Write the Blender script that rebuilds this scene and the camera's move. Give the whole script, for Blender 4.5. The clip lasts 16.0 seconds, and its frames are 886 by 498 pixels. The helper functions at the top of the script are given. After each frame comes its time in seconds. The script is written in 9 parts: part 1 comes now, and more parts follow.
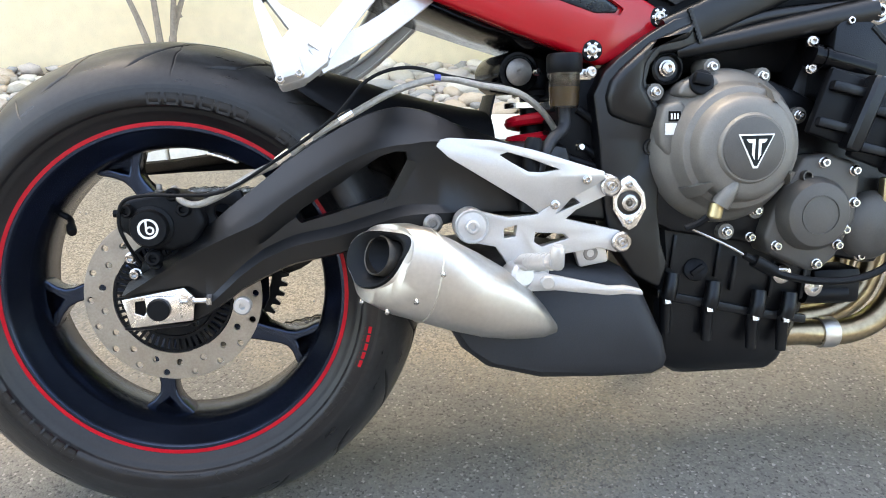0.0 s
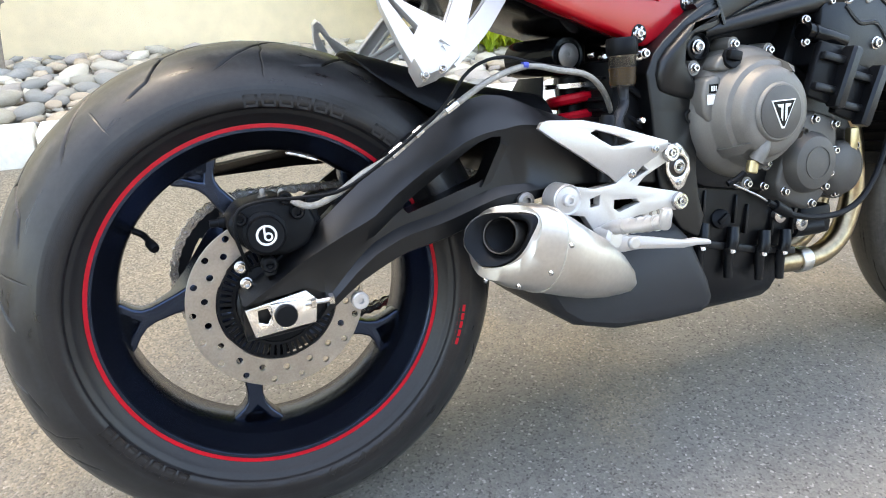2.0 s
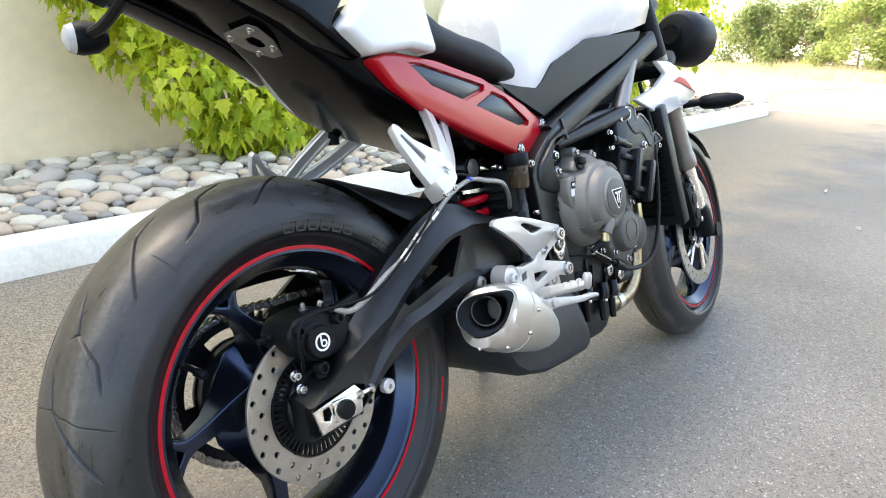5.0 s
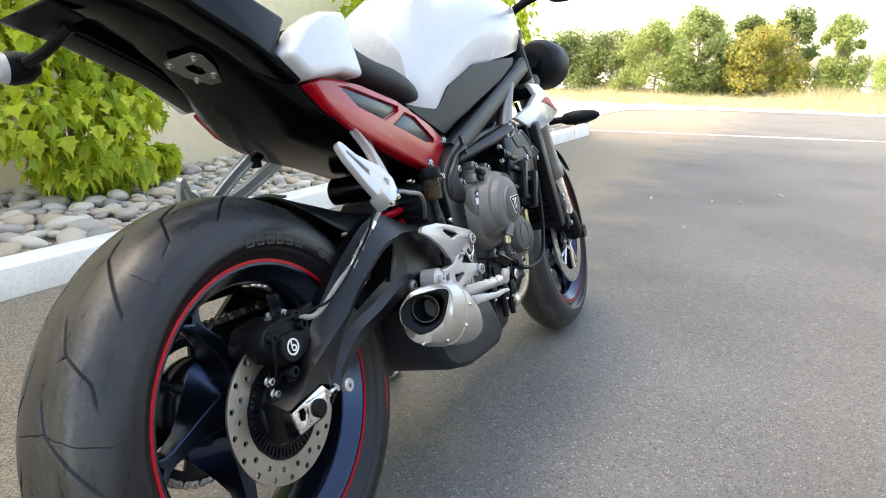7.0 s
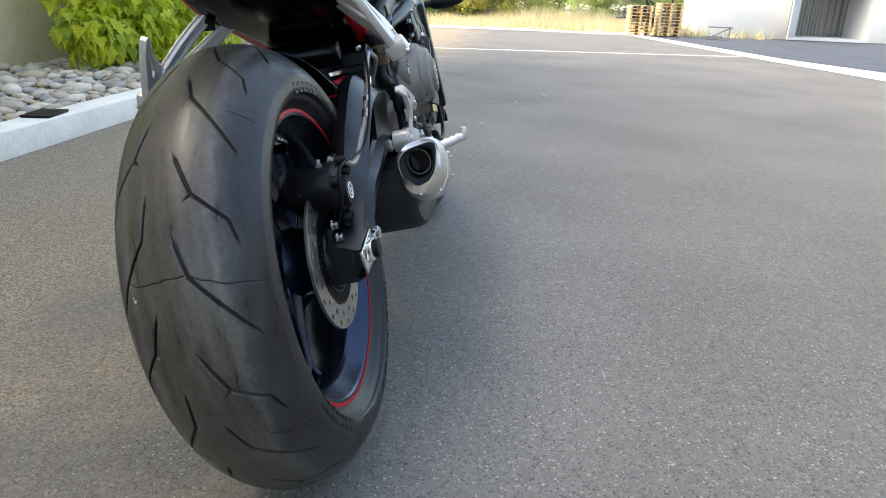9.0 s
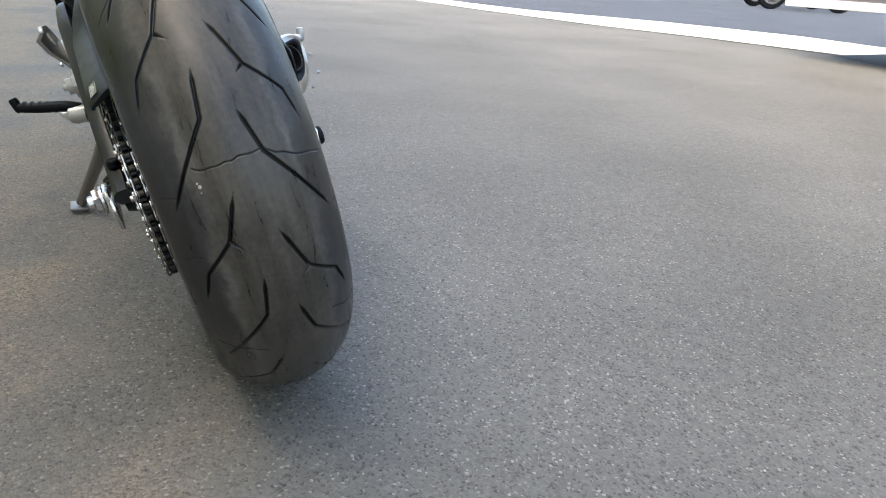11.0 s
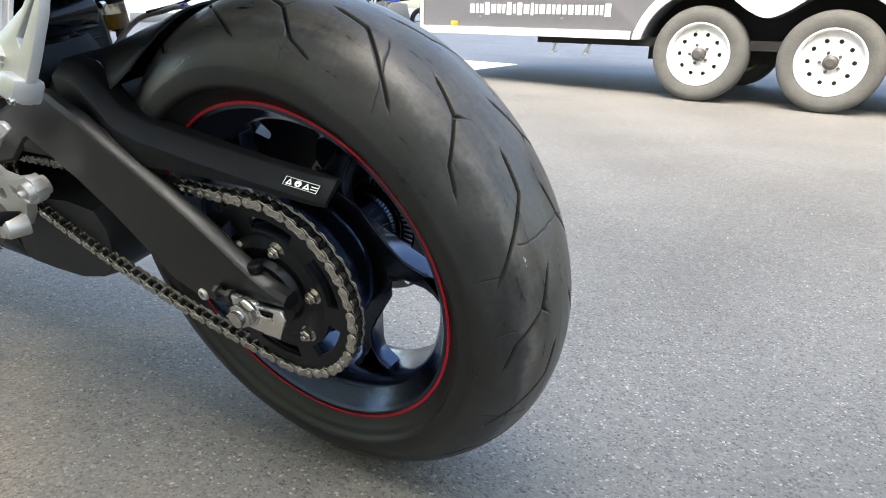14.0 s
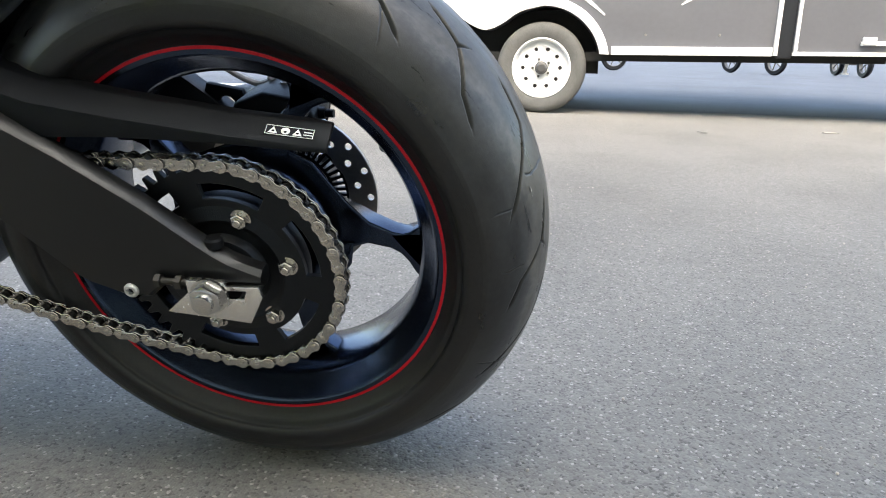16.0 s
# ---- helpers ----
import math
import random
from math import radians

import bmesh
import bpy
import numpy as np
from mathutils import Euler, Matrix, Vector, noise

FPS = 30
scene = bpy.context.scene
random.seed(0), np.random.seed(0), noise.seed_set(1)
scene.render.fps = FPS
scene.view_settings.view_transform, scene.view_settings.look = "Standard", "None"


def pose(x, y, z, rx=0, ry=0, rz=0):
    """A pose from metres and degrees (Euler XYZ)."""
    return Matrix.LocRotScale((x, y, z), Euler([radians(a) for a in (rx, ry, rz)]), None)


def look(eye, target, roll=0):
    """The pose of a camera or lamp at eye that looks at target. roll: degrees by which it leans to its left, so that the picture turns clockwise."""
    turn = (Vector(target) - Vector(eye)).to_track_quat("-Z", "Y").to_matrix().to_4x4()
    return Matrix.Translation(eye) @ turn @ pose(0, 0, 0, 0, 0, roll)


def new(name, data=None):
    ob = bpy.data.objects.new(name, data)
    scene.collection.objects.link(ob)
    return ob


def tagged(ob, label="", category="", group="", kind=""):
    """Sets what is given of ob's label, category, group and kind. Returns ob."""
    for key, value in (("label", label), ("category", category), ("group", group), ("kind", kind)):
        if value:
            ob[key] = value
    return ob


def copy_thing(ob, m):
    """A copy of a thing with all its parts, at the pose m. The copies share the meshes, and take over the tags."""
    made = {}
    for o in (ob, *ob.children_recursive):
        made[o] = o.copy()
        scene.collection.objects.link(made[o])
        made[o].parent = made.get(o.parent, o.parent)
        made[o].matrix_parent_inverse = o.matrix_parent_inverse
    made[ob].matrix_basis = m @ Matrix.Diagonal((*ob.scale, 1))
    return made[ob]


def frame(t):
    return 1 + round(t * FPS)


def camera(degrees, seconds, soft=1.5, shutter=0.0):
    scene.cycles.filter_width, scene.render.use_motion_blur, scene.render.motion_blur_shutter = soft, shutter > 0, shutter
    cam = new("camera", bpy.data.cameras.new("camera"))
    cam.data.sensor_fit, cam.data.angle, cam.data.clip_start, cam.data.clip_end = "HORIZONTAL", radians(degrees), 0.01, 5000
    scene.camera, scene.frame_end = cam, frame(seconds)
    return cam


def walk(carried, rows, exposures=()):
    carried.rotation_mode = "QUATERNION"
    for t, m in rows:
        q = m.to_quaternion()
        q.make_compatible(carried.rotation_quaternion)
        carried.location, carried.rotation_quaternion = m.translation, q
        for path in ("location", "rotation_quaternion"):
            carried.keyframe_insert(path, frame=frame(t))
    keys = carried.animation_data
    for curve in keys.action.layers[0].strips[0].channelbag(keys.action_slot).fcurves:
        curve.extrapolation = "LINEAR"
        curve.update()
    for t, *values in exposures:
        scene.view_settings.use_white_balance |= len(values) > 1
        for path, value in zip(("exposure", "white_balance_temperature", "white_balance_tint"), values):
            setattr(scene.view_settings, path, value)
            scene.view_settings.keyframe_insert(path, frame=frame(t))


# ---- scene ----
# ---------------------------------------------------------------- camera
cam = camera(64.9, 16.0, 1.0)
PATH = [
    (0.0, 0.260, -0.902, 0.755, 66.12, -0.18, -5.87),
    (0.5, 0.186, -0.888, 0.744, 65.22, -0.25, -9.31),
    (1.0, 0.099, -0.879, 0.736, 64.44, -0.31, -12.08),
    (1.5, -0.003, -0.863, 0.757, 63.99, -0.45, -16.84),
    (2.0, -0.099, -0.862, 0.781, 64.18, -0.57, -22.20),
    (2.5, -0.194, -0.841, 0.812, 64.44, -0.65, -25.37),
    (3.0, -0.291, -0.819, 0.841, 64.60, -0.84, -29.53),
    (3.5, -0.363, -0.820, 0.846, 65.44, -1.04, -34.19),
    (4.0, -0.419, -0.805, 0.846, 66.00, -1.43, -38.33),
    (4.5, -0.493, -0.794, 0.844, 67.92, -1.51, -44.07),
    (5.0, -0.549, -0.765, 0.841, 72.44, -1.91, -49.29),
    (5.2, -0.561, -0.780, 0.831, 74.78, -1.57, -50.13),
    (5.7, -0.612, -0.773, 0.830, 77.04, -1.53, -54.23),
    (6.2, -0.653, -0.763, 0.833, 77.14, -1.36, -57.35),
    (6.8, -0.704, -0.726, 0.831, 75.79, -1.20, -61.21),
    (7.3, -0.760, -0.653, 0.814, 74.57, -1.27, -65.67),
    (7.5, -0.781, -0.620, 0.803, 74.30, -1.53, -67.01),
    (8.0, -0.843, -0.523, 0.770, 73.74, -1.38, -71.71),
    (8.5, -0.917, -0.422, 0.750, 72.38, -1.77, -78.61),
    (9.0, -0.956, -0.314, 0.708, 69.96, -2.20, -84.94),
    (9.5, -0.968, -0.207, 0.670, 67.74, -2.81, -91.41),
    (9.7, -0.966, -0.171, 0.654, 67.35, -3.00, -95.11),
    (10.2, -0.985, -0.056, 0.624, 66.31, -3.34, -102.70),
    (10.7, -0.992, 0.070, 0.609, 66.72, -3.42, -110.96),
    (11.3, -0.967, 0.215, 0.606, 67.69, -3.30, -120.27),
    (11.8, -0.905, 0.312, 0.610, 67.71, -3.12, -126.25),
    (12.0, -0.877, 0.348, 0.608, 67.29, -3.06, -128.07),
    (12.5, -0.779, 0.426, 0.609, 66.49, -2.74, -133.41),
    (13.0, -0.696, 0.506, 0.621, 66.00, -2.68, -137.70),
    (13.5, -0.630, 0.585, 0.619, 65.40, -2.36, -141.93),
    (14.0, -0.568, 0.658, 0.616, 70.98, -2.11, -147.96),
    (14.5, -0.523, 0.703, 0.567, 76.73, -1.77, -153.91),
    (15.0, -0.469, 0.716, 0.540, 76.09, -1.47, -160.68),
    (15.5, -0.389, 0.737, 0.522, 74.85, -1.47, -167.01),
    (16.0, -0.318, 0.747, 0.521, 73.61, -1.47, -171.02),
]
EXPOSURES = [(0.0, 3.29, 8500, 9), (3.0, 3.38, 8250, 9), (5.2, 3.04, 8050, 8), (7.3, 2.55, 8000, 9), (9.0, 2.29, 7500, 7), (11.0, 2.37, 7400, 7), (12.0, 2.5, 7350, 7), (12.6, 2.74, 7300, 6), (14.0, 2.96, 7200, 6), (15.0, 2.84, 7200, 6), (16.0, 2.84, 7200, 6)]
walk(cam, [(r[0], pose(*r[1:])) for r in PATH], EXPOSURES)

# ---------------------------------------------------------------- light
SUN_ELEVATION, SUN_AZIMUTH = 54.0, 352.0
world = bpy.data.worlds.new("sky")
scene.world = world
world.use_nodes = True
wn = world.node_tree.nodes
sky = wn.new("ShaderNodeTexSky")
sky.sky_type, sky.sun_disc = "NISHITA", False
sky.sun_elevation, sky.sun_rotation = radians(SUN_ELEVATION), radians(SUN_AZIMUTH)
sky.dust_density, sky.air_density = 3.0, 1.0
world.node_tree.links.new(sky.outputs[0], wn["Background"].inputs[0])
wn["Background"].inputs[1].default_value = 0.15
sun_data = bpy.data.lights.new("sun", "SUN")
sun_data.energy, sun_data.angle, sun_data.color = 0.9, radians(50), (1.0, 0.95, 0.87)
sun = new("sun", sun_data)
az = radians(SUN_AZIMUTH)
sun_way = Vector((math.sin(az) * math.cos(radians(SUN_ELEVATION)), math.cos(az) * math.cos(radians(SUN_ELEVATION)), math.sin(radians(SUN_ELEVATION))))
sun.matrix_world = look(sun_way * 30, (0, 0, 0))

# ---------------------------------------------------------------- materials


def mat(name, col, rough=0.5, metal=0.0, var=0.12, scale=25.0, bump=0.0, bscale=300.0, spec=0.5, coat=0.0, rvar=0.08, tint=None):
    """A surface with colour and gloss varied at two scales, and fine relief. bump: metres."""
    m = bpy.data.materials.new(name)
    m.use_nodes = True
    nt = m.node_tree
    b = nt.nodes["Principled BSDF"]
    b.inputs["Metallic"].default_value = metal
    b.inputs["Specular IOR Level"].default_value = spec
    b.inputs["Coat Weight"].default_value = coat
    b.inputs["Coat Roughness"].default_value = 0.08
    tc = nt.nodes.new("ShaderNodeTexCoord")
    n1 = nt.nodes.new("ShaderNodeTexNoise")
    n1.inputs["Scale"].default_value, n1.inputs["Detail"].default_value = scale, 6
    n2 = nt.nodes.new("ShaderNodeTexNoise")
    n2.inputs["Scale"].default_value, n2.inputs["Detail"].default_value = scale * 9, 3
    for n in (n1, n2):
        nt.links.new(tc.outputs["Object"], n.inputs["Vector"])
    add = nt.nodes.new("ShaderNodeMath")
    add.operation = "ADD"
    nt.links.new(n1.outputs["Fac"], add.inputs[0])
    nt.links.new(n2.outputs["Fac"], add.inputs[1])
    mr = nt.nodes.new("ShaderNodeMapRange")
    mr.inputs["From Min"].default_value, mr.inputs["From Max"].default_value = 0.7, 1.3
    nt.links.new(add.outputs[0], mr.inputs["Value"])
    mix = nt.nodes.new("ShaderNodeMix")
    mix.data_type = "RGBA"
    other = tint or tuple(min(1.0, c * (1 + var)) for c in col)
    mix.inputs["A"].default_value = (*[c * (1 - var) for c in col], 1)
    mix.inputs["B"].default_value = (*other, 1)
    nt.links.new(mr.outputs[0], mix.inputs["Factor"])
    nt.links.new(mix.outputs["Result"], b.inputs["Base Color"])
    mr2 = nt.nodes.new("ShaderNodeMapRange")
    mr2.inputs["To Min"].default_value, mr2.inputs["To Max"].default_value = max(0.02, rough - rvar), min(1, rough + rvar)
    nt.links.new(n1.outputs["Fac"], mr2.inputs["Value"])
    nt.links.new(mr2.outputs[0], b.inputs["Roughness"])
    if bump:
        n3 = nt.nodes.new("ShaderNodeTexNoise")
        n3.inputs["Scale"].default_value, n3.inputs["Detail"].default_value = bscale, 3
        nt.links.new(tc.outputs["Object"], n3.inputs["Vector"])
        bp = nt.nodes.new("ShaderNodeBump")
        bp.inputs["Distance"].default_value = bump
        nt.links.new(n3.outputs["Fac"], bp.inputs["Height"])
        nt.links.new(bp.outputs[0], b.inputs["Normal"])
    return m


def asphalt(name, tone, warm=1.0, sandy=None, blue=0.92):
    """Worn asphalt: stones of a few millimetres in binder, pale grit, broad stains."""
    m = bpy.data.materials.new(name)
    m.use_nodes = True
    nt = m.node_tree
    b = nt.nodes["Principled BSDF"]
    b.inputs["Roughness"].default_value = 0.85
    tc = nt.nodes.new("ShaderNodeTexCoord")
    v = nt.nodes.new("ShaderNodeTexVoronoi")
    v.inputs["Scale"].default_value = 270
    v2 = nt.nodes.new("ShaderNodeTexVoronoi")
    v2.inputs["Scale"].default_value = 90
    big = nt.nodes.new("ShaderNodeTexNoise")
    big.inputs["Scale"].default_value, big.inputs["Detail"].default_value = 1.1, 8
    mid = nt.nodes.new("ShaderNodeTexNoise")
    mid.inputs["Scale"].default_value, mid.inputs["Detail"].default_value = 40, 4
    for n in (v, v2, big, mid):
        nt.links.new(tc.outputs["Object"], n.inputs["Vector"])
    sep = nt.nodes.new("ShaderNodeSeparateColor")
    nt.links.new(v.outputs["Color"], sep.inputs[0])
    ramp = nt.nodes.new("ShaderNodeValToRGB")
    e = ramp.color_ramp.elements
    e[0].position, e[0].color = 0.0, (tone * 0.44 * warm, tone * 0.44, tone * 0.41, 1)
    e[1].position, e[1].color = 1.0, (tone * 2.2 * warm, tone * 2.15, tone * 2.0, 1)
    for pos, k in ((0.16, 0.84), (0.4, 0.97), (0.78, 1.06), (0.95, 1.2)):
        el = e.new(pos)
        el.color = (tone * k * warm, tone * k, tone * k * blue, 1)
    nt.links.new(sep.outputs[0], ramp.inputs[0])
    mr = nt.nodes.new("ShaderNodeMapRange")
    mr.inputs["From Min"].default_value, mr.inputs["From Max"].default_value = 0.3, 0.7
    mr.inputs["To Min"].default_value, mr.inputs["To Max"].default_value = 0.8, 1.17
    nt.links.new(big.outputs["Fac"], mr.inputs["Value"])
    mr3 = nt.nodes.new("ShaderNodeMapRange")
    mr3.inputs["From Min"].default_value, mr3.inputs["From Max"].default_value = 0.3, 0.7
    mr3.inputs["To Min"].default_value, mr3.inputs["To Max"].default_value = 0.9, 1.1
    nt.links.new(mid.outputs["Fac"], mr3.inputs["Value"])
    mul = nt.nodes.new("ShaderNodeMath")
    mul.operation = "MULTIPLY"
    nt.links.new(mr.outputs[0], mul.inputs[0])
    nt.links.new(mr3.outputs[0], mul.inputs[1])
    sc = nt.nodes.new("ShaderNodeVectorMath")
    sc.operation = "SCALE"
    nt.links.new(ramp.outputs[0], sc.inputs[0])
    nt.links.new(mul.outputs[0], sc.inputs["Scale"])
    colour = sc.outputs[0]
    if sandy:
        # sand and grit washed against the kerb
        xyz = nt.nodes.new("ShaderNodeSeparateXYZ")
        nt.links.new(tc.outputs["Object"], xyz.inputs[0])
        wv = nt.nodes.new("ShaderNodeTexNoise")
        wv.inputs["Scale"].default_value, wv.inputs["Detail"].default_value = 2.6, 9
        nt.links.new(tc.outputs["Object"], wv.inputs["Vector"])
        reach = nt.nodes.new("ShaderNodeMath")
        reach.operation = "MULTIPLY_ADD"
        reach.inputs[1].default_value = 2.0
        nt.links.new(wv.outputs["Fac"], reach.inputs[0])
        nt.links.new(xyz.outputs["Y"], reach.inputs[2])
        f = nt.nodes.new("ShaderNodeMapRange")
        f.interpolation_type = "SMOOTHSTEP"
        f.inputs["From Min"].default_value, f.inputs["From Max"].default_value = sandy[0] + 0.28, sandy[1] + 0.48
        f.inputs["To Max"].default_value = 0.95
        nt.links.new(reach.outputs[0], f.inputs["Value"])
        gr = nt.nodes.new("ShaderNodeValToRGB")
        gr.color_ramp.elements[0].color, gr.color_ramp.elements[1].color = (0.098, 0.080, 0.056, 1), (0.345, 0.283, 0.203, 1)
        nt.links.new(sep.outputs[1], gr.inputs[0])
        mx = nt.nodes.new("ShaderNodeMix")
        mx.data_type = "RGBA"
        nt.links.new(f.outputs[0], mx.inputs["Factor"])
        nt.links.new(colour, mx.inputs["A"])
        nt.links.new(gr.outputs[0], mx.inputs["B"])
        colour = mx.outputs["Result"]
    nt.links.new(colour, b.inputs["Base Color"])
    s = nt.nodes.new("ShaderNodeMath")
    s.operation = "ADD"
    nt.links.new(v.outputs["Distance"], s.inputs[0])
    nt.links.new(v2.outputs["Distance"], s.inputs[1])
    bp = nt.nodes.new("ShaderNodeBump")
    bp.inputs["Distance"].default_value, bp.inputs["Strength"].default_value = 0.0017, 0.7
    bp.invert = True
    nt.links.new(s.outputs[0], bp.inputs["Height"])
    nt.links.new(bp.outputs[0], b.inputs["Normal"])
    return m


def per_piece(name, tones, rough, bump=0.0, bscale=60.0):
    """A material whose tone differs from piece to piece."""
    m = mat(name, tones[0], rough, var=0.2, scale=14, bump=bump, bscale=bscale)
    nt = m.node_tree
    b = nt.nodes["Principled BSDF"]
    old = b.inputs["Base Color"].links[0].from_socket
    info = nt.nodes.new("ShaderNodeObjectInfo")
    geo = nt.nodes.new("ShaderNodeNewGeometry")
    add = nt.nodes.new("ShaderNodeMath")
    add.operation = "ADD"
    nt.links.new(info.outputs["Random"], add.inputs[0])
    nt.links.new(geo.outputs["Random Per Island"], add.inputs[1])
    fr = nt.nodes.new("ShaderNodeMath")
    fr.operation = "FRACT"
    nt.links.new(add.outputs[0], fr.inputs[0])
    ramp = nt.nodes.new("ShaderNodeValToRGB")
    ramp.color_ramp.interpolation = "CONSTANT" if len(tones) > 4 else "LINEAR"
    e = ramp.color_ramp.elements
    e[0].position, e[0].color = 0, (*[c / max(tones[0][k], 1e-3) for k, c in enumerate(tones[0])], 1)
    e[1].position, e[1].color = (len(tones) - 1) / len(tones), (*[c / tones[0][k] for k, c in enumerate(tones[-1])], 1)
    for i in range(1, len(tones) - 1):
        el = e.new(i / len(tones))
        el.color = (*[c / tones[0][k] for k, c in enumerate(tones[i])], 1)
    nt.links.new(fr.outputs[0], ramp.inputs[0])
    mul = nt.nodes.new("ShaderNodeVectorMath")
    mul.operation = "MULTIPLY"
    nt.links.new(old, mul.inputs[0])
    nt.links.new(ramp.outputs[0], mul.inputs[1])
    nt.links.new(mul.outputs[0], b.inputs["Base Color"])
    return m


def leafy(m):
    """Lets some light through thin leaves."""
    nt = m.node_tree
    b = nt.nodes["Principled BSDF"]
    tr = nt.nodes.new("ShaderNodeBsdfTranslucent")
    nt.links.new(b.inputs["Base Color"].links[0].from_socket, tr.inputs["Color"])
    mx = nt.nodes.new("ShaderNodeMixShader")
    mx.inputs[0].default_value = 0.5
    nt.links.new(b.outputs[0], mx.inputs[1])
    nt.links.new(tr.outputs[0], mx.inputs[2])
    nt.links.new(mx.outputs[0], nt.nodes["Material Output"].inputs["Surface"])
    return m


M_ASPHALT = asphalt("asphalt", 0.124, 1.04, (0.62, 1.4))
# Lot tone lowered and blued: the trailer's shade is put into the colour.
M_LOT = asphalt("shade_toned_asphalt", 0.055, 0.86, blue=1.35)
M_CONCRETE = mat("concrete", (0.80, 0.76, 0.68), 0.85, var=0.1, scale=6, bump=0.002, bscale=120)
M_STUCCO = mat("stucco", (0.93, 0.77, 0.53), 0.9, var=0.06, scale=1.5, bump=0.003, bscale=160)
M_SOIL = mat("soil", (0.16, 0.13, 0.10), 0.95, var=0.4, scale=12, bump=0.01, bscale=80)
M_PEBBLE = per_piece("pebble", [(0.2, 0.19, 0.17), (0.28, 0.26, 0.23), (0.14, 0.14, 0.14), (0.33, 0.3, 0.26)], 0.85)
M_COBBLE = per_piece("river_stone", [(0.42, 0.37, 0.295), (0.56, 0.485, 0.39), (0.32, 0.30, 0.27), (0.54, 0.42, 0.305), (0.64, 0.57, 0.465), (0.46, 0.39, 0.335)], 0.75, 0.002)
M_LEAF = leafy(per_piece("leaf", [(0.43, 0.51, 0.04), (0.60, 0.64, 0.05), (0.68, 0.69, 0.08), (0.33, 0.43, 0.03)], 0.45))
M_LEAF_AUTUMN = leafy(per_piece("leaf_autumn", [(0.5, 0.36, 0.06), (0.45, 0.3, 0.05), (0.55, 0.2, 0.05), (0.4, 0.42, 0.08)], 0.55))
M_LEAF_FAR = leafy(per_piece("leaf_far", [(0.14, 0.21, 0.06), (0.2, 0.27, 0.08), (0.1, 0.16, 0.06), (0.22, 0.26, 0.08)], 0.7))
M_LEAF_LIGHT = leafy(per_piece("leaf_light", [(0.26, 0.34, 0.10), (0.32, 0.40, 0.12), (0.20, 0.28, 0.09), (0.34, 0.38, 0.12)], 0.7))
M_LEAF_YELLOW = leafy(per_piece("leaf_yellow", [(0.36, 0.32, 0.06), (0.30, 0.31, 0.07), (0.42, 0.33, 0.06), (0.26, 0.3, 0.08)], 0.7))
M_GRASS_DRY = per_piece("dry_grass", [(0.55, 0.46, 0.28), (0.48, 0.42, 0.26), (0.6, 0.52, 0.34), (0.4, 0.38, 0.2)], 0.9)
M_BARK = mat("bark", (0.30, 0.24, 0.19), 0.9, var=0.3, scale=40, bump=0.003, bscale=150)
M_WOOD = per_piece("pallet_wood", [(0.52, 0.36, 0.17), (0.6, 0.43, 0.22), (0.45, 0.3, 0.14), (0.58, 0.45, 0.26)], 0.8)
M_WHITE_LINE = mat("road_paint", (0.7, 0.69, 0.66), 0.8, var=0.15, scale=8, bump=0.002, bscale=200)

M_RUBBER = mat("tyre_rubber", (0.033, 0.032, 0.0305), 0.40, var=0.12, scale=18, bump=0.0001, bscale=900, tint=(0.050, 0.047, 0.043), rvar=0.10, spec=0.4)


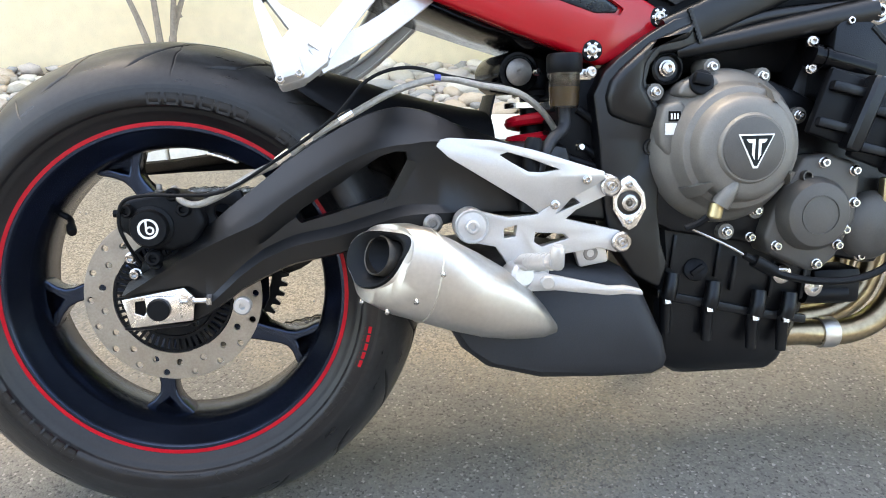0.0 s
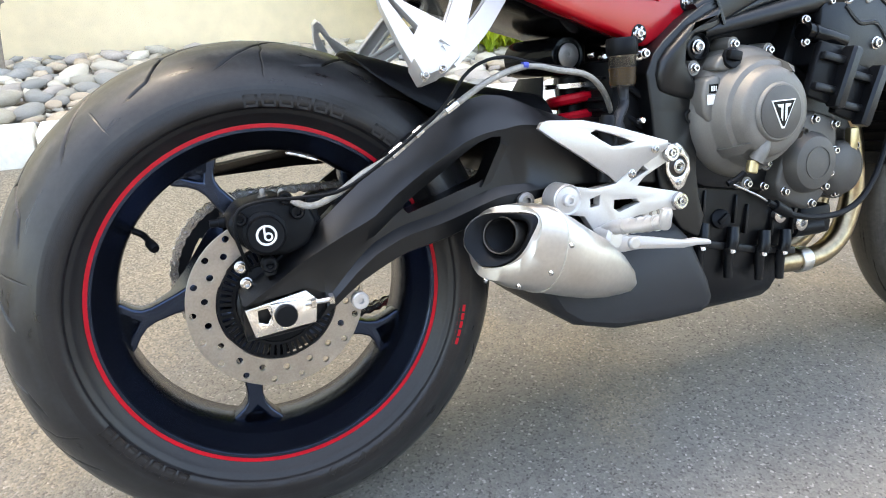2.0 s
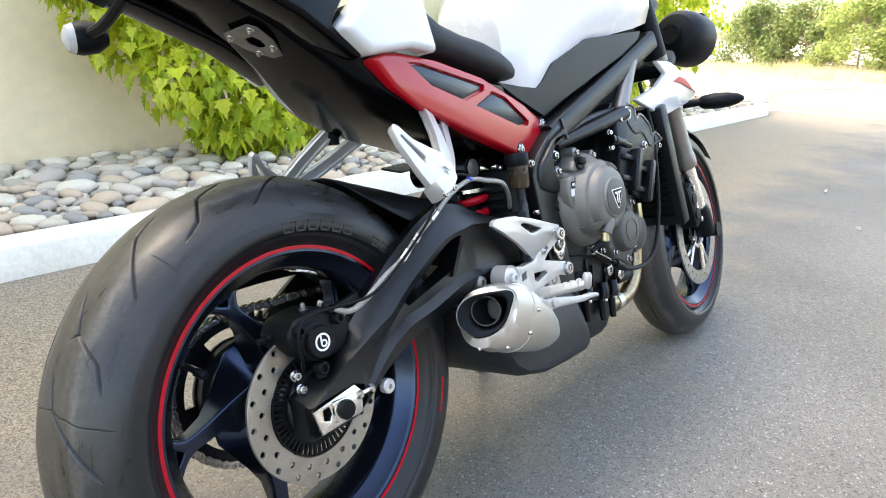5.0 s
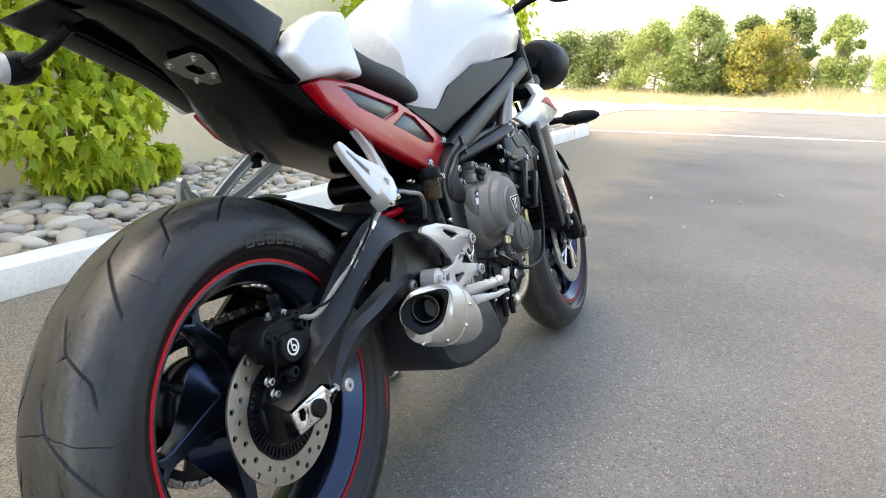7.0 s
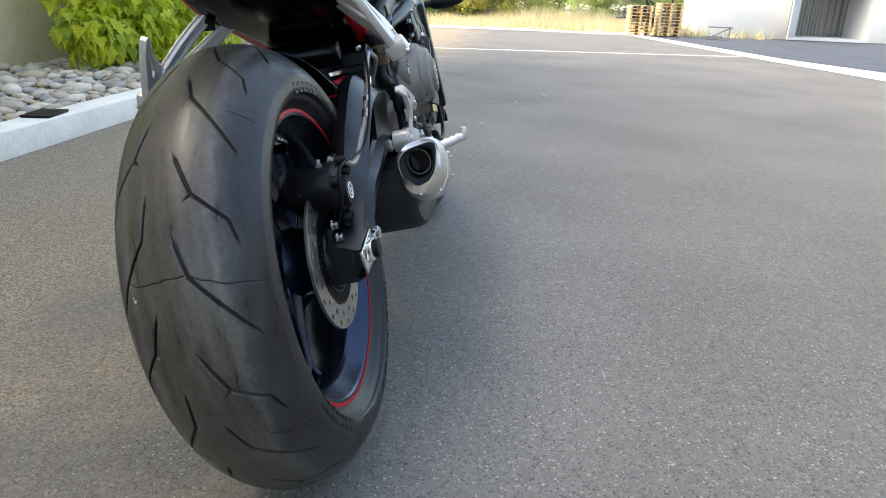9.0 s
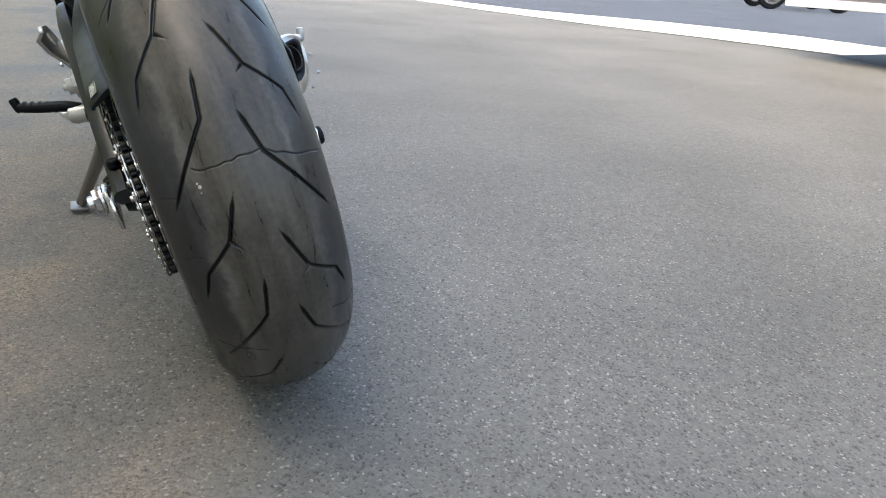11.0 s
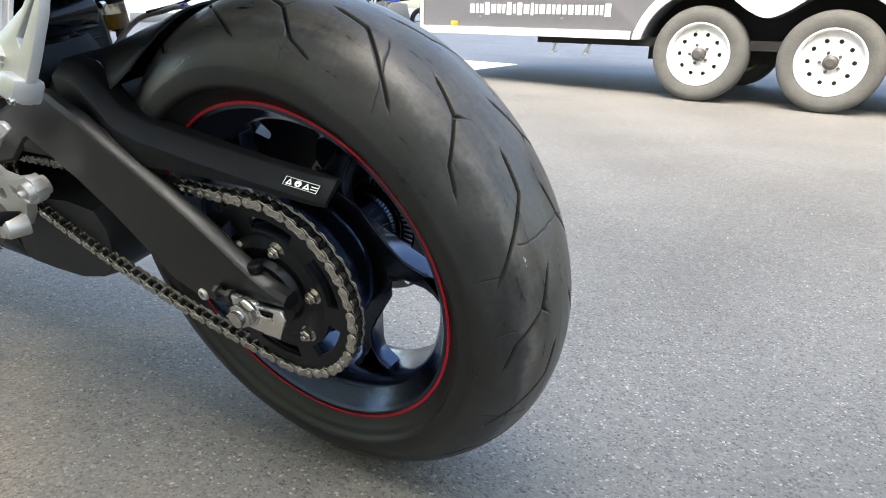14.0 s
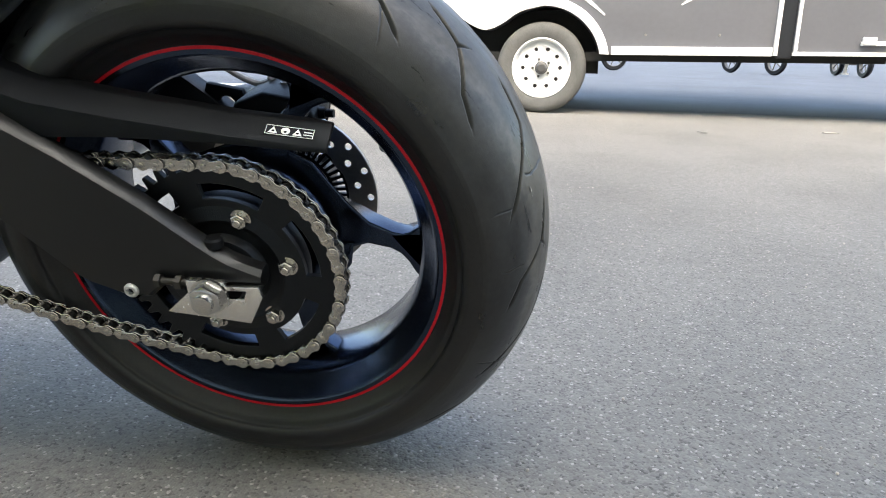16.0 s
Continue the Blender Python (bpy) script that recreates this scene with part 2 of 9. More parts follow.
def worn_shaded_tread(m):
    """Dusty crown, a scuffed wavy edge where the tyre stops touching, dark shoulders; groove shade painted in."""
    nt = m.node_tree
    b = nt.nodes["Principled BSDF"]
    old = b.inputs["Base Color"].links[0].from_socket
    tc = nt.nodes.new("ShaderNodeTexCoord")
    sx = nt.nodes.new("ShaderNodeSeparateXYZ")
    nt.links.new(tc.outputs["Object"], sx.inputs[0])
    ab = nt.nodes.new("ShaderNodeMath")
    ab.operation = "ABSOLUTE"
    nt.links.new(sx.outputs["Y"], ab.inputs[0])
    nz = nt.nodes.new("ShaderNodeTexNoise")
    nz.inputs["Scale"].default_value, nz.inputs["Detail"].default_value, nz.inputs["Roughness"].default_value = 16, 8, 0.7
    nt.links.new(tc.outputs["Object"], nz.inputs["Vector"])
    ma = nt.nodes.new("ShaderNodeMath")
    ma.operation = "MULTIPLY_ADD"
    ma.inputs[1].default_value = 0.05
    nt.links.new(nz.outputs["Fac"], ma.inputs[0])
    nt.links.new(ab.outputs[0], ma.inputs[2])
    ramp = nt.nodes.new("ShaderNodeValToRGB")
    e = ramp.color_ramp.elements
    e[0].position, e[0].color = 0.050, (1.22, 1.14, 1.02, 1)
    # the shoulders' blue cast puts sky reflection into the rubber's colour
    e[1].position, e[1].color = 0.112, (0.36, 0.39, 0.45, 1)
    for pos, c in ((0.068, (1.15, 1.09, 1.0)), (0.077, (1.7, 1.7, 1.68)), (0.082, (1.0, 1.02, 1.08)), (0.088, (0.58, 0.62, 0.70))):
        el = e.new(pos)
        el.color = (*c, 1)
    nt.links.new(ma.outputs[0], ramp.inputs[0])
    mul = nt.nodes.new("ShaderNodeVectorMath")
    mul.operation = "MULTIPLY"
    nt.links.new(old, mul.inputs[0])
    nt.links.new(ramp.outputs[0], mul.inputs[1])
    # scuffs that run round the tyre, and smeared patches
    drop = nt.nodes.new("ShaderNodeMath")
    drop.operation, drop.inputs[1].default_value = "SUBTRACT", 0.327
    nt.links.new(sx.outputs["Z"], drop.inputs[0])
    turn = nt.nodes.new("ShaderNodeMath")
    turn.operation = "ARCTAN2"
    nt.links.new(drop.outputs[0], turn.inputs[0])
    nt.links.new(sx.outputs["X"], turn.inputs[1])
    wrap = nt.nodes.new("ShaderNodeCombineXYZ")
    nt.links.new(turn.outputs[0], wrap.inputs["X"])
    nt.links.new(sx.outputs["Y"], wrap.inputs["Y"])
    shape = nt.nodes.new("ShaderNodeVectorMath")
    shape.operation, shape.inputs[1].default_value = "MULTIPLY", (1.6, 34.0, 0.0)
    nt.links.new(wrap.outputs[0], shape.inputs[0])
    rub = nt.nodes.new("ShaderNodeTexNoise")
    rub.inputs["Scale"].default_value, rub.inputs["Detail"].default_value, rub.inputs["Roughness"].default_value = 2.2, 7, 0.65
    nt.links.new(shape.outputs[0], rub.inputs["Vector"])
    rub_k = nt.nodes.new("ShaderNodeMapRange")
    rub_k.inputs["From Min"].default_value, rub_k.inputs["From Max"].default_value = 0.34, 0.66
    rub_k.inputs["To Min"].default_value, rub_k.inputs["To Max"].default_value = 0.62, 1.34
    nt.links.new(rub.outputs["Fac"], rub_k.inputs["Value"])
    scuffed = nt.nodes.new("ShaderNodeVectorMath")
    scuffed.operation = "SCALE"
    nt.links.new(mul.outputs[0], scuffed.inputs[0])
    nt.links.new(rub_k.outputs[0], scuffed.inputs["Scale"])
    gloss = nt.nodes.new("ShaderNodeMapRange")
    gloss.inputs["From Min"].default_value, gloss.inputs["From Max"].default_value = 0.36, 0.64
    gloss.inputs["To Min"].default_value, gloss.inputs["To Max"].default_value = 0.27, 0.50
    nt.links.new(rub.outputs["Fac"], gloss.inputs["Value"])
    nt.links.new(gloss.outputs[0], b.inputs["Roughness"])
    # Shade inside the grooves is put into the colour, near black by depth.
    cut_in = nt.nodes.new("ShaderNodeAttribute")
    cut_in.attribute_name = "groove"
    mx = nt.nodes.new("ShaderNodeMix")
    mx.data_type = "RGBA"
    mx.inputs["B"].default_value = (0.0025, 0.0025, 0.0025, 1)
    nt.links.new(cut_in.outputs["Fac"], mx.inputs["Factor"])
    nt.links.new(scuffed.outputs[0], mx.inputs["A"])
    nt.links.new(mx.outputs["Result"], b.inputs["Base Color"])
    return m


worn_shaded_tread(M_RUBBER)
M_RUBBER_SIDE = mat("tyre_sidewall", (0.0105, 0.0105, 0.0117), 0.36, var=0.25, scale=30, bump=0.0002, bscale=900, spec=0.36)
M_RUBBER_OLD = mat("old_tyre", (0.075, 0.075, 0.072), 0.85, var=0.2, scale=14, bump=0.001, bscale=150)
# Base and specular tint lean blue: sky sheen put into the black paint.
M_RIM = mat("rim_black", (0.0035, 0.0040, 0.0058), 0.19, var=0.2, scale=40, bump=0.0001, bscale=900, spec=0.9)
M_RIM.node_tree.nodes["Principled BSDF"].inputs["Specular Tint"].default_value = (0.42, 0.60, 1.0, 1.0)
M_RED_STRIPE = mat("red_stripe", (0.44, 0.003, 0.014), 0.4, var=0.08, spec=0.25)
M_ARM = mat("satin_black", (0.0024, 0.0025, 0.003), 0.34, var=0.2, scale=60, bump=0.00012, bscale=1600, rvar=0.05, spec=0.46)
M_BLACK = mat("black_plastic", (0.004, 0.004, 0.0045), 0.45, var=0.2, scale=40, bump=0.0002, bscale=900, spec=0.16)
M_GLOSS_BLACK = mat("gloss_black", (0.002, 0.002, 0.0024), 0.16, var=0.2, scale=30, spec=0.15)
M_ENGINE = mat("engine_black", (0.004, 0.004, 0.0046), 0.33, var=0.25, scale=50, bump=0.0003, bscale=700, spec=0.32)
M_COVER = mat("engine_cover_grey", (0.15, 0.145, 0.135), 0.5, metal=0.45, var=0.1, scale=60, bump=0.0002, bscale=900)
M_COVER_DARK = mat("engine_cover_dark", (0.075, 0.073, 0.07), 0.5, metal=0.4, var=0.1, scale=60, bump=0.0002, bscale=900)
M_STEEL = mat("brushed_steel", (0.55, 0.537, 0.51), 0.42, metal=1.0, var=0.07, scale=20, bump=0.0001, bscale=1500)
M_DISC = mat("disc_steel", (0.36, 0.345, 0.32), 0.36, metal=1.0, var=0.12, scale=40, bump=0.0001, bscale=1500)
M_SILVER = mat("cast_silver", (0.49, 0.485, 0.48), 0.33, metal=0.55, var=0.05, scale=50, bump=0.0002, bscale=900)
M_ALU = mat("machined_aluminium", (0.78, 0.77, 0.75), 0.25, metal=1.0, var=0.06, scale=80)
M_BOLT = mat("bolt_steel", (0.5, 0.495, 0.49), 0.22, metal=1.0, var=0.08, scale=150)
M_CHAIN = mat("chain_steel", (0.47, 0.455, 0.43), 0.25, metal=1.0, var=0.35, scale=90, bump=0.0002, bscale=900)
M_CHAIN_DARK = mat("greasy_steel", (0.05, 0.047, 0.043), 0.5, metal=0.7, var=0.3, scale=90)
M_RED = mat("red_paint", (0.36, 0.0025, 0.010), 0.24, var=0.02, scale=60, coat=0.3, spec=0.35, rvar=0.015)
M_WHITE = mat("white_paint", (0.58, 0.585, 0.60), 0.25, var=0.03, scale=10, coat=0.7)
M_SEAT = mat("seat_vinyl", (0.012, 0.012, 0.014), 0.55, var=0.2, scale=40, bump=0.0004, bscale=900, spec=0.32)
M_DARK_GREY = mat("heat_shield_grey", (0.018, 0.0185, 0.021), 0.5, var=0.12, scale=40, bump=0.0002, bscale=900, spec=0.32)
M_BRONZE = mat("heated_steel", (0.33, 0.265, 0.175), 0.3, metal=1.0, var=0.25, scale=14)
M_FORK = mat("fork_grey", (0.22, 0.21, 0.20), 0.4, metal=0.8, var=0.1, scale=40)
M_GOLD = mat("gold_anodised", (0.46, 0.38, 0.22), 0.38, metal=1.0, var=0.1, scale=60)
M_HOSE = mat("braided_hose", (0.30, 0.29, 0.27), 0.45, metal=0.5, var=0.3, scale=200, bump=0.0006, bscale=1200)
M_MARK = mat("white_print", (0.78, 0.78, 0.76), 0.5, var=0.05)
M_BLUE = mat("blue_clip", (0.03, 0.06, 0.4), 0.4, var=0.1)
M_TRAILER = mat("trailer_grey", (0.105, 0.107, 0.120), 0.45, var=0.05, scale=3)
M_TRAILER_WHITE = mat("trailer_white", (0.62, 0.62, 0.62), 0.4, var=0.06, scale=8)
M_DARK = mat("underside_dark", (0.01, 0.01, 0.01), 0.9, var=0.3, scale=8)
M_WALL_METAL = mat("painted_sheet", (0.66, 0.66, 0.65), 0.5, var=0.05, scale=4)


# Blue specular tint puts the cool cast of shaded blacks into their gloss.
M_ARM.node_tree.nodes["Principled BSDF"].inputs["Specular Tint"].default_value = (0.9, 0.95, 1.0, 1.0)
for m in (M_BLACK, M_ENGINE, M_GLOSS_BLACK, M_DARK_GREY, M_SEAT):
    m.node_tree.nodes["Principled BSDF"].inputs["Specular Tint"].default_value = (0.76, 0.87, 1.0, 1.0)
M_PANEL = mat("panel_black", (0.008, 0.0085, 0.010), 0.36, var=0.15, scale=40, bump=0.0002, bscale=900, spec=0.34)
M_INSET = mat("inset_black", (0.009, 0.011, 0.016), 0.24, var=0.15, scale=40, bump=0.0001, bscale=900, spec=0.5)
# a stronger blue sheen, tinted into the inset's gloss
M_INSET.node_tree.nodes["Principled BSDF"].inputs["Specular Tint"].default_value = (0.6, 0.78, 1.0, 1.0)


def clear(name, col, rough, alpha_mix):
    m = mat(name, col, rough, var=0.03)
    m.node_tree.nodes["Principled BSDF"].inputs["Transmission Weight"].default_value = alpha_mix
    return m


M_SMOKE = clear("smoked_plastic", (0.12, 0.10, 0.075), 0.15, 0.85)
M_LENS = clear("clear_lens", (0.9, 0.9, 0.9), 0.08, 0.6)
M_AMBER = clear("brake_fluid", (0.75, 0.42, 0.05), 0.1, 0.5)

# ---------------------------------------------------------------- mesh tools


def part(name, bm, material, parent=None, label="", angle=35, lift=True):
    """Links a bmesh as one mesh object, under a thing or a part."""
    if parent is not None and lift and parent.get("axle_up"):
        bmesh.ops.translate(bm, verts=bm.verts, vec=(0, 0, parent["axle_up"]))
    bmesh.ops.recalc_face_normals(bm, faces=bm.faces)
    me = bpy.data.meshes.new(name)
    bm.to_mesh(me)
    bm.free()
    me.materials.append(material)
    me.shade_smooth()
    me.set_sharp_from_angle(angle=radians(angle))
    ob = new(name, me)
    if parent is not None:
        ob.parent = parent
        if parent.get("axle_up"):
            ob["axle_up"] = parent["axle_up"]
    if label:
        ob["label"] = label
    return ob


def empty(name, m):
    ob = new(name)
    ob.matrix_world = m
    ob.empty_display_size = 0.1
    return ob


def smooth_line(pts, n=6):
    """A smooth line through points (Catmull-Rom)."""
    p = [Vector(q) for q in pts]
    if len(p) < 3:
        return p
    p = [2 * p[0] - p[1], *p, 2 * p[-1] - p[-2]]
    out = []
    for i in range(1, len(p) - 2):
        for k in range(n):
            t = k / n
            a, b, c, d = p[i - 1], p[i], p[i + 1], p[i + 2]
            out.append(0.5 * (2 * b + (c - a) * t + (2 * a - 5 * b + 4 * c - d) * t * t + (3 * b - a - 3 * c + d) * t**3))
    out.append(p[-2])
    return out


def loft(bm, rings, cap=True, closed=True):
    vs = [[bm.verts.new(p) for p in ring] for ring in rings]
    n = len(rings[0])
    for a, b in zip(vs, vs[1:]):
        for i in range(n if closed else n - 1):
            bm.faces.new((a[i], a[(i + 1) % n], b[(i + 1) % n], b[i]))
    if cap and closed:
        bm.faces.new(vs[0])
        bm.faces.new(vs[-1])
    return vs


def tube(bm, pts, r, seg=10, n=6, cap=True):
    """A round bar along a smooth line; r: one radius or one at each end."""
    line = smooth_line(pts, n)
    rs = [r] * len(line) if not isinstance(r, (tuple, list)) else [r[0] + (r[1] - r[0]) * i / (len(line) - 1) for i in range(len(line))]
    up = Vector((0.13, 0.21, 0.97))
    rings = []
    for i, p in enumerate(line):
        d = (line[min(i + 1, len(line) - 1)] - line[max(i - 1, 0)]).normalized()
        a = up - d * up.dot(d)
        if a.length < 0.05:
            a = Vector((1, 0, 0)) - d * d.x
        a.normalize()
        up = a
        c = d.cross(a)
        rings.append([p + (a * math.cos(2 * math.pi * k / seg) + c * math.sin(2 * math.pi * k / seg)) * rs[i] for k in range(seg)])
    loft(bm, rings, cap)


def axis_frame(axis):
    a = Vector(axis).normalized()
    u = Vector((0, 0, 1)) if abs(a.z) < 0.9 else Vector((1, 0, 0))
    u = (u - a * a.dot(u)).normalized()
    return a, u, a.cross(u)


def lathe(bm, profile, centre=(0, 0, 0), axis=(0, 1, 0), seg=32, cap=True, phase=0.0):
    """Turns (radius, height along the axis) pairs round an axis."""
    a, u, w = axis_frame(axis)
    c = Vector(centre)
    rings = []
    for r, h in profile:
        rings.append([c + a * h + (u * math.cos(2 * math.pi * k / seg + phase) + w * math.sin(2 * math.pi * k / seg + phase)) * max(r, 1e-5) for k in range(seg)])
    loft(bm, rings, cap)


def ring_lathe(bm, profile, centre=(0, 0, 0), axis=(0, 1, 0), seg=48):
    """As lathe, with a closed profile (a hollow ring)."""
    a, u, w = axis_frame(axis)
    c = Vector(centre)
    rings = []
    for k in range(seg):
        t = 2 * math.pi * k / seg
        rings.append([c + a * h + (u * math.cos(t) + w * math.sin(t)) * r for r, h in profile])
    rings.append(rings[0])
    vs = [[bm.verts.new(p) for p in ring] for ring in rings[:-1]]
    vs.append(vs[0])
    n = len(profile)
    for p, q in zip(vs, vs[1:]):
        for i in range(n):
            bm.faces.new((p[i], p[(i + 1) % n], q[(i + 1) % n], q[i]))


def bevel_sharp(bm, width, seg=2, angle=30):
    es = [e for e in bm.edges if len(e.link_faces) == 2 and e.calc_face_angle(0) > radians(angle)]
    if es and width > 0:
        bmesh.ops.bevel(bm, geom=es, offset=width, segments=seg, profile=0.5, affect="EDGES", clamp_overlap=True)


def plate(outline, y0, y1, bevel=0.002, holes=(), seg=2, m=None, round_n=0):
    """A plate in the x-z plane from y0 to y1, with holes, its edges rounded."""
    bm = bmesh.new()

    def ring(pts):
        if round_n:
            pts = [(q.x, q.z) for q in smooth_line([(x, 0, z) for x, z in pts] + [(pts[0][0], 0, pts[0][1])], round_n)][:-1]
        vs = [bm.verts.new((x, y0, z)) for x, z in pts]
        return [bm.edges.new((vs[i], vs[(i + 1) % len(vs)])) for i in range(len(vs))]

    es = ring(outline)
    for h in holes:
        es += ring(h)
    bmesh.ops.triangle_fill(bm, use_beauty=True, use_dissolve=False, edges=es)
    got = bmesh.ops.extrude_face_region(bm, geom=list(bm.faces))
    bmesh.ops.translate(bm, verts=[g for g in got["geom"] if isinstance(g, bmesh.types.BMVert)], vec=(0, y1 - y0, 0))
    bmesh.ops.recalc_face_normals(bm, faces=bm.faces)
    bmesh.ops.dissolve_limit(bm, angle_limit=radians(1), verts=bm.verts, edges=bm.edges)
    bevel_sharp(bm, bevel, seg)
    if m is not None:
        bm.transform(m)
    return bm


def box(bm, c, s, bevel=0.0, m=None):
    """A box of size s at c, turned by m about its middle."""
    got = bmesh.ops.create_cube(bm, size=1.0)
    vs = got["verts"]
    bmesh.ops.scale(bm, vec=s, verts=vs)
    if bevel:
        es = list({e for v in vs for e in v.link_edges})
        got = bmesh.ops.bevel(bm, geom=es, offset=bevel, segments=2, profile=0.5, affect="EDGES", clamp_overlap=True)
        vs = list({v for v in vs if v.is_valid} | set(got["verts"]))
    if m is not None:
        bmesh.ops.transform(bm, matrix=m, verts=vs)
    bmesh.ops.translate(bm, vec=c, verts=vs)


def merge(bm, other):
    me = bpy.data.meshes.new("tmp")
    other.to_mesh(me)
    other.free()
    bm.from_mesh(me)
    bpy.data.meshes.remove(me)
    return bm


def circle(cx, cz, r, n=16, a0=0.0):
    return [(cx + r * math.cos(a0 + 2 * math.pi * k / n), cz + r * math.sin(a0 + 2 * math.pi * k / n)) for k in range(n)]


def cut(bm, cutter):
    """bm with the cutter's solid taken away."""
    obs = []
    for b in (bm, cutter):
        bmesh.ops.recalc_face_normals(b, faces=b.faces)
        me = bpy.data.meshes.new("tmp")
        b.to_mesh(me)
        b.free()
        obs.append(new("tmp", me))
    mod = obs[0].modifiers.new("cut", "BOOLEAN")
    mod.object, mod.operation, mod.solver = obs[1], "DIFFERENCE", "EXACT"
    dg = bpy.context.evaluated_depsgraph_get()
    me = bpy.data.meshes.new_from_object(obs[0].evaluated_get(dg))
    out = bmesh.new()
    out.from_mesh(me)
    bpy.data.meshes.remove(me)
    for o in obs:
        old = o.data
        bpy.data.objects.remove(o)
        bpy.data.meshes.remove(old)
    return out


def bolt(bm, p, axis=(0, -1, 0), r=0.007, h=0.006):
    """A flanged bolt with a socket in its head, from its seat outwards."""
    lathe(bm, [(r * 1.16, 0), (r * 1.16, h * 0.2), (r * 0.92, h * 0.3), (r * 0.88, h), (r * 0.76, h * 1.1), (r * 0.50, h * 1.1), (r * 0.46, h * 0.3), (0.0, h * 0.3)], p, axis, 14)


def nut(bm, p, axis=(0, -1, 0), r=0.009, h=0.008):
    lathe(bm, [(r * 1.5, 0), (r * 1.5, h * 0.2), (r * 1.3, h * 0.22)], p, axis, 18)
    lathe(bm, [(r * 1.12, h * 0.2), (r * 1.15, h * 0.4), (r * 1.15, h * 0.9), (r * 1.0, h)], p, axis, 6)
    lathe(bm, [(r * 0.6, h), (r * 0.6, h * 1.35), (r * 0.5, h * 1.45)], p, axis, 12)

# ---------------------------------------------------------------- ground and setting


def sheet(name, x0, x1, y0, y1, z, material, thick=0.0):
    bm = bmesh.new()
    if thick:
        box(bm, ((x0 + x1) / 2, (y0 + y1) / 2, z - thick / 2), (x1 - x0, y1 - y0, thick))
    else:
        loft(bm, [[Vector((x0, y0, z)), Vector((x1, y0, z))], [Vector((x0, y1, z)), Vector((x1, y1, z))]], False, False)
    return part(name, bm, material)


ground = tagged(sheet("ground", -600, 600, -600, 600, 0, M_ASPHALT), "worn grey asphalt drive with pale grit", "ground", kind="structure")
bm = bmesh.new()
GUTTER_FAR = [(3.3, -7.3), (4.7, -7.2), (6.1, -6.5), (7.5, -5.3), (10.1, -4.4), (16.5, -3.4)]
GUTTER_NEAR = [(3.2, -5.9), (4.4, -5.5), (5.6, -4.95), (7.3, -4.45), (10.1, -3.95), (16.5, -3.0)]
# The lot's near edge follows the trailer's shade; the gutter stops there.
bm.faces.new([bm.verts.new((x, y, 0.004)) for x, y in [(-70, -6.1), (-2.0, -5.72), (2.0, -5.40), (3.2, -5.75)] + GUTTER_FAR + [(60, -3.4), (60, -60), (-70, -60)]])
lot = tagged(part("parking_lot", bm, M_LOT), "asphalt lot under the trailer, darkened and blued with its shade", "ground", kind="structure")

WALL_Y, KERB_Y, KERB_W, KERB_H = 3.2, 1.70, 0.16, 0.115
bm = bmesh.new()
box(bm, (-6.0, WALL_Y + 4.0, 3.65), (28.0, 8.0, 7.3), 0.02)
wall = tagged(part("wall_north", bm, M_STUCCO), "plain beige stucco building wall", "wall", kind="structure")

bed = tagged(sheet("planting_bed", -9, 8.36, KERB_Y + KERB_W, WALL_Y + 0.02, 0.085, M_SOIL, 0.085), "dark soil bed covered with river stones", "planting bed", kind="structure")

bm = bmesh.new()
box(bm, (0, 0, 0), (1.99, KERB_W, KERB_H + 0.05), 0.012)
kerb_me = part("kerb", bm, M_CONCRETE)
tagged(kerb_me, "pale concrete kerb beside the drive", "kerb", kind="structure")
kerb_me.location = (-0.5 - 1.0 - 8, KERB_Y + KERB_W / 2, (KERB_H - 0.05) / 2)
for k in range(1, 9):
    ob = copy_thing(kerb_me, Matrix.Translation((-9.5 + 2 * k, KERB_Y + KERB_W / 2, (KERB_H - 0.05) / 2)))

bm = bmesh.new()
rings = []
KERB_END = [(7.505, KERB_Y), (8.1, KERB_Y)] + [(8.1 + 0.6 * math.sin(radians(a)), KERB_Y + 0.6 - 0.6 * math.cos(radians(a))) for a in range(10, 91, 10)] + [(8.7, WALL_Y)]
for k, (x, y) in enumerate(KERB_END):
    a, b = KERB_END[max(0, k - 1)], KERB_END[min(len(KERB_END) - 1, k + 1)]
    n = Vector((a[1] - b[1], b[0] - a[0], 0)).normalized()
    rings.append([Vector((x, y, z)) + n * d for d, z in ((0, -0.05), (0, KERB_H - 0.012), (0.004, KERB_H - 0.004), (0.012, KERB_H), (KERB_W - 0.012, KERB_H), (KERB_W, KERB_H - 0.012), (KERB_W, -0.05))])
loft(bm, rings)
tagged(part("kerb_end", bm, M_CONCRETE), "pale concrete kerb curving round the bed's end", "kerb", kind="structure")
tagged(sheet("bed_end", 8.36, 8.56, KERB_Y + 0.44, WALL_Y, 0.085, M_SOIL, 0.085), "dark soil at the end of the bed", "planting bed", kind="structure")

# river stones


def stone_mesh(seed, sub):
    rnd = random.Random(seed)
    bm = bmesh.new()
    bmesh.ops.create_icosphere(bm, subdivisions=sub, radius=1.0)
    off = Vector((seed * 3.1, seed * 1.7, seed * 0.9))
    for v in bm.verts:
        k = 1 + 0.22 * noise.noise(v.co * 0.9 + off) + 0.06 * noise.noise(v.co * 2.2 + off)
        v.co = v.co * k
        v.co.z *= 0.52
        v.co.x *= 1.25 + 0.1 * rnd.random()
    return bm


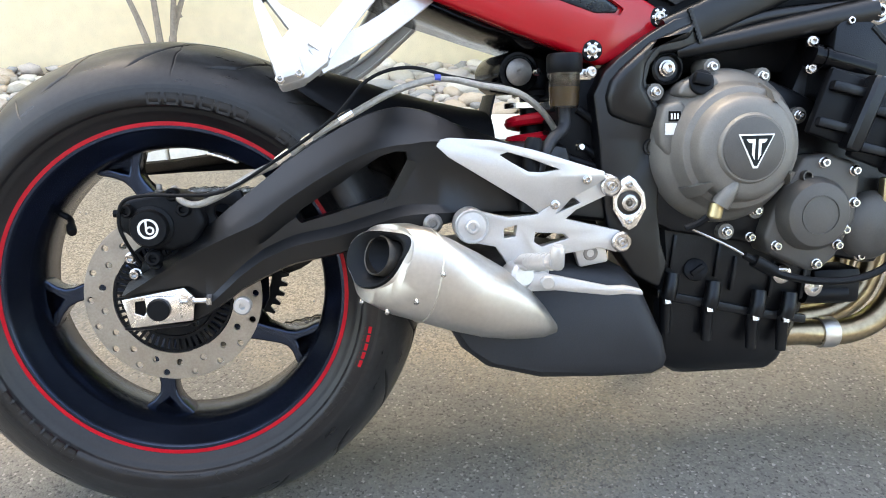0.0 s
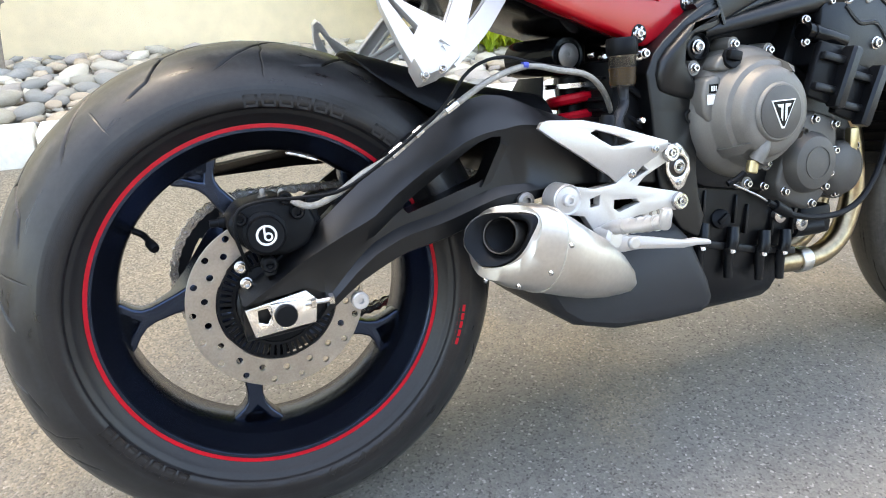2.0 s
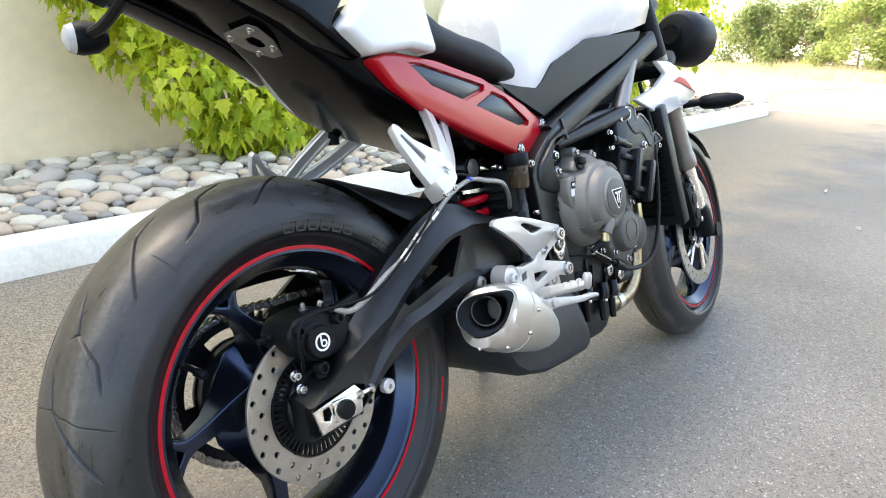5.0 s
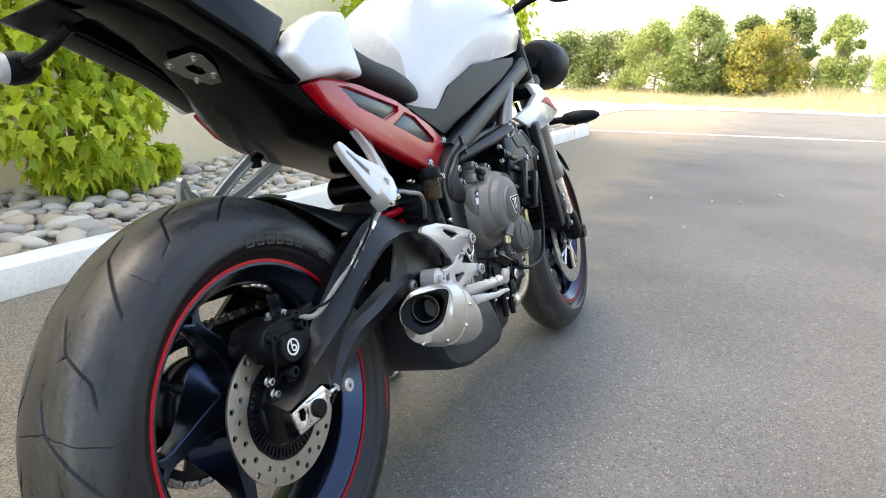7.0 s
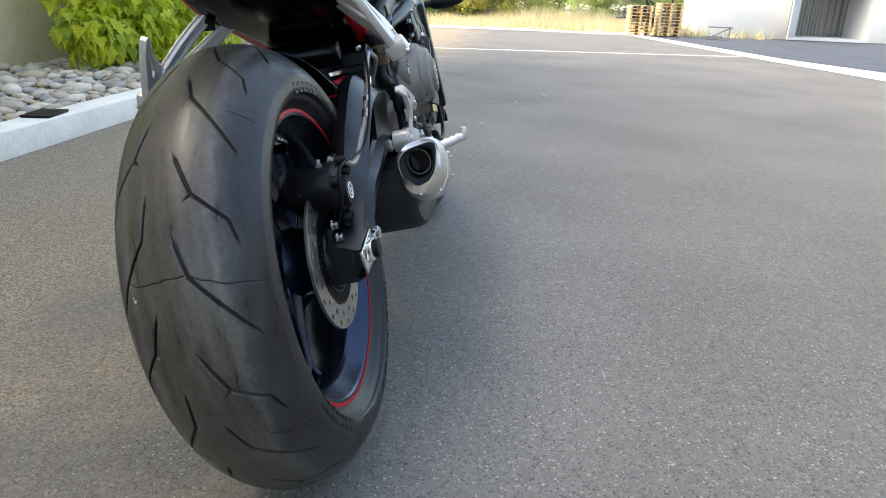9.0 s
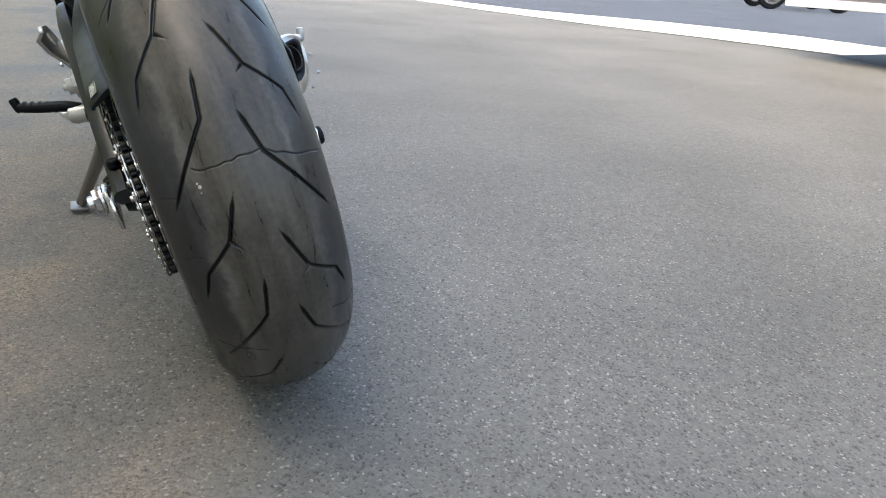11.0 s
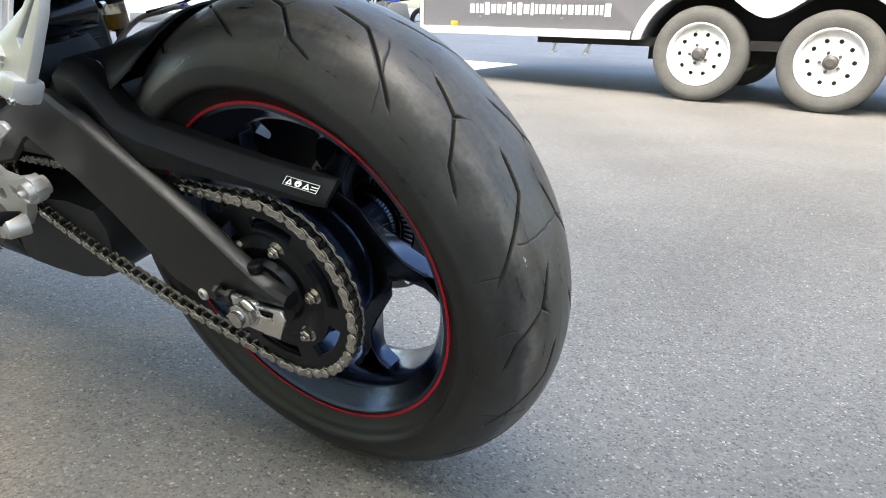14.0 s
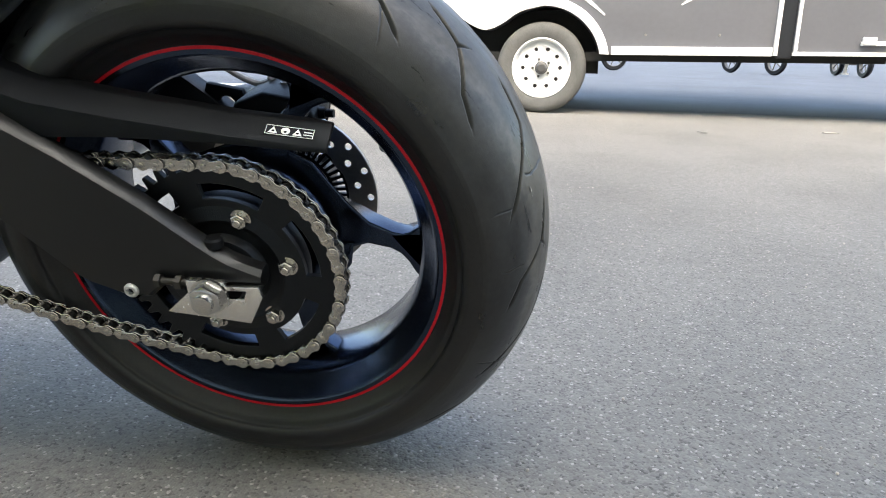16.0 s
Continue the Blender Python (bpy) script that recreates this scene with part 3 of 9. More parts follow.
STONES = []
for s in range(10):
    bm = stone_mesh(s, 2)
    me = bpy.data.meshes.new("cobble")
    bm.to_mesh(me)
    bm.free()
    me.materials.append(M_COBBLE)
    me.shade_smooth()
    STONES.append(me)
rnd = random.Random(5)
spots = []
grid = {}
for k in range(26000):
    x, y = rnd.uniform(-2.6, 8.8), rnd.uniform(KERB_Y + KERB_W + 0.03, WALL_Y - 0.03)
    r = rnd.choice((0.032, 0.038, 0.045, 0.052, 0.06, 0.07))
    if y > 2.75 and rnd.random() < 0.35:
        continue
    gx, gy = int(x / 0.15), int(y / 0.15)
    if any((x - a) ** 2 + (y - b) ** 2 < (0.86 * (r + c)) ** 2 for i in (-1, 0, 1) for j in (-1, 0, 1) for a, b, c in grid.get((gx + i, gy + j), ())):
        continue
    grid.setdefault((gx, gy), []).append((x, y, r))
    spots.append((x, y, r))
near = sorted(spots, key=lambda s: (s[0] - 0.6) ** 2 + 1.5 * (s[1] - 1.9) ** 2)
rest = bmesh.new()
stone_small = []
for s in range(6):
    b = stone_mesh(20 + s, 1)
    me = bpy.data.meshes.new("tmp")
    b.to_mesh(me)
    b.free()
    stone_small.append(me)
for i, (x, y, r) in enumerate(near):
    m = pose(x, y, 0.085 + r * 0.30 + rnd.uniform(0, 0.014), rnd.uniform(-14, 14), rnd.uniform(-14, 14), rnd.uniform(0, 360)) @ Matrix.Diagonal((r, r * rnd.uniform(0.8, 1.0), r, 1))
    if i < 300:
        ob = new("cobble", STONES[i % 10])
        ob.parent = bed
        ob.matrix_local = m
    else:
        n0 = len(rest.verts)
        rest.from_mesh(stone_small[i % 6])
        rest.verts.ensure_lookup_table()
        for v in rest.verts[n0:]:
            v.co = m @ v.co
tiny = []
for s in range(4):
    b = bmesh.new()
    bmesh.ops.create_icosphere(b, subdivisions=1, radius=1.0)
    for v in b.verts:
        v.co *= 1 + 0.35 * noise.noise(v.co * 1.3 + Vector((s * 5.0, 2, 1)))
    me = bpy.data.meshes.new("tmp")
    b.to_mesh(me)
    b.free()
    tiny.append(me)
for k in range(5200):
    x, y, r = rnd.uniform(-2.4, 5.5), rnd.uniform(KERB_Y + KERB_W + 0.01, WALL_Y - 0.02), rnd.choice((0.006, 0.009, 0.012, 0.017, 0.022))
    m = pose(x, y, 0.083 + r * 0.4, rnd.uniform(-40, 40), rnd.uniform(-40, 40), rnd.uniform(0, 360)) @ Matrix.Diagonal((r * 1.3, r, r * 0.6, 1))
    n0 = len(rest.verts)
    rest.from_mesh(tiny[k % 4])
    rest.verts.ensure_lookup_table()
    for v in rest.verts[n0:]:
        v.co = m @ v.co
cobs = part("cobbles", rest, M_COBBLE, bed, "grey and tan river stones", 80)
cobs["kind"] = "stuff"


# shrubs with lobed leaves


def leaf_shape(s):
    """A lobed leaf, folded along its midrib: points (across, along, up)."""
    half = [(0.0, 0.0), (0.14, 0.06), (0.42, 0.14), (0.30, 0.27), (0.50, 0.46), (0.27, 0.50), (0.24, 0.66), (0.10, 0.76), (0.0, 1.08)]
    return [(a * s, b * s, (0.42 * a - 0.16 * b * b) * s) for a, b in half]


def foliage(centres, count, size, seed, spread=0.16):
    """Leaves in clumps round the given (x, y, z, radius) centres."""
    rnd = random.Random(seed)
    co, faces = [], []
    for k in range(count):
        cx, cy, cz, cr = rnd.choice(centres)
        d = Vector((rnd.gauss(0, 1), rnd.gauss(0, 1), rnd.gauss(0, 0.8))).normalized()
        p = Vector((cx, cy, cz)) + d * cr * rnd.uniform(0.45, 1.0) ** 0.7
        if p.y > WALL_Y - 0.04 and abs(p.y) < 4:
            p.y = WALL_Y - 0.04 - rnd.uniform(0, 0.1)
        out = (d * 0.55 + Vector((rnd.uniform(-0.45, 0.45), rnd.uniform(-0.45, 0.45), rnd.uniform(-1.5, -0.25)))).normalized()
        side = out.cross(Vector((rnd.uniform(-0.3, 0.3), rnd.uniform(-0.3, 0.3), 1))).normalized()
        up = side.cross(out)
        s = size * rnd.uniform(0.6, 1.25)
        half = leaf_shape(s)
        n0 = len(co)
        for a, b, c in half:
            co.append(p + side * a + out * b + up * c)
        for a, b, c in half[1:-1]:
            co.append(p - side * a + out * b + up * c)
        h = len(half)
        faces.append([n0 + i for i in range(h)])
        faces.append([n0] + [n0 + h + i for i in range(h - 2)][::1] + [n0 + h - 1])
    me = bpy.data.meshes.new("foliage")
    me.from_pydata([tuple(c) for c in co], [], faces)
    return me


def shrub(x, y, clumps, count, size, seed, label, stems, material=M_LEAF, name="shrub"):
    rnd = random.Random(seed)
    top = empty(name, Matrix.Translation((x, y, 0.085)))
    tagged(top, label, "shrub")
    for sx, sy, tx, ty, tz in stems:
        bm = bmesh.new()
        tube(bm, [(sx, sy, -0.05), ((sx * 2 + tx) / 3, (sy * 2 + ty) / 3 + rnd.uniform(-0.04, 0.04), tz * 0.4), (tx, ty, tz)], (0.022, 0.007), 7, 4)
        for k in range(3):
            f = rnd.uniform(0.4, 0.9)
            a = Vector((sx + (tx - sx) * f, sy + (ty - sy) * f, tz * f))
            tube(bm, [a, a + Vector((rnd.uniform(-0.25, 0.25), rnd.uniform(-0.2, 0.15), rnd.uniform(0.1, 0.35)))], (0.008, 0.003), 6, 2)
        part("stem", bm, M_BARK, top)
    me = foliage([(a, b, c, r) for a, b, c, r in clumps], count, size, seed)
    # the wall's plane is in world metres
    me.materials.append(material)
    ob = new("foliage", me)
    ob.parent = top
    return top


shrub(1.55, 2.70, [(-0.40, 0.1, 0.75, 0.24), (-0.15, 0.05, 0.85, 0.30), (0.15, 0.0, 0.9, 0.32), (-0.15, -0.05, 0.5, 0.26), (0.15, -0.1, 0.42, 0.28), (0.40, 0.0, 0.55, 0.26), (0.30, -0.1, 0.22, 0.20), (0.05, -0.05, 0.20, 0.16), (0.1, 0.1, 1.15, 0.35), (-0.35, 0.1, 1.05, 0.3), (0.45, 0.0, 0.85, 0.24), (0.0, -0.2, 1.25, 0.36), (0.5, -0.1, 1.15, 0.3), (-0.62, 0.05, 0.95, 0.14), (0.66, -0.05, 0.20, 0.08), (0.75, -0.05, 0.72, 0.10)], 3400, 0.085, 3, "bright green lobed-leaf shrub against the stucco wall", [(0.2, 0.05, -0.1, 0.05, 0.9), (0.25, 0.0, 0.45, 0.0, 0.9), (0.22, 0.1, 0.2, 0.1, 1.2)])
shrub(5.3, 2.6, [(-1.35, 0.0, 0.30, 0.24), (-0.8, -0.1, 0.26, 0.26), (-0.2, -0.1, 0.24, 0.26), (0.5, -0.1, 0.26, 0.28), (-1.2, 0.1, 0.75, 0.4), (-0.7, 0.1, 0.9, 0.45), (-0.2, 0.0, 0.6, 0.45), (-0.9, 0.0, 0.4, 0.38), (-0.4, 0.1, 1.3, 0.5), (0.3, 0.1, 1.0, 0.5), (0.4, 0.0, 0.5, 0.4), (1.0, 0.0, 0.8, 0.5), (1.6, 0.0, 0.7, 0.5), (2.2, 0.0, 0.9, 0.5), (1.4, 0.1, 1.4, 0.5), (2.3, 0.1, 1.5, 0.4)], 4200, 0.095, 4, "large bright green shrub beside the building's far end", [(-0.5, 0.1, -0.7, 0.1, 1.1), (-0.4, 0.1, 0.2, 0.1, 1.2), (1.2, 0.1, 1.0, 0.1, 1.1), (1.3, 0.1, 2.1, 0.1, 1.3)])
shrub(-0.80, 2.85, [(-0.2, 0.0, 0.62, 0.12), (0.05, 0.0, 0.75, 0.16), (0.2, 0.0, 0.68, 0.14), (0.0, 0.0, 1.0, 0.2)], 70, 0.05, 6, "bare young shrub with a few yellow autumn leaves", [(0.0, 0.0, -0.25, 0.0, 0.8), (0.02, 0.0, 0.0, 0.05, 0.95), (0.05, 0.0, 0.18, 0.0, 0.8), (0.0, 0.02, 0.3, 0.1, 0.75)], M_LEAF_AUTUMN)

# ---------------------------------------------------------------- enclosed trailer
# Its own axes: x and y from the middle of the wheels; it stands a degree nose-down.
TR_Y, TR_Z0, TR_Z1, TR_TILT = -5.10, 0.46, 2.4, 0.018
trailer = empty("cargo_trailer", pose(0.25, TR_Y - 1.0, 0, 0, math.degrees(TR_TILT), 0))
tagged(trailer, "grey enclosed cargo trailer with white trim and tandem wheels", "trailer")
AX1, AX2, AX_Z = 0.455, -0.455, 0.357


def arc(cx, cz, r, a0, a1, n=12):
    return [(cx + r * math.cos(radians(a0 + (a1 - a0) * k / n)), cz + r * math.sin(radians(a0 + (a1 - a0) * k / n))) for k in range(n + 1)]


def side_panel(name, outline, y, thick, material, label=""):
    return part(name, plate(outline, y, y - thick, 0.004), material, trailer, label)


def polar_xz(a, r):
    return r * math.cos(radians(a)), r * math.sin(radians(a))


dip = [(q.x, q.z) for q in smooth_line([(AX1, 0, 0.823), (0.27, 0, 0.776), (0.13, 0, 0.685), (0.0, 0, 0.638), (-0.13, 0, 0.685), (-0.27, 0, 0.776), (AX2, 0, 0.823)], 4)]
arch = arc(AX1, 0.36, 0.463, 12.5, 90)[:-1] + dip + arc(AX2, 0.36, 0.463, 90, 167.5)[1:]
over = arc(AX1, 0.36, 0.532, 10.5, 90) + arc(AX2, 0.36, 0.532, 90, 169.5)
side_panel("body", [(3.0, TR_Z1), (3.0, TR_Z0), *arch, (-2.20, TR_Z0), (-2.20, TR_Z1)], 1.0, 2.0, M_TRAILER, "grey sheet-metal side")
side_panel("fender", over + arch[::-1], 1.03, 0.05, M_TRAILER_WHITE, "white wheel-arch trim")
for x0, x1 in ((3.0, 0.995), (-0.995, -2.19)):
    bm = bmesh.new()
    box(bm, ((x0 + x1) / 2, 1.012, TR_Z0 + 0.028), (abs(x0 - x1), 0.03, 0.064), 0.004)
    part("sill_trim", bm, M_TRAILER_WHITE, trailer, "white lower trim")
for x in (-2.215, 3.0):
    bm = bmesh.new()
    box(bm, (x, 1.004, 1.42), (0.032, 0.03, 1.92), 0.004)
    part("corner_trim", bm, M_TRAILER_WHITE, trailer)
bm = bmesh.new()
box(bm, (-2.285, 0.97, 1.42), (0.108, 0.05, 1.96), 0.01)
part("door_pillar", bm, M_DARK_GREY, trailer, "dark door pillar")
bm = bmesh.new()
box(bm, (-3.47, 0.0, 1.44), (2.26, 2.0, 1.96), 0.01)
part("rear_body", bm, M_TRAILER, trailer)
bm = bmesh.new()
box(bm, (-2.357, 1.005, 1.44), (0.026, 0.03, 1.92), 0.004)
part("rear_trim", bm, M_TRAILER_WHITE, trailer)
bm = bmesh.new()
box(bm, (-3.47, 1.005, 0.475), (2.26, 0.03, 0.03), 0.004)
part("sill_trim", bm, M_TRAILER_WHITE, trailer)
bm = bmesh.new()
box(bm, (-2.90, 1.02, 0.553), (0.18, 0.04, 0.032), 0.006)
box(bm, (-2.86, 1.03, 0.572), (0.09, 0.04, 0.055), 0.006)
part("latch", bm, M_TRAILER_WHITE, trailer, "white door latch")
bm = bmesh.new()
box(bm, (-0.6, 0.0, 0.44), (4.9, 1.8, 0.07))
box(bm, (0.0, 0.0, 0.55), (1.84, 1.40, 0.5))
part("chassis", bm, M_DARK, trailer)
for x in (AX1, AX2):
    for s in (1, -1):
        w = Matrix.Translation((x, s * 0.90, AX_Z + TR_TILT * x))
        bm = bmesh.new()
        ring_lathe(bm, [(0.228, -0.085), (0.250, -0.098), (0.300, -0.106), (0.335, -0.096), (0.350, -0.078), (0.357, -0.05), (0.3575, 0.0), (0.357, 0.05), (0.350, 0.078), (0.335, 0.096), (0.300, 0.106), (0.250, 0.098), (0.228, 0.085)], seg=64)
        bm.transform(w)
        tw = part("wheel", bm, M_RUBBER_OLD, trailer, "dusty grey trailer tyre")
        bm = plate(circle(0, 0, 0.222, 40), 0.035, 0.045, 0.002, [circle(0.150 * math.cos(2 * math.pi * k / 10), 0.150 * math.sin(2 * math.pi * k / 10), 0.017, 8) for k in range(10)])
        ring_lathe(bm, [(0.212, 0.02), (0.212, 0.072), (0.228, 0.098), (0.236, 0.096), (0.232, 0.02)], seg=40)
        if s < 0:
            bm.transform(pose(0, 0, 0, 0, 0, 180))
        bm.transform(w)
        part("rim", bm, M_TRAILER_WHITE, tw, "white steel rim with round holes")
        bm = bmesh.new()
        lathe(bm, [(0.052, 0.045), (0.052, 0.070), (0.042, 0.078), (0.040, 0.105), (0.028, 0.114)], seg=20)
        for k in range(5):
            c = polar_xz(72 * k, 0.070)
            lathe(bm, [(0.012, 0.04), (0.012, 0.068), (0.007, 0.072)], (c[0], 0, c[1]), (0, 1, 0), 6)
        lathe(bm, [(0.20, 0.0), (0.20, 0.01)], seg=24)
        if s < 0:
            bm.transform(pose(0, 0, 0, 0, 0, 180))
        bm.transform(w)
        part("hub_cap", bm, M_COVER_DARK, tw)

# ---------------------------------------------------------------- motorcycle
# Its own axes: x forward and y to its left from the rear axle, z up; it leans on its side stand.
LEAN, AXLE_HEIGHT, AXLE_UP = 13.876, 0.3175, 0.327
M_LEAN = Matrix.Translation((0, 0, AXLE_HEIGHT)) @ pose(0, 0, 0, -LEAN)
moto = empty("motorcycle", M_LEAN @ Matrix.Translation((0, 0, -AXLE_UP)))
moto["axle_up"] = AXLE_UP
tagged(moto, "white and red sport motorcycle leaning on its side stand", "motorcycle")


def polar(th, r, y):
    return Vector((r * math.cos(radians(th)), y, r * math.sin(radians(th))))


# Tread grooves: angle and offset from the crown, one set a pitch of 40 degrees, nine times round.
GROOVES = [
    [(136.4, -0.012), (146.0, -0.033), (151.5, -0.065), (158.0, -0.074)],
    [(146.0, -0.033), (147.9, -0.022)],
    [(113.4, -0.010), (122.1, -0.023), (129.3, -0.052), (137.2, -0.077)],
    [(127.6, 0.019), (136.2, 0.037), (142.5, 0.066), (149.4, 0.076)],
    [(136.2, 0.037), (138.5, 0.026)],
    [(144.7, 0.0165), (153.8, 0.0245), (161.5, 0.054), (168.8, 0.075)],
]
HAIRLINES = [
    [(161.0, 0.050), (162.4, 0.039), (161.6, -0.02), (164.5, -0.056), (165.4, -0.087)],
    [(165.8, 0.087), (165.9, 0.066)],
    [(179.0, 0.086), (179.0, 0.062)],
    [(125.0, -0.056), (125.0, -0.088)],
    [(200.1, -0.044), (206.7, -0.088)],
    [(85.0, -0.02), (86.0, -0.088)],
    [(100.0, 0.05), (103.0, 0.088)],
    [(118.0, 0.02), (126.0, 0.085)],
    [(205.0, 0.03), (204.0, 0.085)],
]


def wander(line, seed, step=2.0, amp=0.0016):
    """A crack: the line broken into short bent steps."""
    rnd = random.Random(seed)
    out = [line[0]]
    for a, b in zip(line, line[1:]):
        n = max(2, int(math.hypot((b[0] - a[0]) * 5.6, (b[1] - a[1]) * 1000) / 7))
        for k in range(1, n + 1):
            t = k / n
            e = 0 if k == n else 1
            out.append((a[0] + (b[0] - a[0]) * t + e * rnd.uniform(-1, 1) * amp * 180, a[1] + (b[1] - a[1]) * t + e * rnd.uniform(-1, 1) * amp))
    return out


def seg_distance(pu, pv, a, b):
    ax, ay, bx, by = *a, *b
    d2 = (bx - ax) ** 2 + (by - ay) ** 2
    t = np.clip(((pu - ax) * (bx - ax) + (pv - ay) * (by - ay)) / max(d2, 1e-12), 0, 1)
    return np.hypot(pu - ax - t * (bx - ax), pv - ay - t * (by - ay)), t


def tyre_mesh(crown, rho, half, bead, n_round, n_across, grooves, hair, pitch=40.0):
    """A tyre turned round y: a round crown with grooves, shoulders and sidewalls."""
    edge = math.asin(min(0.97, half / rho))
    arc = np.linspace(-edge, edge, n_across)
    y = rho * np.sin(arc)
    r = crown - rho + rho * np.cos(arc)
    r_edge = r[0]
    side = [(half + 0.0005, r_edge - 0.004), (half + 0.0015, r_edge - 0.008), (half + 0.0025, r_edge - 0.016), (half + 0.001, r_edge - 0.024), (half - 0.004, bead + 0.014), (half - 0.007, bead + 0.012), (half - 0.0075, bead + 0.009), (half - 0.012, bead + 0.006), (half - 0.017, bead), (half - 0.022, bead - 0.006)]
    ys = np.concatenate([[-a for a, _ in side[::-1]], y, [a for a, _ in side]])
    rs = np.concatenate([[b for _, b in side[::-1]], r, [b for _, b in side]])
    th = np.linspace(0, 360, n_round, endpoint=False)
    depth = np.zeros((n_round, len(ys)))
    k0, k1 = len(side), len(side) + n_across
    arc_v = rho * arc
    u_per = math.radians(1) * crown
    for lines, width, deep, rep in ((grooves, 0.0024, 0.0040, True), (hair, 0.00105, 0.0017, False)):
        for line in lines:
            run = [0.0]
            for a, b in zip(line, line[1:]):
                run.append(run[-1] + math.hypot((b[0] - a[0]) * u_per, b[1] - a[1]))
            for leg, (a, b) in enumerate(zip(line, line[1:])):
                reps = range(round(360 / pitch)) if rep else range(1)
                for q in reps:
                    ta, tb = (a[0] + q * pitch) % 360, (b[0] + q * pitch) % 360
                    if abs(tb - ta) > 180:
                        tb += 360 if tb < ta else -360
                    lo, hi = min(ta, tb) - 3, max(ta, tb) + 3
                    for wrap in (-360, 0, 360):
                        i = np.where((th + wrap >= lo) & (th + wrap <= hi))[0]
                        if len(i) == 0:
                            continue
                        pu = ((th[i] + wrap) * u_per)[:, None]
                        d, t = seg_distance(pu, arc_v[None, :], (ta * u_per, rho * math.asin(max(-0.97, min(0.97, a[1] / rho)))), (tb * u_per, rho * math.asin(max(-0.97, min(0.97, b[1] / rho)))))
                        # grooves run out shallow and narrow at their tips
                        s_at = run[leg] + t * (run[leg + 1] - run[leg])
                        tip = np.clip(np.minimum(s_at if len(line) > 2 else 1.0, run[-1] - s_at) / (0.014 if rep else 0.006), 0.2, 1)
                        g = np.clip((width * tip - d) / (width * 0.85), 0, 1) * deep
                        depth[i, k0:k1] = np.maximum(depth[i, k0:k1], g)
    rr = rs[None, :] - depth
    t = np.radians(th)[:, None]
    co = np.stack([rr * np.cos(t), np.broadcast_to(ys[None, :], rr.shape), rr * np.sin(t)], -1).reshape(-1, 3)
    m = len(ys)
    i = np.arange(n_round)[:, None] * m + np.arange(m - 1)[None, :]
    j = ((np.arange(n_round) + 1) % n_round)[:, None] * m + np.arange(m - 1)[None, :]
    faces = np.stack([i, i + 1, j + 1, j], -1).reshape(-1, 4)
    me = bpy.data.meshes.new("tyre")
    me.from_pydata(co.tolist(), [], faces.tolist())
    # crown and sidewall rubber
    cols = np.tile(np.arange(m - 1), n_round)
    side_face = (cols < k0 - 1) | (cols >= k1)
    me.materials.append(M_RUBBER)
    me.materials.append(M_RUBBER_SIDE)
    me.polygons.foreach_set("material_index", side_face.astype(np.int32))
    # cut depth, the mask for the painted groove shade
    groove_shade = me.attributes.new("groove", "FLOAT", "POINT")
    groove_shade.data.foreach_set("value", np.clip(depth / 0.0009, 0, 1).reshape(-1).astype(np.float32))
    me.shade_smooth()
    return me


def tyre(name, parent, me, label, centre):
    ob = new(name, me)
    me.transform(Matrix.Translation(Vector(centre) + Vector((0, 0, AXLE_UP))))
    ob.parent = parent
    ob["label"] = label
    return ob


def spoke_bm(th, half_y, centre):
    """A Y spoke: a wide root with an opening, a slim middle and a forked end."""
    o = [(0.030, -0.027), (0.058, -0.0235), (0.076, -0.0195), (0.098, -0.0145), (0.122, -0.0120), (0.148, -0.0105), (0.160, -0.0125), (0.170, -0.0195), (0.179, -0.030), (0.1895, -0.038)]
    outline = o + [(a, -b) for a, b in o[::-1]]
    holes = [[(0.166, 0.0), (0.1720, 0.0055), (0.1835, 0.0150), (0.1835, -0.0150), (0.1720, -0.0055)]]
    bm = plate(outline, -half_y, half_y, 0.006, holes, seg=4)
    for v in bm.verts:
        k = 1.0 - 0.34 * max(0.0, min(1.0, (v.co.x - 0.06) / 0.09))
        # the root spreads towards the sprocket's side
        root = max(0.0, min(1.0, (0.128 - v.co.x) / 0.050))
        v.co.z *= 1.0 + 2.2 * root ** 1.2 * max(0.0, min(1.0, v.co.y / half_y))
        v.co.y *= k
        # swept: the root lies behind the rim's end
        v.co.z -= 0.23 * max(0.0, 0.183 - max(0.085, v.co.x))
    bm.transform(pose(*centre) @ pose(0, 0, 0, 0, -th, 0))
    return bm


# ---- rear wheel
bm = bmesh.new()
ring_lathe(bm, [(0.2265, -0.0685), (0.2245, -0.0700), (0.2120, -0.0700), (0.2085, -0.0660), (0.2040, -0.0560), (0.1930, -0.046), (0.1870, -0.036), (0.1855, 0.0), (0.1870, 0.036), (0.1930, 0.046), (0.2040, 0.0560), (0.2085, 0.0660), (0.2120, 0.0700), (0.2245, 0.0700), (0.2265, 0.0685), (0.2165, 0.060), (0.2165, -0.060)], seg=120)
rear_wheel = part("rear_wheel", bm, M_RIM, moto, "black five-spoke cast wheel rim with a red pinstripe")
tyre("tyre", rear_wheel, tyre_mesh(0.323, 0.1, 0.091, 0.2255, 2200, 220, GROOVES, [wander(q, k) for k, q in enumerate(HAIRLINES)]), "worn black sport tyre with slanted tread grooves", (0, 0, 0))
for s in (-1, 1):
    bm = bmesh.new()
    inner, outer = (0.2157, 0.2208) if s < 0 else (0.2170, 0.2202)
    ring_lathe(bm, [(inner, s * 0.0695), (inner, s * 0.0707), (outer, s * 0.0707), (outer, s * 0.0695)], seg=120)
    part("pinstripe", bm, M_RED_STRIPE, rear_wheel, "thin red line on the rim's edge")
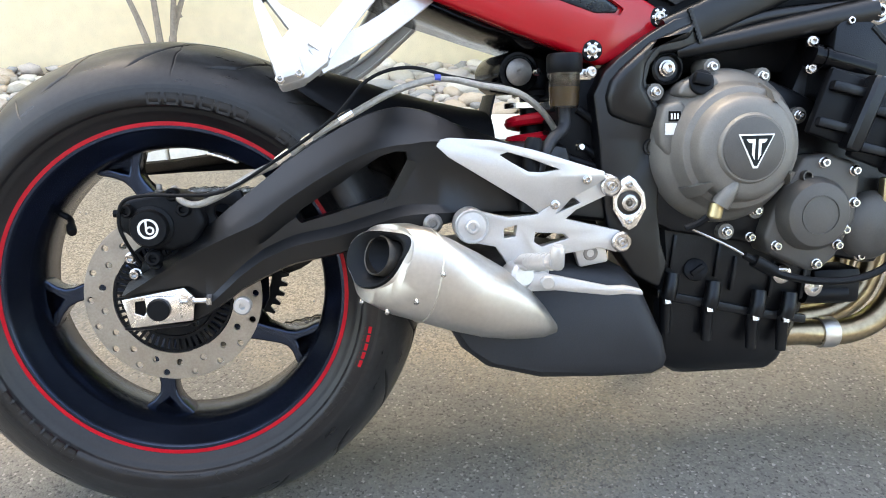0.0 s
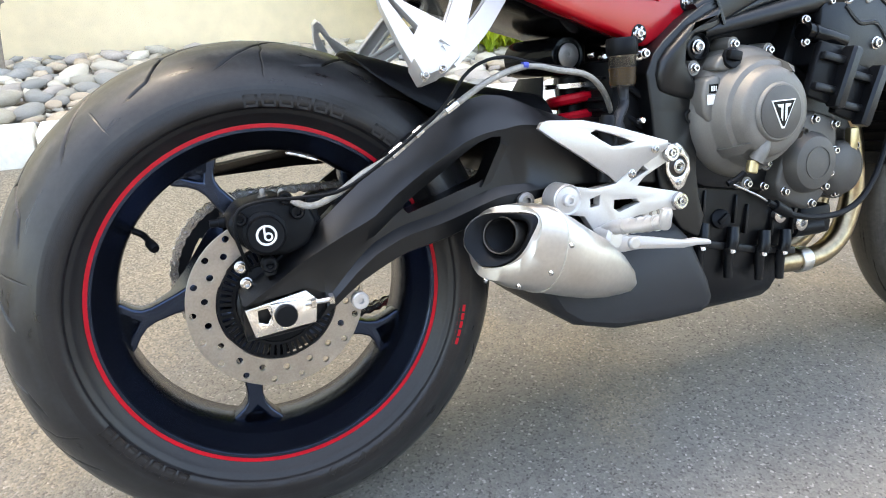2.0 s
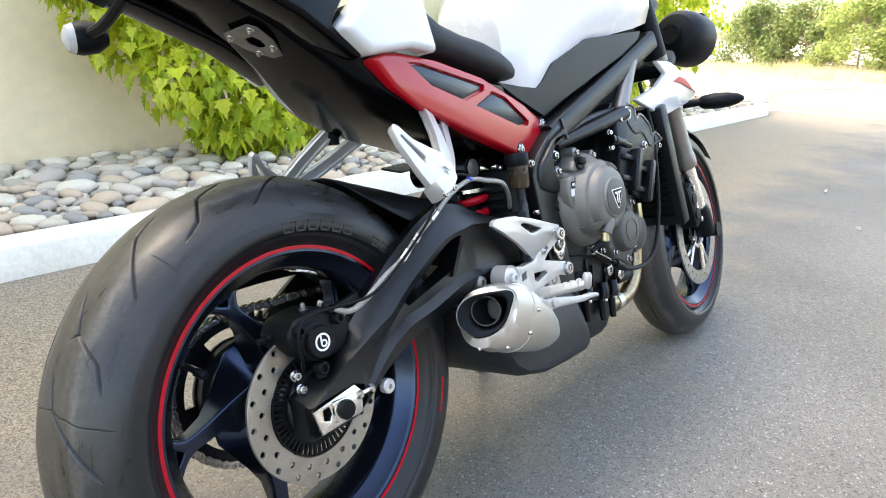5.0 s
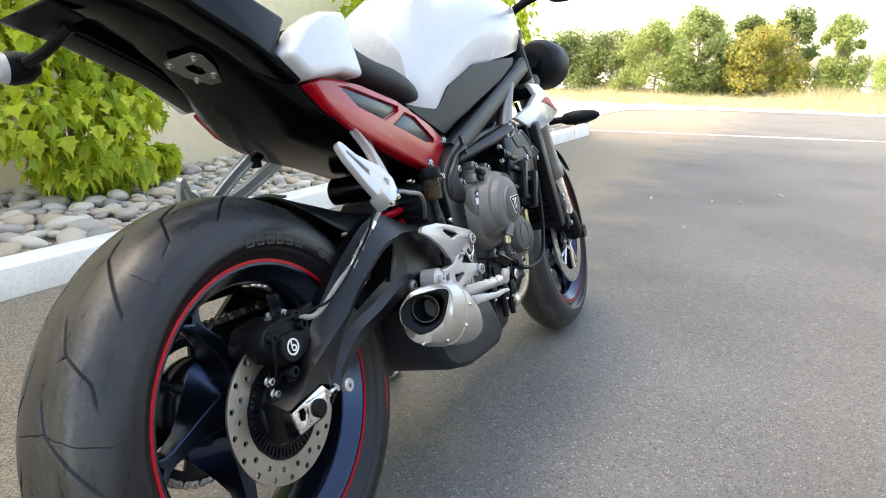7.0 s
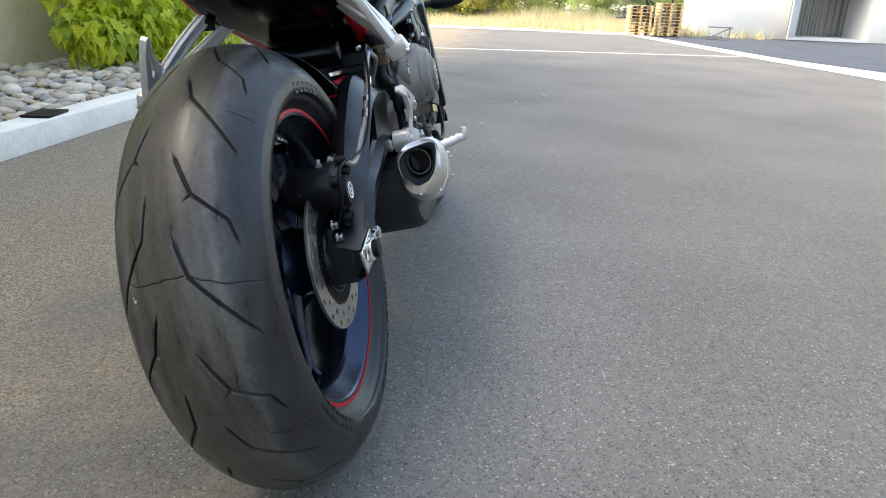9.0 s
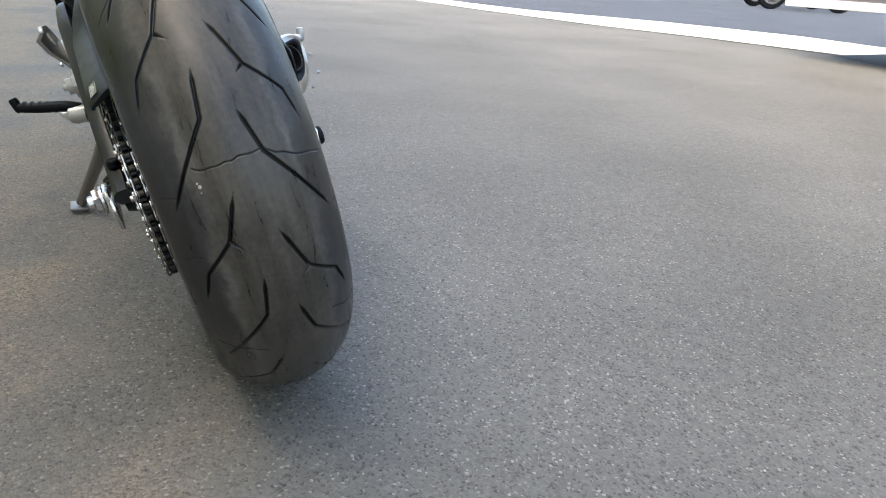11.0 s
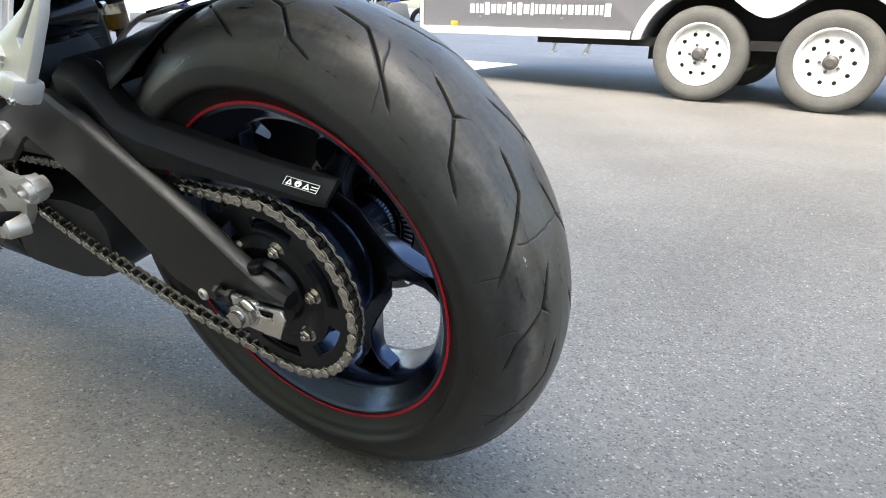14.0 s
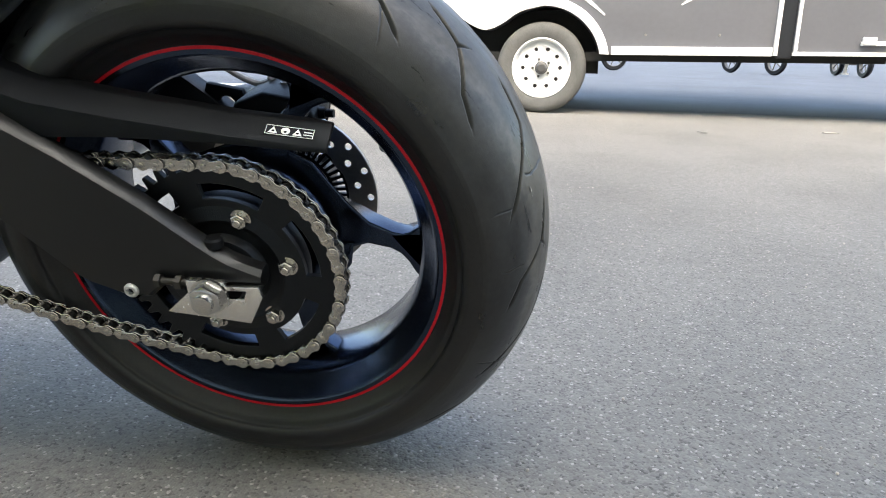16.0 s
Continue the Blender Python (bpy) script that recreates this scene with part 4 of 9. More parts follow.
for k in range(5):
    part("spoke", spoke_bm(-102 + 72 * k, 0.021, (0, -0.002, 0)), M_RIM, rear_wheel)
bm = bmesh.new()
lathe(bm, [(0.022, -0.088), (0.046, -0.088), (0.050, -0.082), (0.050, -0.06), (0.046, -0.045), (0.050, -0.030), (0.056, -0.012), (0.066, 0.003), (0.079, 0.016), (0.088, 0.028), (0.090, 0.034), (0.088, 0.041), (0.085, 0.050), (0.085, 0.058), (0.085, 0.072), (0.06, 0.075), (0.03, 0.075)], seg=64)
part("hub", bm, M_RIM, rear_wheel)
bm = bmesh.new()
for th, y, r in ((165.0, 0.046, 0.0019), (165.6, 0.043, 0.0013), (164.3, 0.0475, 0.0011), (166.1, 0.0465, 0.0009)):
    got = bmesh.ops.create_icosphere(bm, subdivisions=1, radius=r)
    m = Matrix.Translation(polar(th, 0.3125, y)) @ pose(0, 0, 0, 0, -th, 0) @ Matrix.Diagonal((0.2, 1.0, 1.2, 1))
    bmesh.ops.transform(bm, matrix=m, verts=got["verts"])
part("dirt_speck", bm, M_PEBBLE, rear_wheel, "pale dried dirt on the tread")
bm = bmesh.new()
v0 = polar(146, 0.186, -0.017)
tube(bm, [v0, polar(146, 0.172, -0.019), polar(147.5, 0.160, -0.036)], 0.0042, 10)
lathe(bm, [(0.0062, 0), (0.0064, 0.012), (0.005, 0.015)], polar(147.2, 0.163, -0.033), polar(148.5, 0.152, -0.048) - polar(147.2, 0.163, -0.033), 12)
part("valve", bm, M_BLACK, rear_wheel, "black rubber tyre valve with cap")
bm = bmesh.new()
for d in (0, 4.2, 8.4):
    m = pose(0, 0, 0, 0, -(66 + d), 0)
    box(bm, m @ Vector((0.184, -0.024, 0)), (0.004, 0.018, 0.0125), 0.0008, m)
part("balance_weight", bm, M_ALU, rear_wheel, "stick-on balance weights")


def raised_text(body, th0, th1, r, y, size, depth, material, parent, label, flip=False, name="lettering"):
    """Characters raised on a sidewall, laid along its arc from th0 to th1."""
    cu = bpy.data.curves.new("t", "FONT")
    cu.body, cu.size, cu.extrude, cu.align_x, cu.align_y = body, size, depth, "CENTER", "CENTER"
    cu.resolution_u = 2
    ob = new("t", cu)
    me = bpy.data.meshes.new_from_object(ob.evaluated_get(bpy.context.evaluated_depsgraph_get()))
    bpy.data.objects.remove(ob)
    bpy.data.curves.remove(cu)
    bm = bmesh.new()
    bm.from_mesh(me)
    bpy.data.meshes.remove(me)
    w = max(v.co.x for v in bm.verts) - min(v.co.x for v in bm.verts)
    x0 = min(v.co.x for v in bm.verts)
    for v in bm.verts:
        t = (v.co.x - x0) / w
        rad = r + (v.co.y if not flip else -v.co.y)
        # the sidewall leans in towards the bead
        yy = y + (1 if y < 0 else -1) * 0.10 * (r - rad) + (-1 if y < 0 else 1) * v.co.z
        v.co = polar(th0 + (th1 - th0) * t, rad, yy)
    return part(name, bm, material, parent, label)


def raised_blocks(th0, th1, r, y, count, height, depth, material, parent, label, fill=0.72, name="marking", solid=False):
    """Plain raised blocks on a sidewall, where a maker's word stands."""
    bm = bmesh.new()
    s = -1 if y < 0 else 1
    dth = math.copysign(math.degrees(0.0028 / r), th1 - th0)
    for k in range(count):
        a = th0 + (th1 - th0) * (k + 0.5 * (1 - fill)) / count
        b = th0 + (th1 - th0) * (k + 0.5 * (1 + fill)) / count
        lo, hi, e = r - height / 2, r + height / 2, height * 0.2
        for ta, tb, ra, rb in ((a, a + dth, lo, hi), (b - dth, b, lo, hi), (a, b, lo, lo + e), (a, b, hi - e, hi)) if not solid else ((a, b, lo, hi),):
            loft(bm, [[polar(t, ra, y - s * 0.004), polar(t, ra, y + s * depth), polar(t, rb, y + s * depth), polar(t, rb, y - s * 0.004)] for t in np.linspace(ta, tb, 4)])
    return part(name, bm, material, parent, label)


raised_blocks(92.5, 63.5, 0.2480, -0.0925, 6, 0.0150, 0.0010, M_RUBBER_SIDE, rear_wheel, "raised black word blocks on the sidewall", 0.8)
raised_blocks(55.0, 33.0, 0.2490, -0.0925, 5, 0.0150, 0.0010, M_RUBBER_SIDE, rear_wheel, "raised black word blocks on the sidewall", 0.8)
raised_blocks(207.0, 236.0, 0.2480, -0.0925, 7, 0.0160, 0.0010, M_RUBBER_SIDE, rear_wheel, "raised black word blocks on the sidewall", 0.8)
raised_blocks(-11.0, -24.5, 0.2510, -0.0925, 5, 0.0085, 0.0007, M_RED_STRIPE, rear_wheel, "small red word blocks on the sidewall", 0.78, solid=True)
raised_text("180/55 ZR 17 M/C (73W)", -30, -82, 0.2480, -0.0930, 0.0125, 0.0009, M_RUBBER_SIDE, rear_wheel, "raised black tyre size on the sidewall")
raised_text("TUBELESS", 274, 265, 0.2430, -0.0920, 0.0055, 0.0007, M_RUBBER_SIDE, rear_wheel, "raised small print on the sidewall")
raised_text("MADE IN GERMANY", 261, 247, 0.2430, -0.0920, 0.0055, 0.0007, M_RUBBER_SIDE, rear_wheel, "raised small print on the sidewall")

# ---- rear brake disc and sensor ring
N_HOLE = 18
holes = []
for k in range(N_HOLE):
    holes.append(circle(0.1020 * math.cos(2 * math.pi * k / N_HOLE), 0.1020 * math.sin(2 * math.pi * k / N_HOLE), 0.0043, 12))
    a = 2 * math.pi * (k + 0.5) / N_HOLE
    holes.append(circle(0.0875 * math.cos(a), 0.0875 * math.sin(a), 0.0043, 12))
inner = []
for k in range(60):
    a = 2 * math.pi * k / 60
    inner.append((math.cos(a) * (0.0745 - 0.003 * (k % 12 < 2)), math.sin(a) * (0.0745 - 0.003 * (k % 12 < 2))))
bm = plate(circle(0, 0, 0.110, 96), -0.084, -0.079, 0.0004, [inner] + holes, seg=1)
brake_disc = part("rear_brake_disc", bm, M_DISC, moto, "drilled steel brake disc with worn face")
bm = bmesh.new()
for r0, r1 in ((0.0705, 0.0735), (0.052, 0.056)):
    ring_lathe(bm, [(r0, -0.085), (r0, -0.081), (r1, -0.081), (r1, -0.085)], seg=60)
for k in range(52):
    a = 360 * k / 52
    m = pose(0, 0, 0, 0, -a, 0)
    box(bm, m @ Vector((0.0632, -0.083, 0)), (0.0165, 0.004, 0.0038), 0, m)
part("sensor_ring", bm, M_BLACK, brake_disc, "black slotted wheel-speed ring")
bm = bmesh.new()
lathe(bm, [(0.020, -0.110), (0.050, -0.088), (0.052, -0.080), (0.02, -0.078)], seg=36)
for k in range(5):
    t = polar(20 + 72 * k, 0.042, -0.094)
    bolt(bm, t, (0, -1, 0), 0.005, 0.005)
part("disc_carrier", bm, M_ENGINE, brake_disc)

# ---- rear caliper on its bracket
bm = plate([(-0.030, 0.078), (-0.046, 0.094), (-0.050, 0.112), (-0.034, 0.131), (0.010, 0.137), (0.046, 0.124), (0.056, 0.098), (0.042, 0.072), (0.014, 0.064), (-0.012, 0.068)], -0.120, -0.05, 0.007, seg=3)
caliper = part("rear_caliper", bm, M_BLACK, moto, "black floating rear brake caliper")
bm = bmesh.new()
lathe(bm, [(0.0275, -0.112), (0.0262, -0.122), (0.0222, -0.124), (0.0222, -0.132), (0.0205, -0.1345), (0.0, -0.1345)], (-0.008, 0, 0.095), (0, 1, 0), 32)
part("piston_cap", bm, M_BLACK, caliper)
bm = bmesh.new()
ring_lathe(bm, [(0.0096, -0.1344), (0.0096, -0.1352), (0.0122, -0.1352), (0.0122, -0.1344)], (-0.008, 0, 0.095), seg=28)
ring_lathe(bm, [(0.0030, -0.1344), (0.0030, -0.1352), (0.0052, -0.1352), (0.0052, -0.1344)], (-0.006, 0, 0.093), seg=20)
box(bm, (-0.0100, -0.1348, 0.099), (0.0024, 0.0008, 0.011), 0)
part("maker_mark", bm, M_MARK, caliper, "white round maker's mark")
for x, z, r in ((-0.034, 0.116, 0.008), (0.032, 0.116, 0.009), (-0.008, 0.058, 0.010), (0.020, 0.134, 0.008)):
    bm = bmesh.new()
    lathe(bm, [(r, -0.116), (r, -0.126), (r * 0.8, -0.129), (r * 0.5, -0.129), (r * 0.45, -0.124)], (x, 0, z), (0, 1, 0), 16)
    part("slide_pin", bm, M_BLACK, caliper)
bm = bmesh.new()
lathe(bm, [(0.005, 0), (0.005, 0.010), (0.007, 0.010), (0.007, 0.031)], (-0.066, -0.075, 0.108), (1, 0, 0), 12)
part("pin_boot", bm, M_BLACK, caliper)
for p in ((-0.002, -0.095, 0.130), (0.018, -0.11, 0.126)):
    bm = bmesh.new()
    lathe(bm, [(0.006, 0), (0.006, 0.007), (0.0036, 0.008), (0.0036, 0.013), (0.0026, 0.015)], p, (0, -0.1, 1), 10)
    part("bleed_nipple", bm, M_FORK, caliper, "small steel bleed nipple")
bm = plate([(0.0, -0.024), (0.030, 0.015), (0.060, 0.055), (0.105, 0.105), (0.095, 0.135), (0.050, 0.128), (0.040, 0.085), (0.0, 0.055), (-0.030, 0.050), (-0.036, 0.030), (-0.022, -0.010)], -0.098, -0.088, 0.003, [circle(0.072, 0.108, 0.011, 12)])
part("caliper_bracket", bm, M_BLACK, caliper)
for p in ((-0.040, -0.104, 0.056), (-0.036, -0.106, 0.036)):
    bm = bmesh.new()
    bolt(bm, p, (0, -1, 0), 0.0065, 0.008)
    part("bracket_bolt", bm, M_BOLT, caliper, "bright socket bolt")

# ---- swinging arm
TOP_X = [-0.046, 0.013, 0.048, 0.083, 0.118, 0.152, 0.187, 0.221, 0.246, 0.269, 0.292, 0.316, 0.340, 0.357, 0.405, 0.470, 0.560]
TOP_Z = [0.026, 0.060, 0.088, 0.116, 0.142, 0.168, 0.190, 0.209, 0.221, 0.229, 0.2325, 0.230, 0.222, 0.213, 0.195, 0.172, 0.150]
LOW_X = [-0.046, -0.02, 0.025, 0.053, 0.096, 0.128, 0.159, 0.214, 0.284, 0.354, 0.411, 0.47, 0.56]
LOW_Z = [-0.031, -0.031, -0.028, -0.015, 0.015, 0.031, 0.044, 0.054, 0.074, 0.088, 0.096, 0.092, 0.080]
bm = bmesh.new()
rings = []
for x in np.linspace(-0.046, 0.56, 44):
    zt, zb = float(np.interp(x, TOP_X, TOP_Z)), float(np.interp(x, LOW_X, LOW_Z))
    h = zt - zb
    f = max(0.0, min(1.0, (x - 0.02) / 0.10)) * max(0.0, min(1.0, (0.40 - x) / 0.10))
    slope = 0.034 * f + 0.012
    hollow = 0.014 * f
    yo = -0.136 + 0.014 * max(0.0, (x - 0.30) / 0.26)
    rings.append([Vector(p) for p in (
        (x, -0.086, zt - 0.004), (x, -0.092, zt), (x, -0.108, zt - 0.001), (x, yo - 0.002, zt - slope), (x, yo + 0.000, zt - slope - 0.006),
        (x, yo + hollow, zt - slope - 0.018 * f - 0.010), (x, yo + hollow, zb + 0.024 * f + 0.012), (x, yo + 0.001, zb + 0.018 * f + 0.006), (x, yo + 0.004, zb + 0.003), (x, yo + 0.012, zb), (x, -0.090, zb), (x, -0.086, zb + 0.004))])
loft(bm, rings)
window = plate([(0.170, 0.094), (0.163, 0.103), (0.175, 0.114), (0.222, 0.143), (0.268, 0.173), (0.300, 0.178), (0.297, 0.157), (0.284, 0.128), (0.246, 0.115)], -0.16, -0.07, 0.0, round_n=2)
bm = cut(bm, window)
pocket = plate([(-0.060, 0.014), (0.030, 0.025), (0.052, 0.014), (0.052, -0.004), (0.038, -0.021), (-0.060, -0.026)], -0.16, -0.122, 0.0)
bm = cut(bm, pocket)
swing_arm = part("swing_arm", bm, M_ARM, moto, "satin black cast gull-shaped swinging arm", 32)
bm = bmesh.new()
rings = []
for x in np.linspace(0.275, 0.315, 6):
    t = (x - 0.275) / 0.04
    rings.append([Vector((x - 0.004, -0.128, 0.115 + 0.07 * t)), Vector((x + 0.012, -0.124, 0.120 + 0.066 * t)), Vector((x + 0.012, -0.095, 0.120 + 0.066 * t)), Vector((x - 0.004, -0.095, 0.115 + 0.07 * t))])
loft(bm, rings)
part("web", bm, M_ARM, swing_arm)
L_TOP_X, L_TOP_Z = [-0.048, -0.02, 0.003, 0.063, 0.136, 0.192, 0.250, 0.305, 0.36, 0.47, 0.56], [0.021, 0.030, 0.043, 0.089, 0.136, 0.168, 0.203, 0.226, 0.215, 0.172, 0.150]
L_LOW_X, L_LOW_Z = [-0.048, 0.053, 0.075, 0.107, 0.148, 0.194, 0.240, 0.30, 0.392, 0.47, 0.56], [0.002, 0.000, -0.022, -0.022, -0.008, 0.035, 0.076, 0.110, 0.150, 0.10, 0.08]
bm = bmesh.new()
rings = []
for x in np.linspace(-0.048, 0.56, 40):
    zt, zb = float(np.interp(x, L_TOP_X, L_TOP_Z)), float(np.interp(x, L_LOW_X, L_LOW_Z))
    zb = min(zb, zt - 0.018)
    yo = 0.140 - 0.02 * max(0.0, (x - 0.25) / 0.3)
    rings.append([Vector(p) for p in ((x, 0.122, zt), (x, yo - 0.006, zt - 0.001), (x, yo, zt - 0.006), (x, yo + 0.001, (zt + zb) / 2), (x, yo, zb + 0.006), (x, yo - 0.006, zb), (x, 0.122, zb), (x, 0.119, zb + 0.004), (x, 0.119, zt - 0.004))])
loft(bm, rings)
part("left_arm", bm, M_ARM, swing_arm, "satin black straight left arm of the swinging arm", 32)
bm = bmesh.new()
box(bm, (0.43, 0.0, 0.15), (0.16, 0.25, 0.07), 0.02)
box(bm, (0.355, 0.0, 0.155), (0.05, 0.22, 0.08), 0.015)
part("cross_brace", bm, M_ARM, swing_arm)
for s, y in ((-1, -0.1335), (1, 0.1425)):
    if s < 0:
        o, hs = [(-0.045, 0.011), (0.028, 0.023), (0.040, 0.010), (0.036, -0.018), (-0.037, -0.024)], [[(-0.030, 0.008), (-0.019, 0.009), (-0.016, -0.002), (-0.021, -0.010), (-0.031, -0.006)]]
    else:
        o, hs = [(-0.047, 0.008), (0.020, 0.003), (0.055, -0.030), (-0.034, -0.036), (-0.050, -0.004)], [[(-0.034, 0.002), (-0.012, 0.001), (-0.012, -0.009), (-0.030, -0.008)]]
    bm = plate(o, y, y + s * 0.005, 0.001, hs)
    adj = part("axle_adjuster", bm, M_ALU, moto, "bright machined chain adjuster plate")
    bm = bmesh.new()
    box(bm, (0.004, y + s * 0.008, 0.0), (0.040, 0.008, 0.030), 0.002)
    part("axle_block", bm, M_ALU, adj)
    bm = bmesh.new()
    if s < 0:
        lathe(bm, [(0.0135, 0), (0.0135, 0.006), (0.012, 0.008), (0.0, 0.0085)], (0, y - 0.012, 0), (0, -1, 0), 24)
        part("axle_cap", bm, M_BLACK, adj, "black axle end cap")
    else:
        lathe(bm, [(0.019, 0), (0.019, 0.003), (0.0165, 0.003)], (0, y + 0.012, 0), (0, 1, 0), 24)
        lathe(bm, [(0.0155, 0.003), (0.0165, 0.005), (0.0165, 0.012), (0.014, 0.0135)], (0, y + 0.012, 0), (0, 1, 0), 6)
        lathe(bm, [(0.010, 0.013), (0.010, 0.020), (0.007, 0.021)], (0, y + 0.012, 0), (0, 1, 0), 20)
        part("axle_nut", bm, M_BOLT, adj, "steel axle nut")
    bm = bmesh.new()
    tube(bm, [(0.022, y + s * 0.003, 0.006), (0.058, y + s * 0.003, 0.006)], 0.0035, 10)
    lathe(bm, [(0.0075, 0), (0.0075, 0.006)], (0.032, y + s * 0.003, 0.006), (1, 0, 0), 6)
    lathe(bm, [(0.0075, 0), (0.0075, 0.006)], (0.054, y + s * 0.003, 0.006), (1, 0, 0), 6)
    part("adjuster_bolt", bm, M_BOLT if s < 0 else M_CHAIN_DARK, adj)
    bm = bmesh.new()
    boss_r = 0.011 if s < 0 else 0.008
    lathe(bm, [(boss_r, -0.009), (boss_r, 0.0), (boss_r - 0.0015, 0.002), (0.004, 0.002), (0.0035, -0.003), (0.0, -0.003)], (0.094, s * 0.142 + (0.008 if s < 0 else 0), -0.004 if s < 0 else -0.012), (0, s, 0), 20)
    part("stand_boss", bm, M_SILVER, swing_arm, "round silver paddock-stand boss")
bm = bmesh.new()
lathe(bm, [(0.008, 0), (0.008, 0.012), (0.006, 0.014)], (-0.008, -0.118, 0.045), (0, 0, 1), 14)
part("plug", bm, M_BLACK, swing_arm)
bm = bmesh.new()
lathe(bm, [(0.009, 0), (0.009, 0.008), (0.007, 0.010)], (0.0, 0.128, 0.040), (0, 0, 1), 14)
part("plug", bm, M_BLACK, swing_arm)

# ---- brake hose and sensor wire
bm = bmesh.new()
tube(bm, [(0.018, -0.105, 0.140), (0.030, -0.128, 0.128), (0.050, -0.134, 0.122), (0.078, -0.137, 0.132), (0.113, -0.140, 0.153), (0.153, -0.143, 0.172), (0.194, -0.143, 0.200), (0.235, -0.142, 0.222), (0.290, -0.138, 0.250), (0.344, -0.134, 0.263), (0.391, -0.130, 0.255), (0.439, -0.125, 0.245), (0.474, -0.110, 0.221), (0.50, -0.09, 0.19)], 0.0042, 10, 5)
brake_hose = part("brake_hose", bm, M_HOSE, moto, "grey braided rear brake hose")
bm = bmesh.new()
tube(bm, [(-0.030, -0.108, 0.050), (-0.038, -0.125, 0.080), (-0.042, -0.130, 0.103), (-0.034, -0.132, 0.128), (-0.005, -0.134, 0.135), (0.040, -0.140, 0.134), (0.085, -0.146, 0.138), (0.140, -0.150, 0.168), (0.215, -0.149, 0.219), (0.257, -0.145, 0.262), (0.304, -0.140, 0.276), (0.357, -0.134, 0.265), (0.42, -0.126, 0.254)], 0.0022, 8, 5)
part("sensor_wire", bm, M_BLACK, brake_hose, "thin black wheel sensor wire")
for p, q in (((0.148, -0.144, 0.170), (0.164, -0.144, 0.181)), ((0.222, -0.144, 0.216), (0.238, -0.143, 0.225)), ((0.180, -0.144, 0.191), (0.190, -0.144, 0.198))):
    bm = bmesh.new()
    tube(bm, [p, q], 0.0062, 10)
    part("hose_clip", bm, M_ALU, brake_hose, "small bright hose clip")
bm = bmesh.new()
tube(bm, [(0.336, -0.1355, 0.2645), (0.343, -0.135, 0.264)], 0.0046, 10)
part("clip", bm, M_BLUE, brake_hose, "blue hose clip")

# ---- sprocket and chain
SP_R, CH_Y, PITCH = 0.1186, 0.105, 0.015875
teeth = []
for k in range(47):
    for d, r in ((-0.32, 0.1125), (-0.12, 0.1235), (0.12, 0.1235), (0.32, 0.1125)):
        a = 2 * math.pi * (k + d) / 47
        teeth.append((r * math.cos(a), r * math.sin(a)))
slots = []
for k in range(6):
    a0 = radians(20 + 60 * k)
    w = radians(40)
    slots.append([(0.082 * math.cos(a0 + w * i / 5), 0.082 * math.sin(a0 + w * i / 5)) for i in range(6)] + [(0.098 * math.cos(a0 + w * i / 5), 0.098 * math.sin(a0 + w * i / 5)) for i in range(5, -1, -1)])
bm = plate(teeth, CH_Y - 0.0035, CH_Y + 0.0035, 0.0006, slots + [circle(0, 0, 0.035, 20)], seg=1)
sprocket = part("rear_sprocket", bm, M_ENGINE, moto, "black steel rear sprocket")
bm = bmesh.new()
lathe(bm, [(0.030, 0.078), (0.074, 0.078), (0.080, 0.084), (0.080, 0.0995), (0.074, 0.1085), (0.060, 0.112), (0.052, 0.108), (0.044, 0.108), (0.040, 0.118), (0.028, 0.120), (0.024, 0.132), (0.015, 0.134)], seg=48)
part("carrier", bm, M_ENGINE, sprocket)
for k in range(6):
    bm = bmesh.new()
    nut(bm, polar(50 + 60 * k, 0.0655, 0.1085), (0, 1, 0), 0.0072, 0.009)
    part("sprocket_nut", bm, M_CHAIN, sprocket, "steel sprocket nut")
FS, FS_R = Vector((0.50, 0, 0.062)), 0.041
d = Vector((FS.x, FS.z))
base = math.atan2(d.y, d.x)
off_a = math.acos((SP_R - FS_R) / d.length)
t_up = base + off_a
t_low = base - off_a
n_arc = 200
ctrl = []
for k in range(n_arc + 1):
    t = t_up + (2 * math.pi + t_low - t_up) * k / n_arc
    ctrl.append(Vector((SP_R * math.cos(t), SP_R * math.sin(t))))
p_low = Vector((FS.x + FS_R * math.cos(t_low), FS.z + FS_R * math.sin(t_low)))
p_up = Vector((FS.x + FS_R * math.cos(t_up), FS.z + FS_R * math.sin(t_up)))
last = ctrl[-1].copy()
for k in range(1, 60):
    s = k / 60
    q = last.lerp(p_low, s)
    q.y -= 0.018 * math.sin(math.pi * s)
    ctrl.append(q)
for k in range(41):
    t = t_low + (t_up - t_low) * k / 40
    ctrl.append(Vector((FS.x + FS_R * math.cos(t), FS.z + FS_R * math.sin(t))))
first = ctrl[0].copy()
for k in range(1, 60):
    q = p_up.lerp(first, k / 60)
    ctrl.append(q)
ctrl.append(first)
dist = [0.0]
for a, b in zip(ctrl, ctrl[1:]):
    dist.append(dist[-1] + (b - a).length)
n_link = int(round(dist[-1] / PITCH / 2)) * 2
xs = np.interp(np.linspace(0, dist[-1], n_link, endpoint=False), dist, [p.x for p in ctrl])
zs = np.interp(np.linspace(0, dist[-1], n_link, endpoint=False), dist, [p.y for p in ctrl])
pins = [Vector((x, 0, z)) for x, z in zip(xs, zs)]
bm = bmesh.new()
for p in pins:
    lathe(bm, [(0.0050, -0.0032), (0.0050, 0.0032)], (p.x, CH_Y, p.z), (0, 1, 0), 10)
drive_chain = part("drive_chain", bm, M_CHAIN_DARK, moto, "greasy steel roller chain")


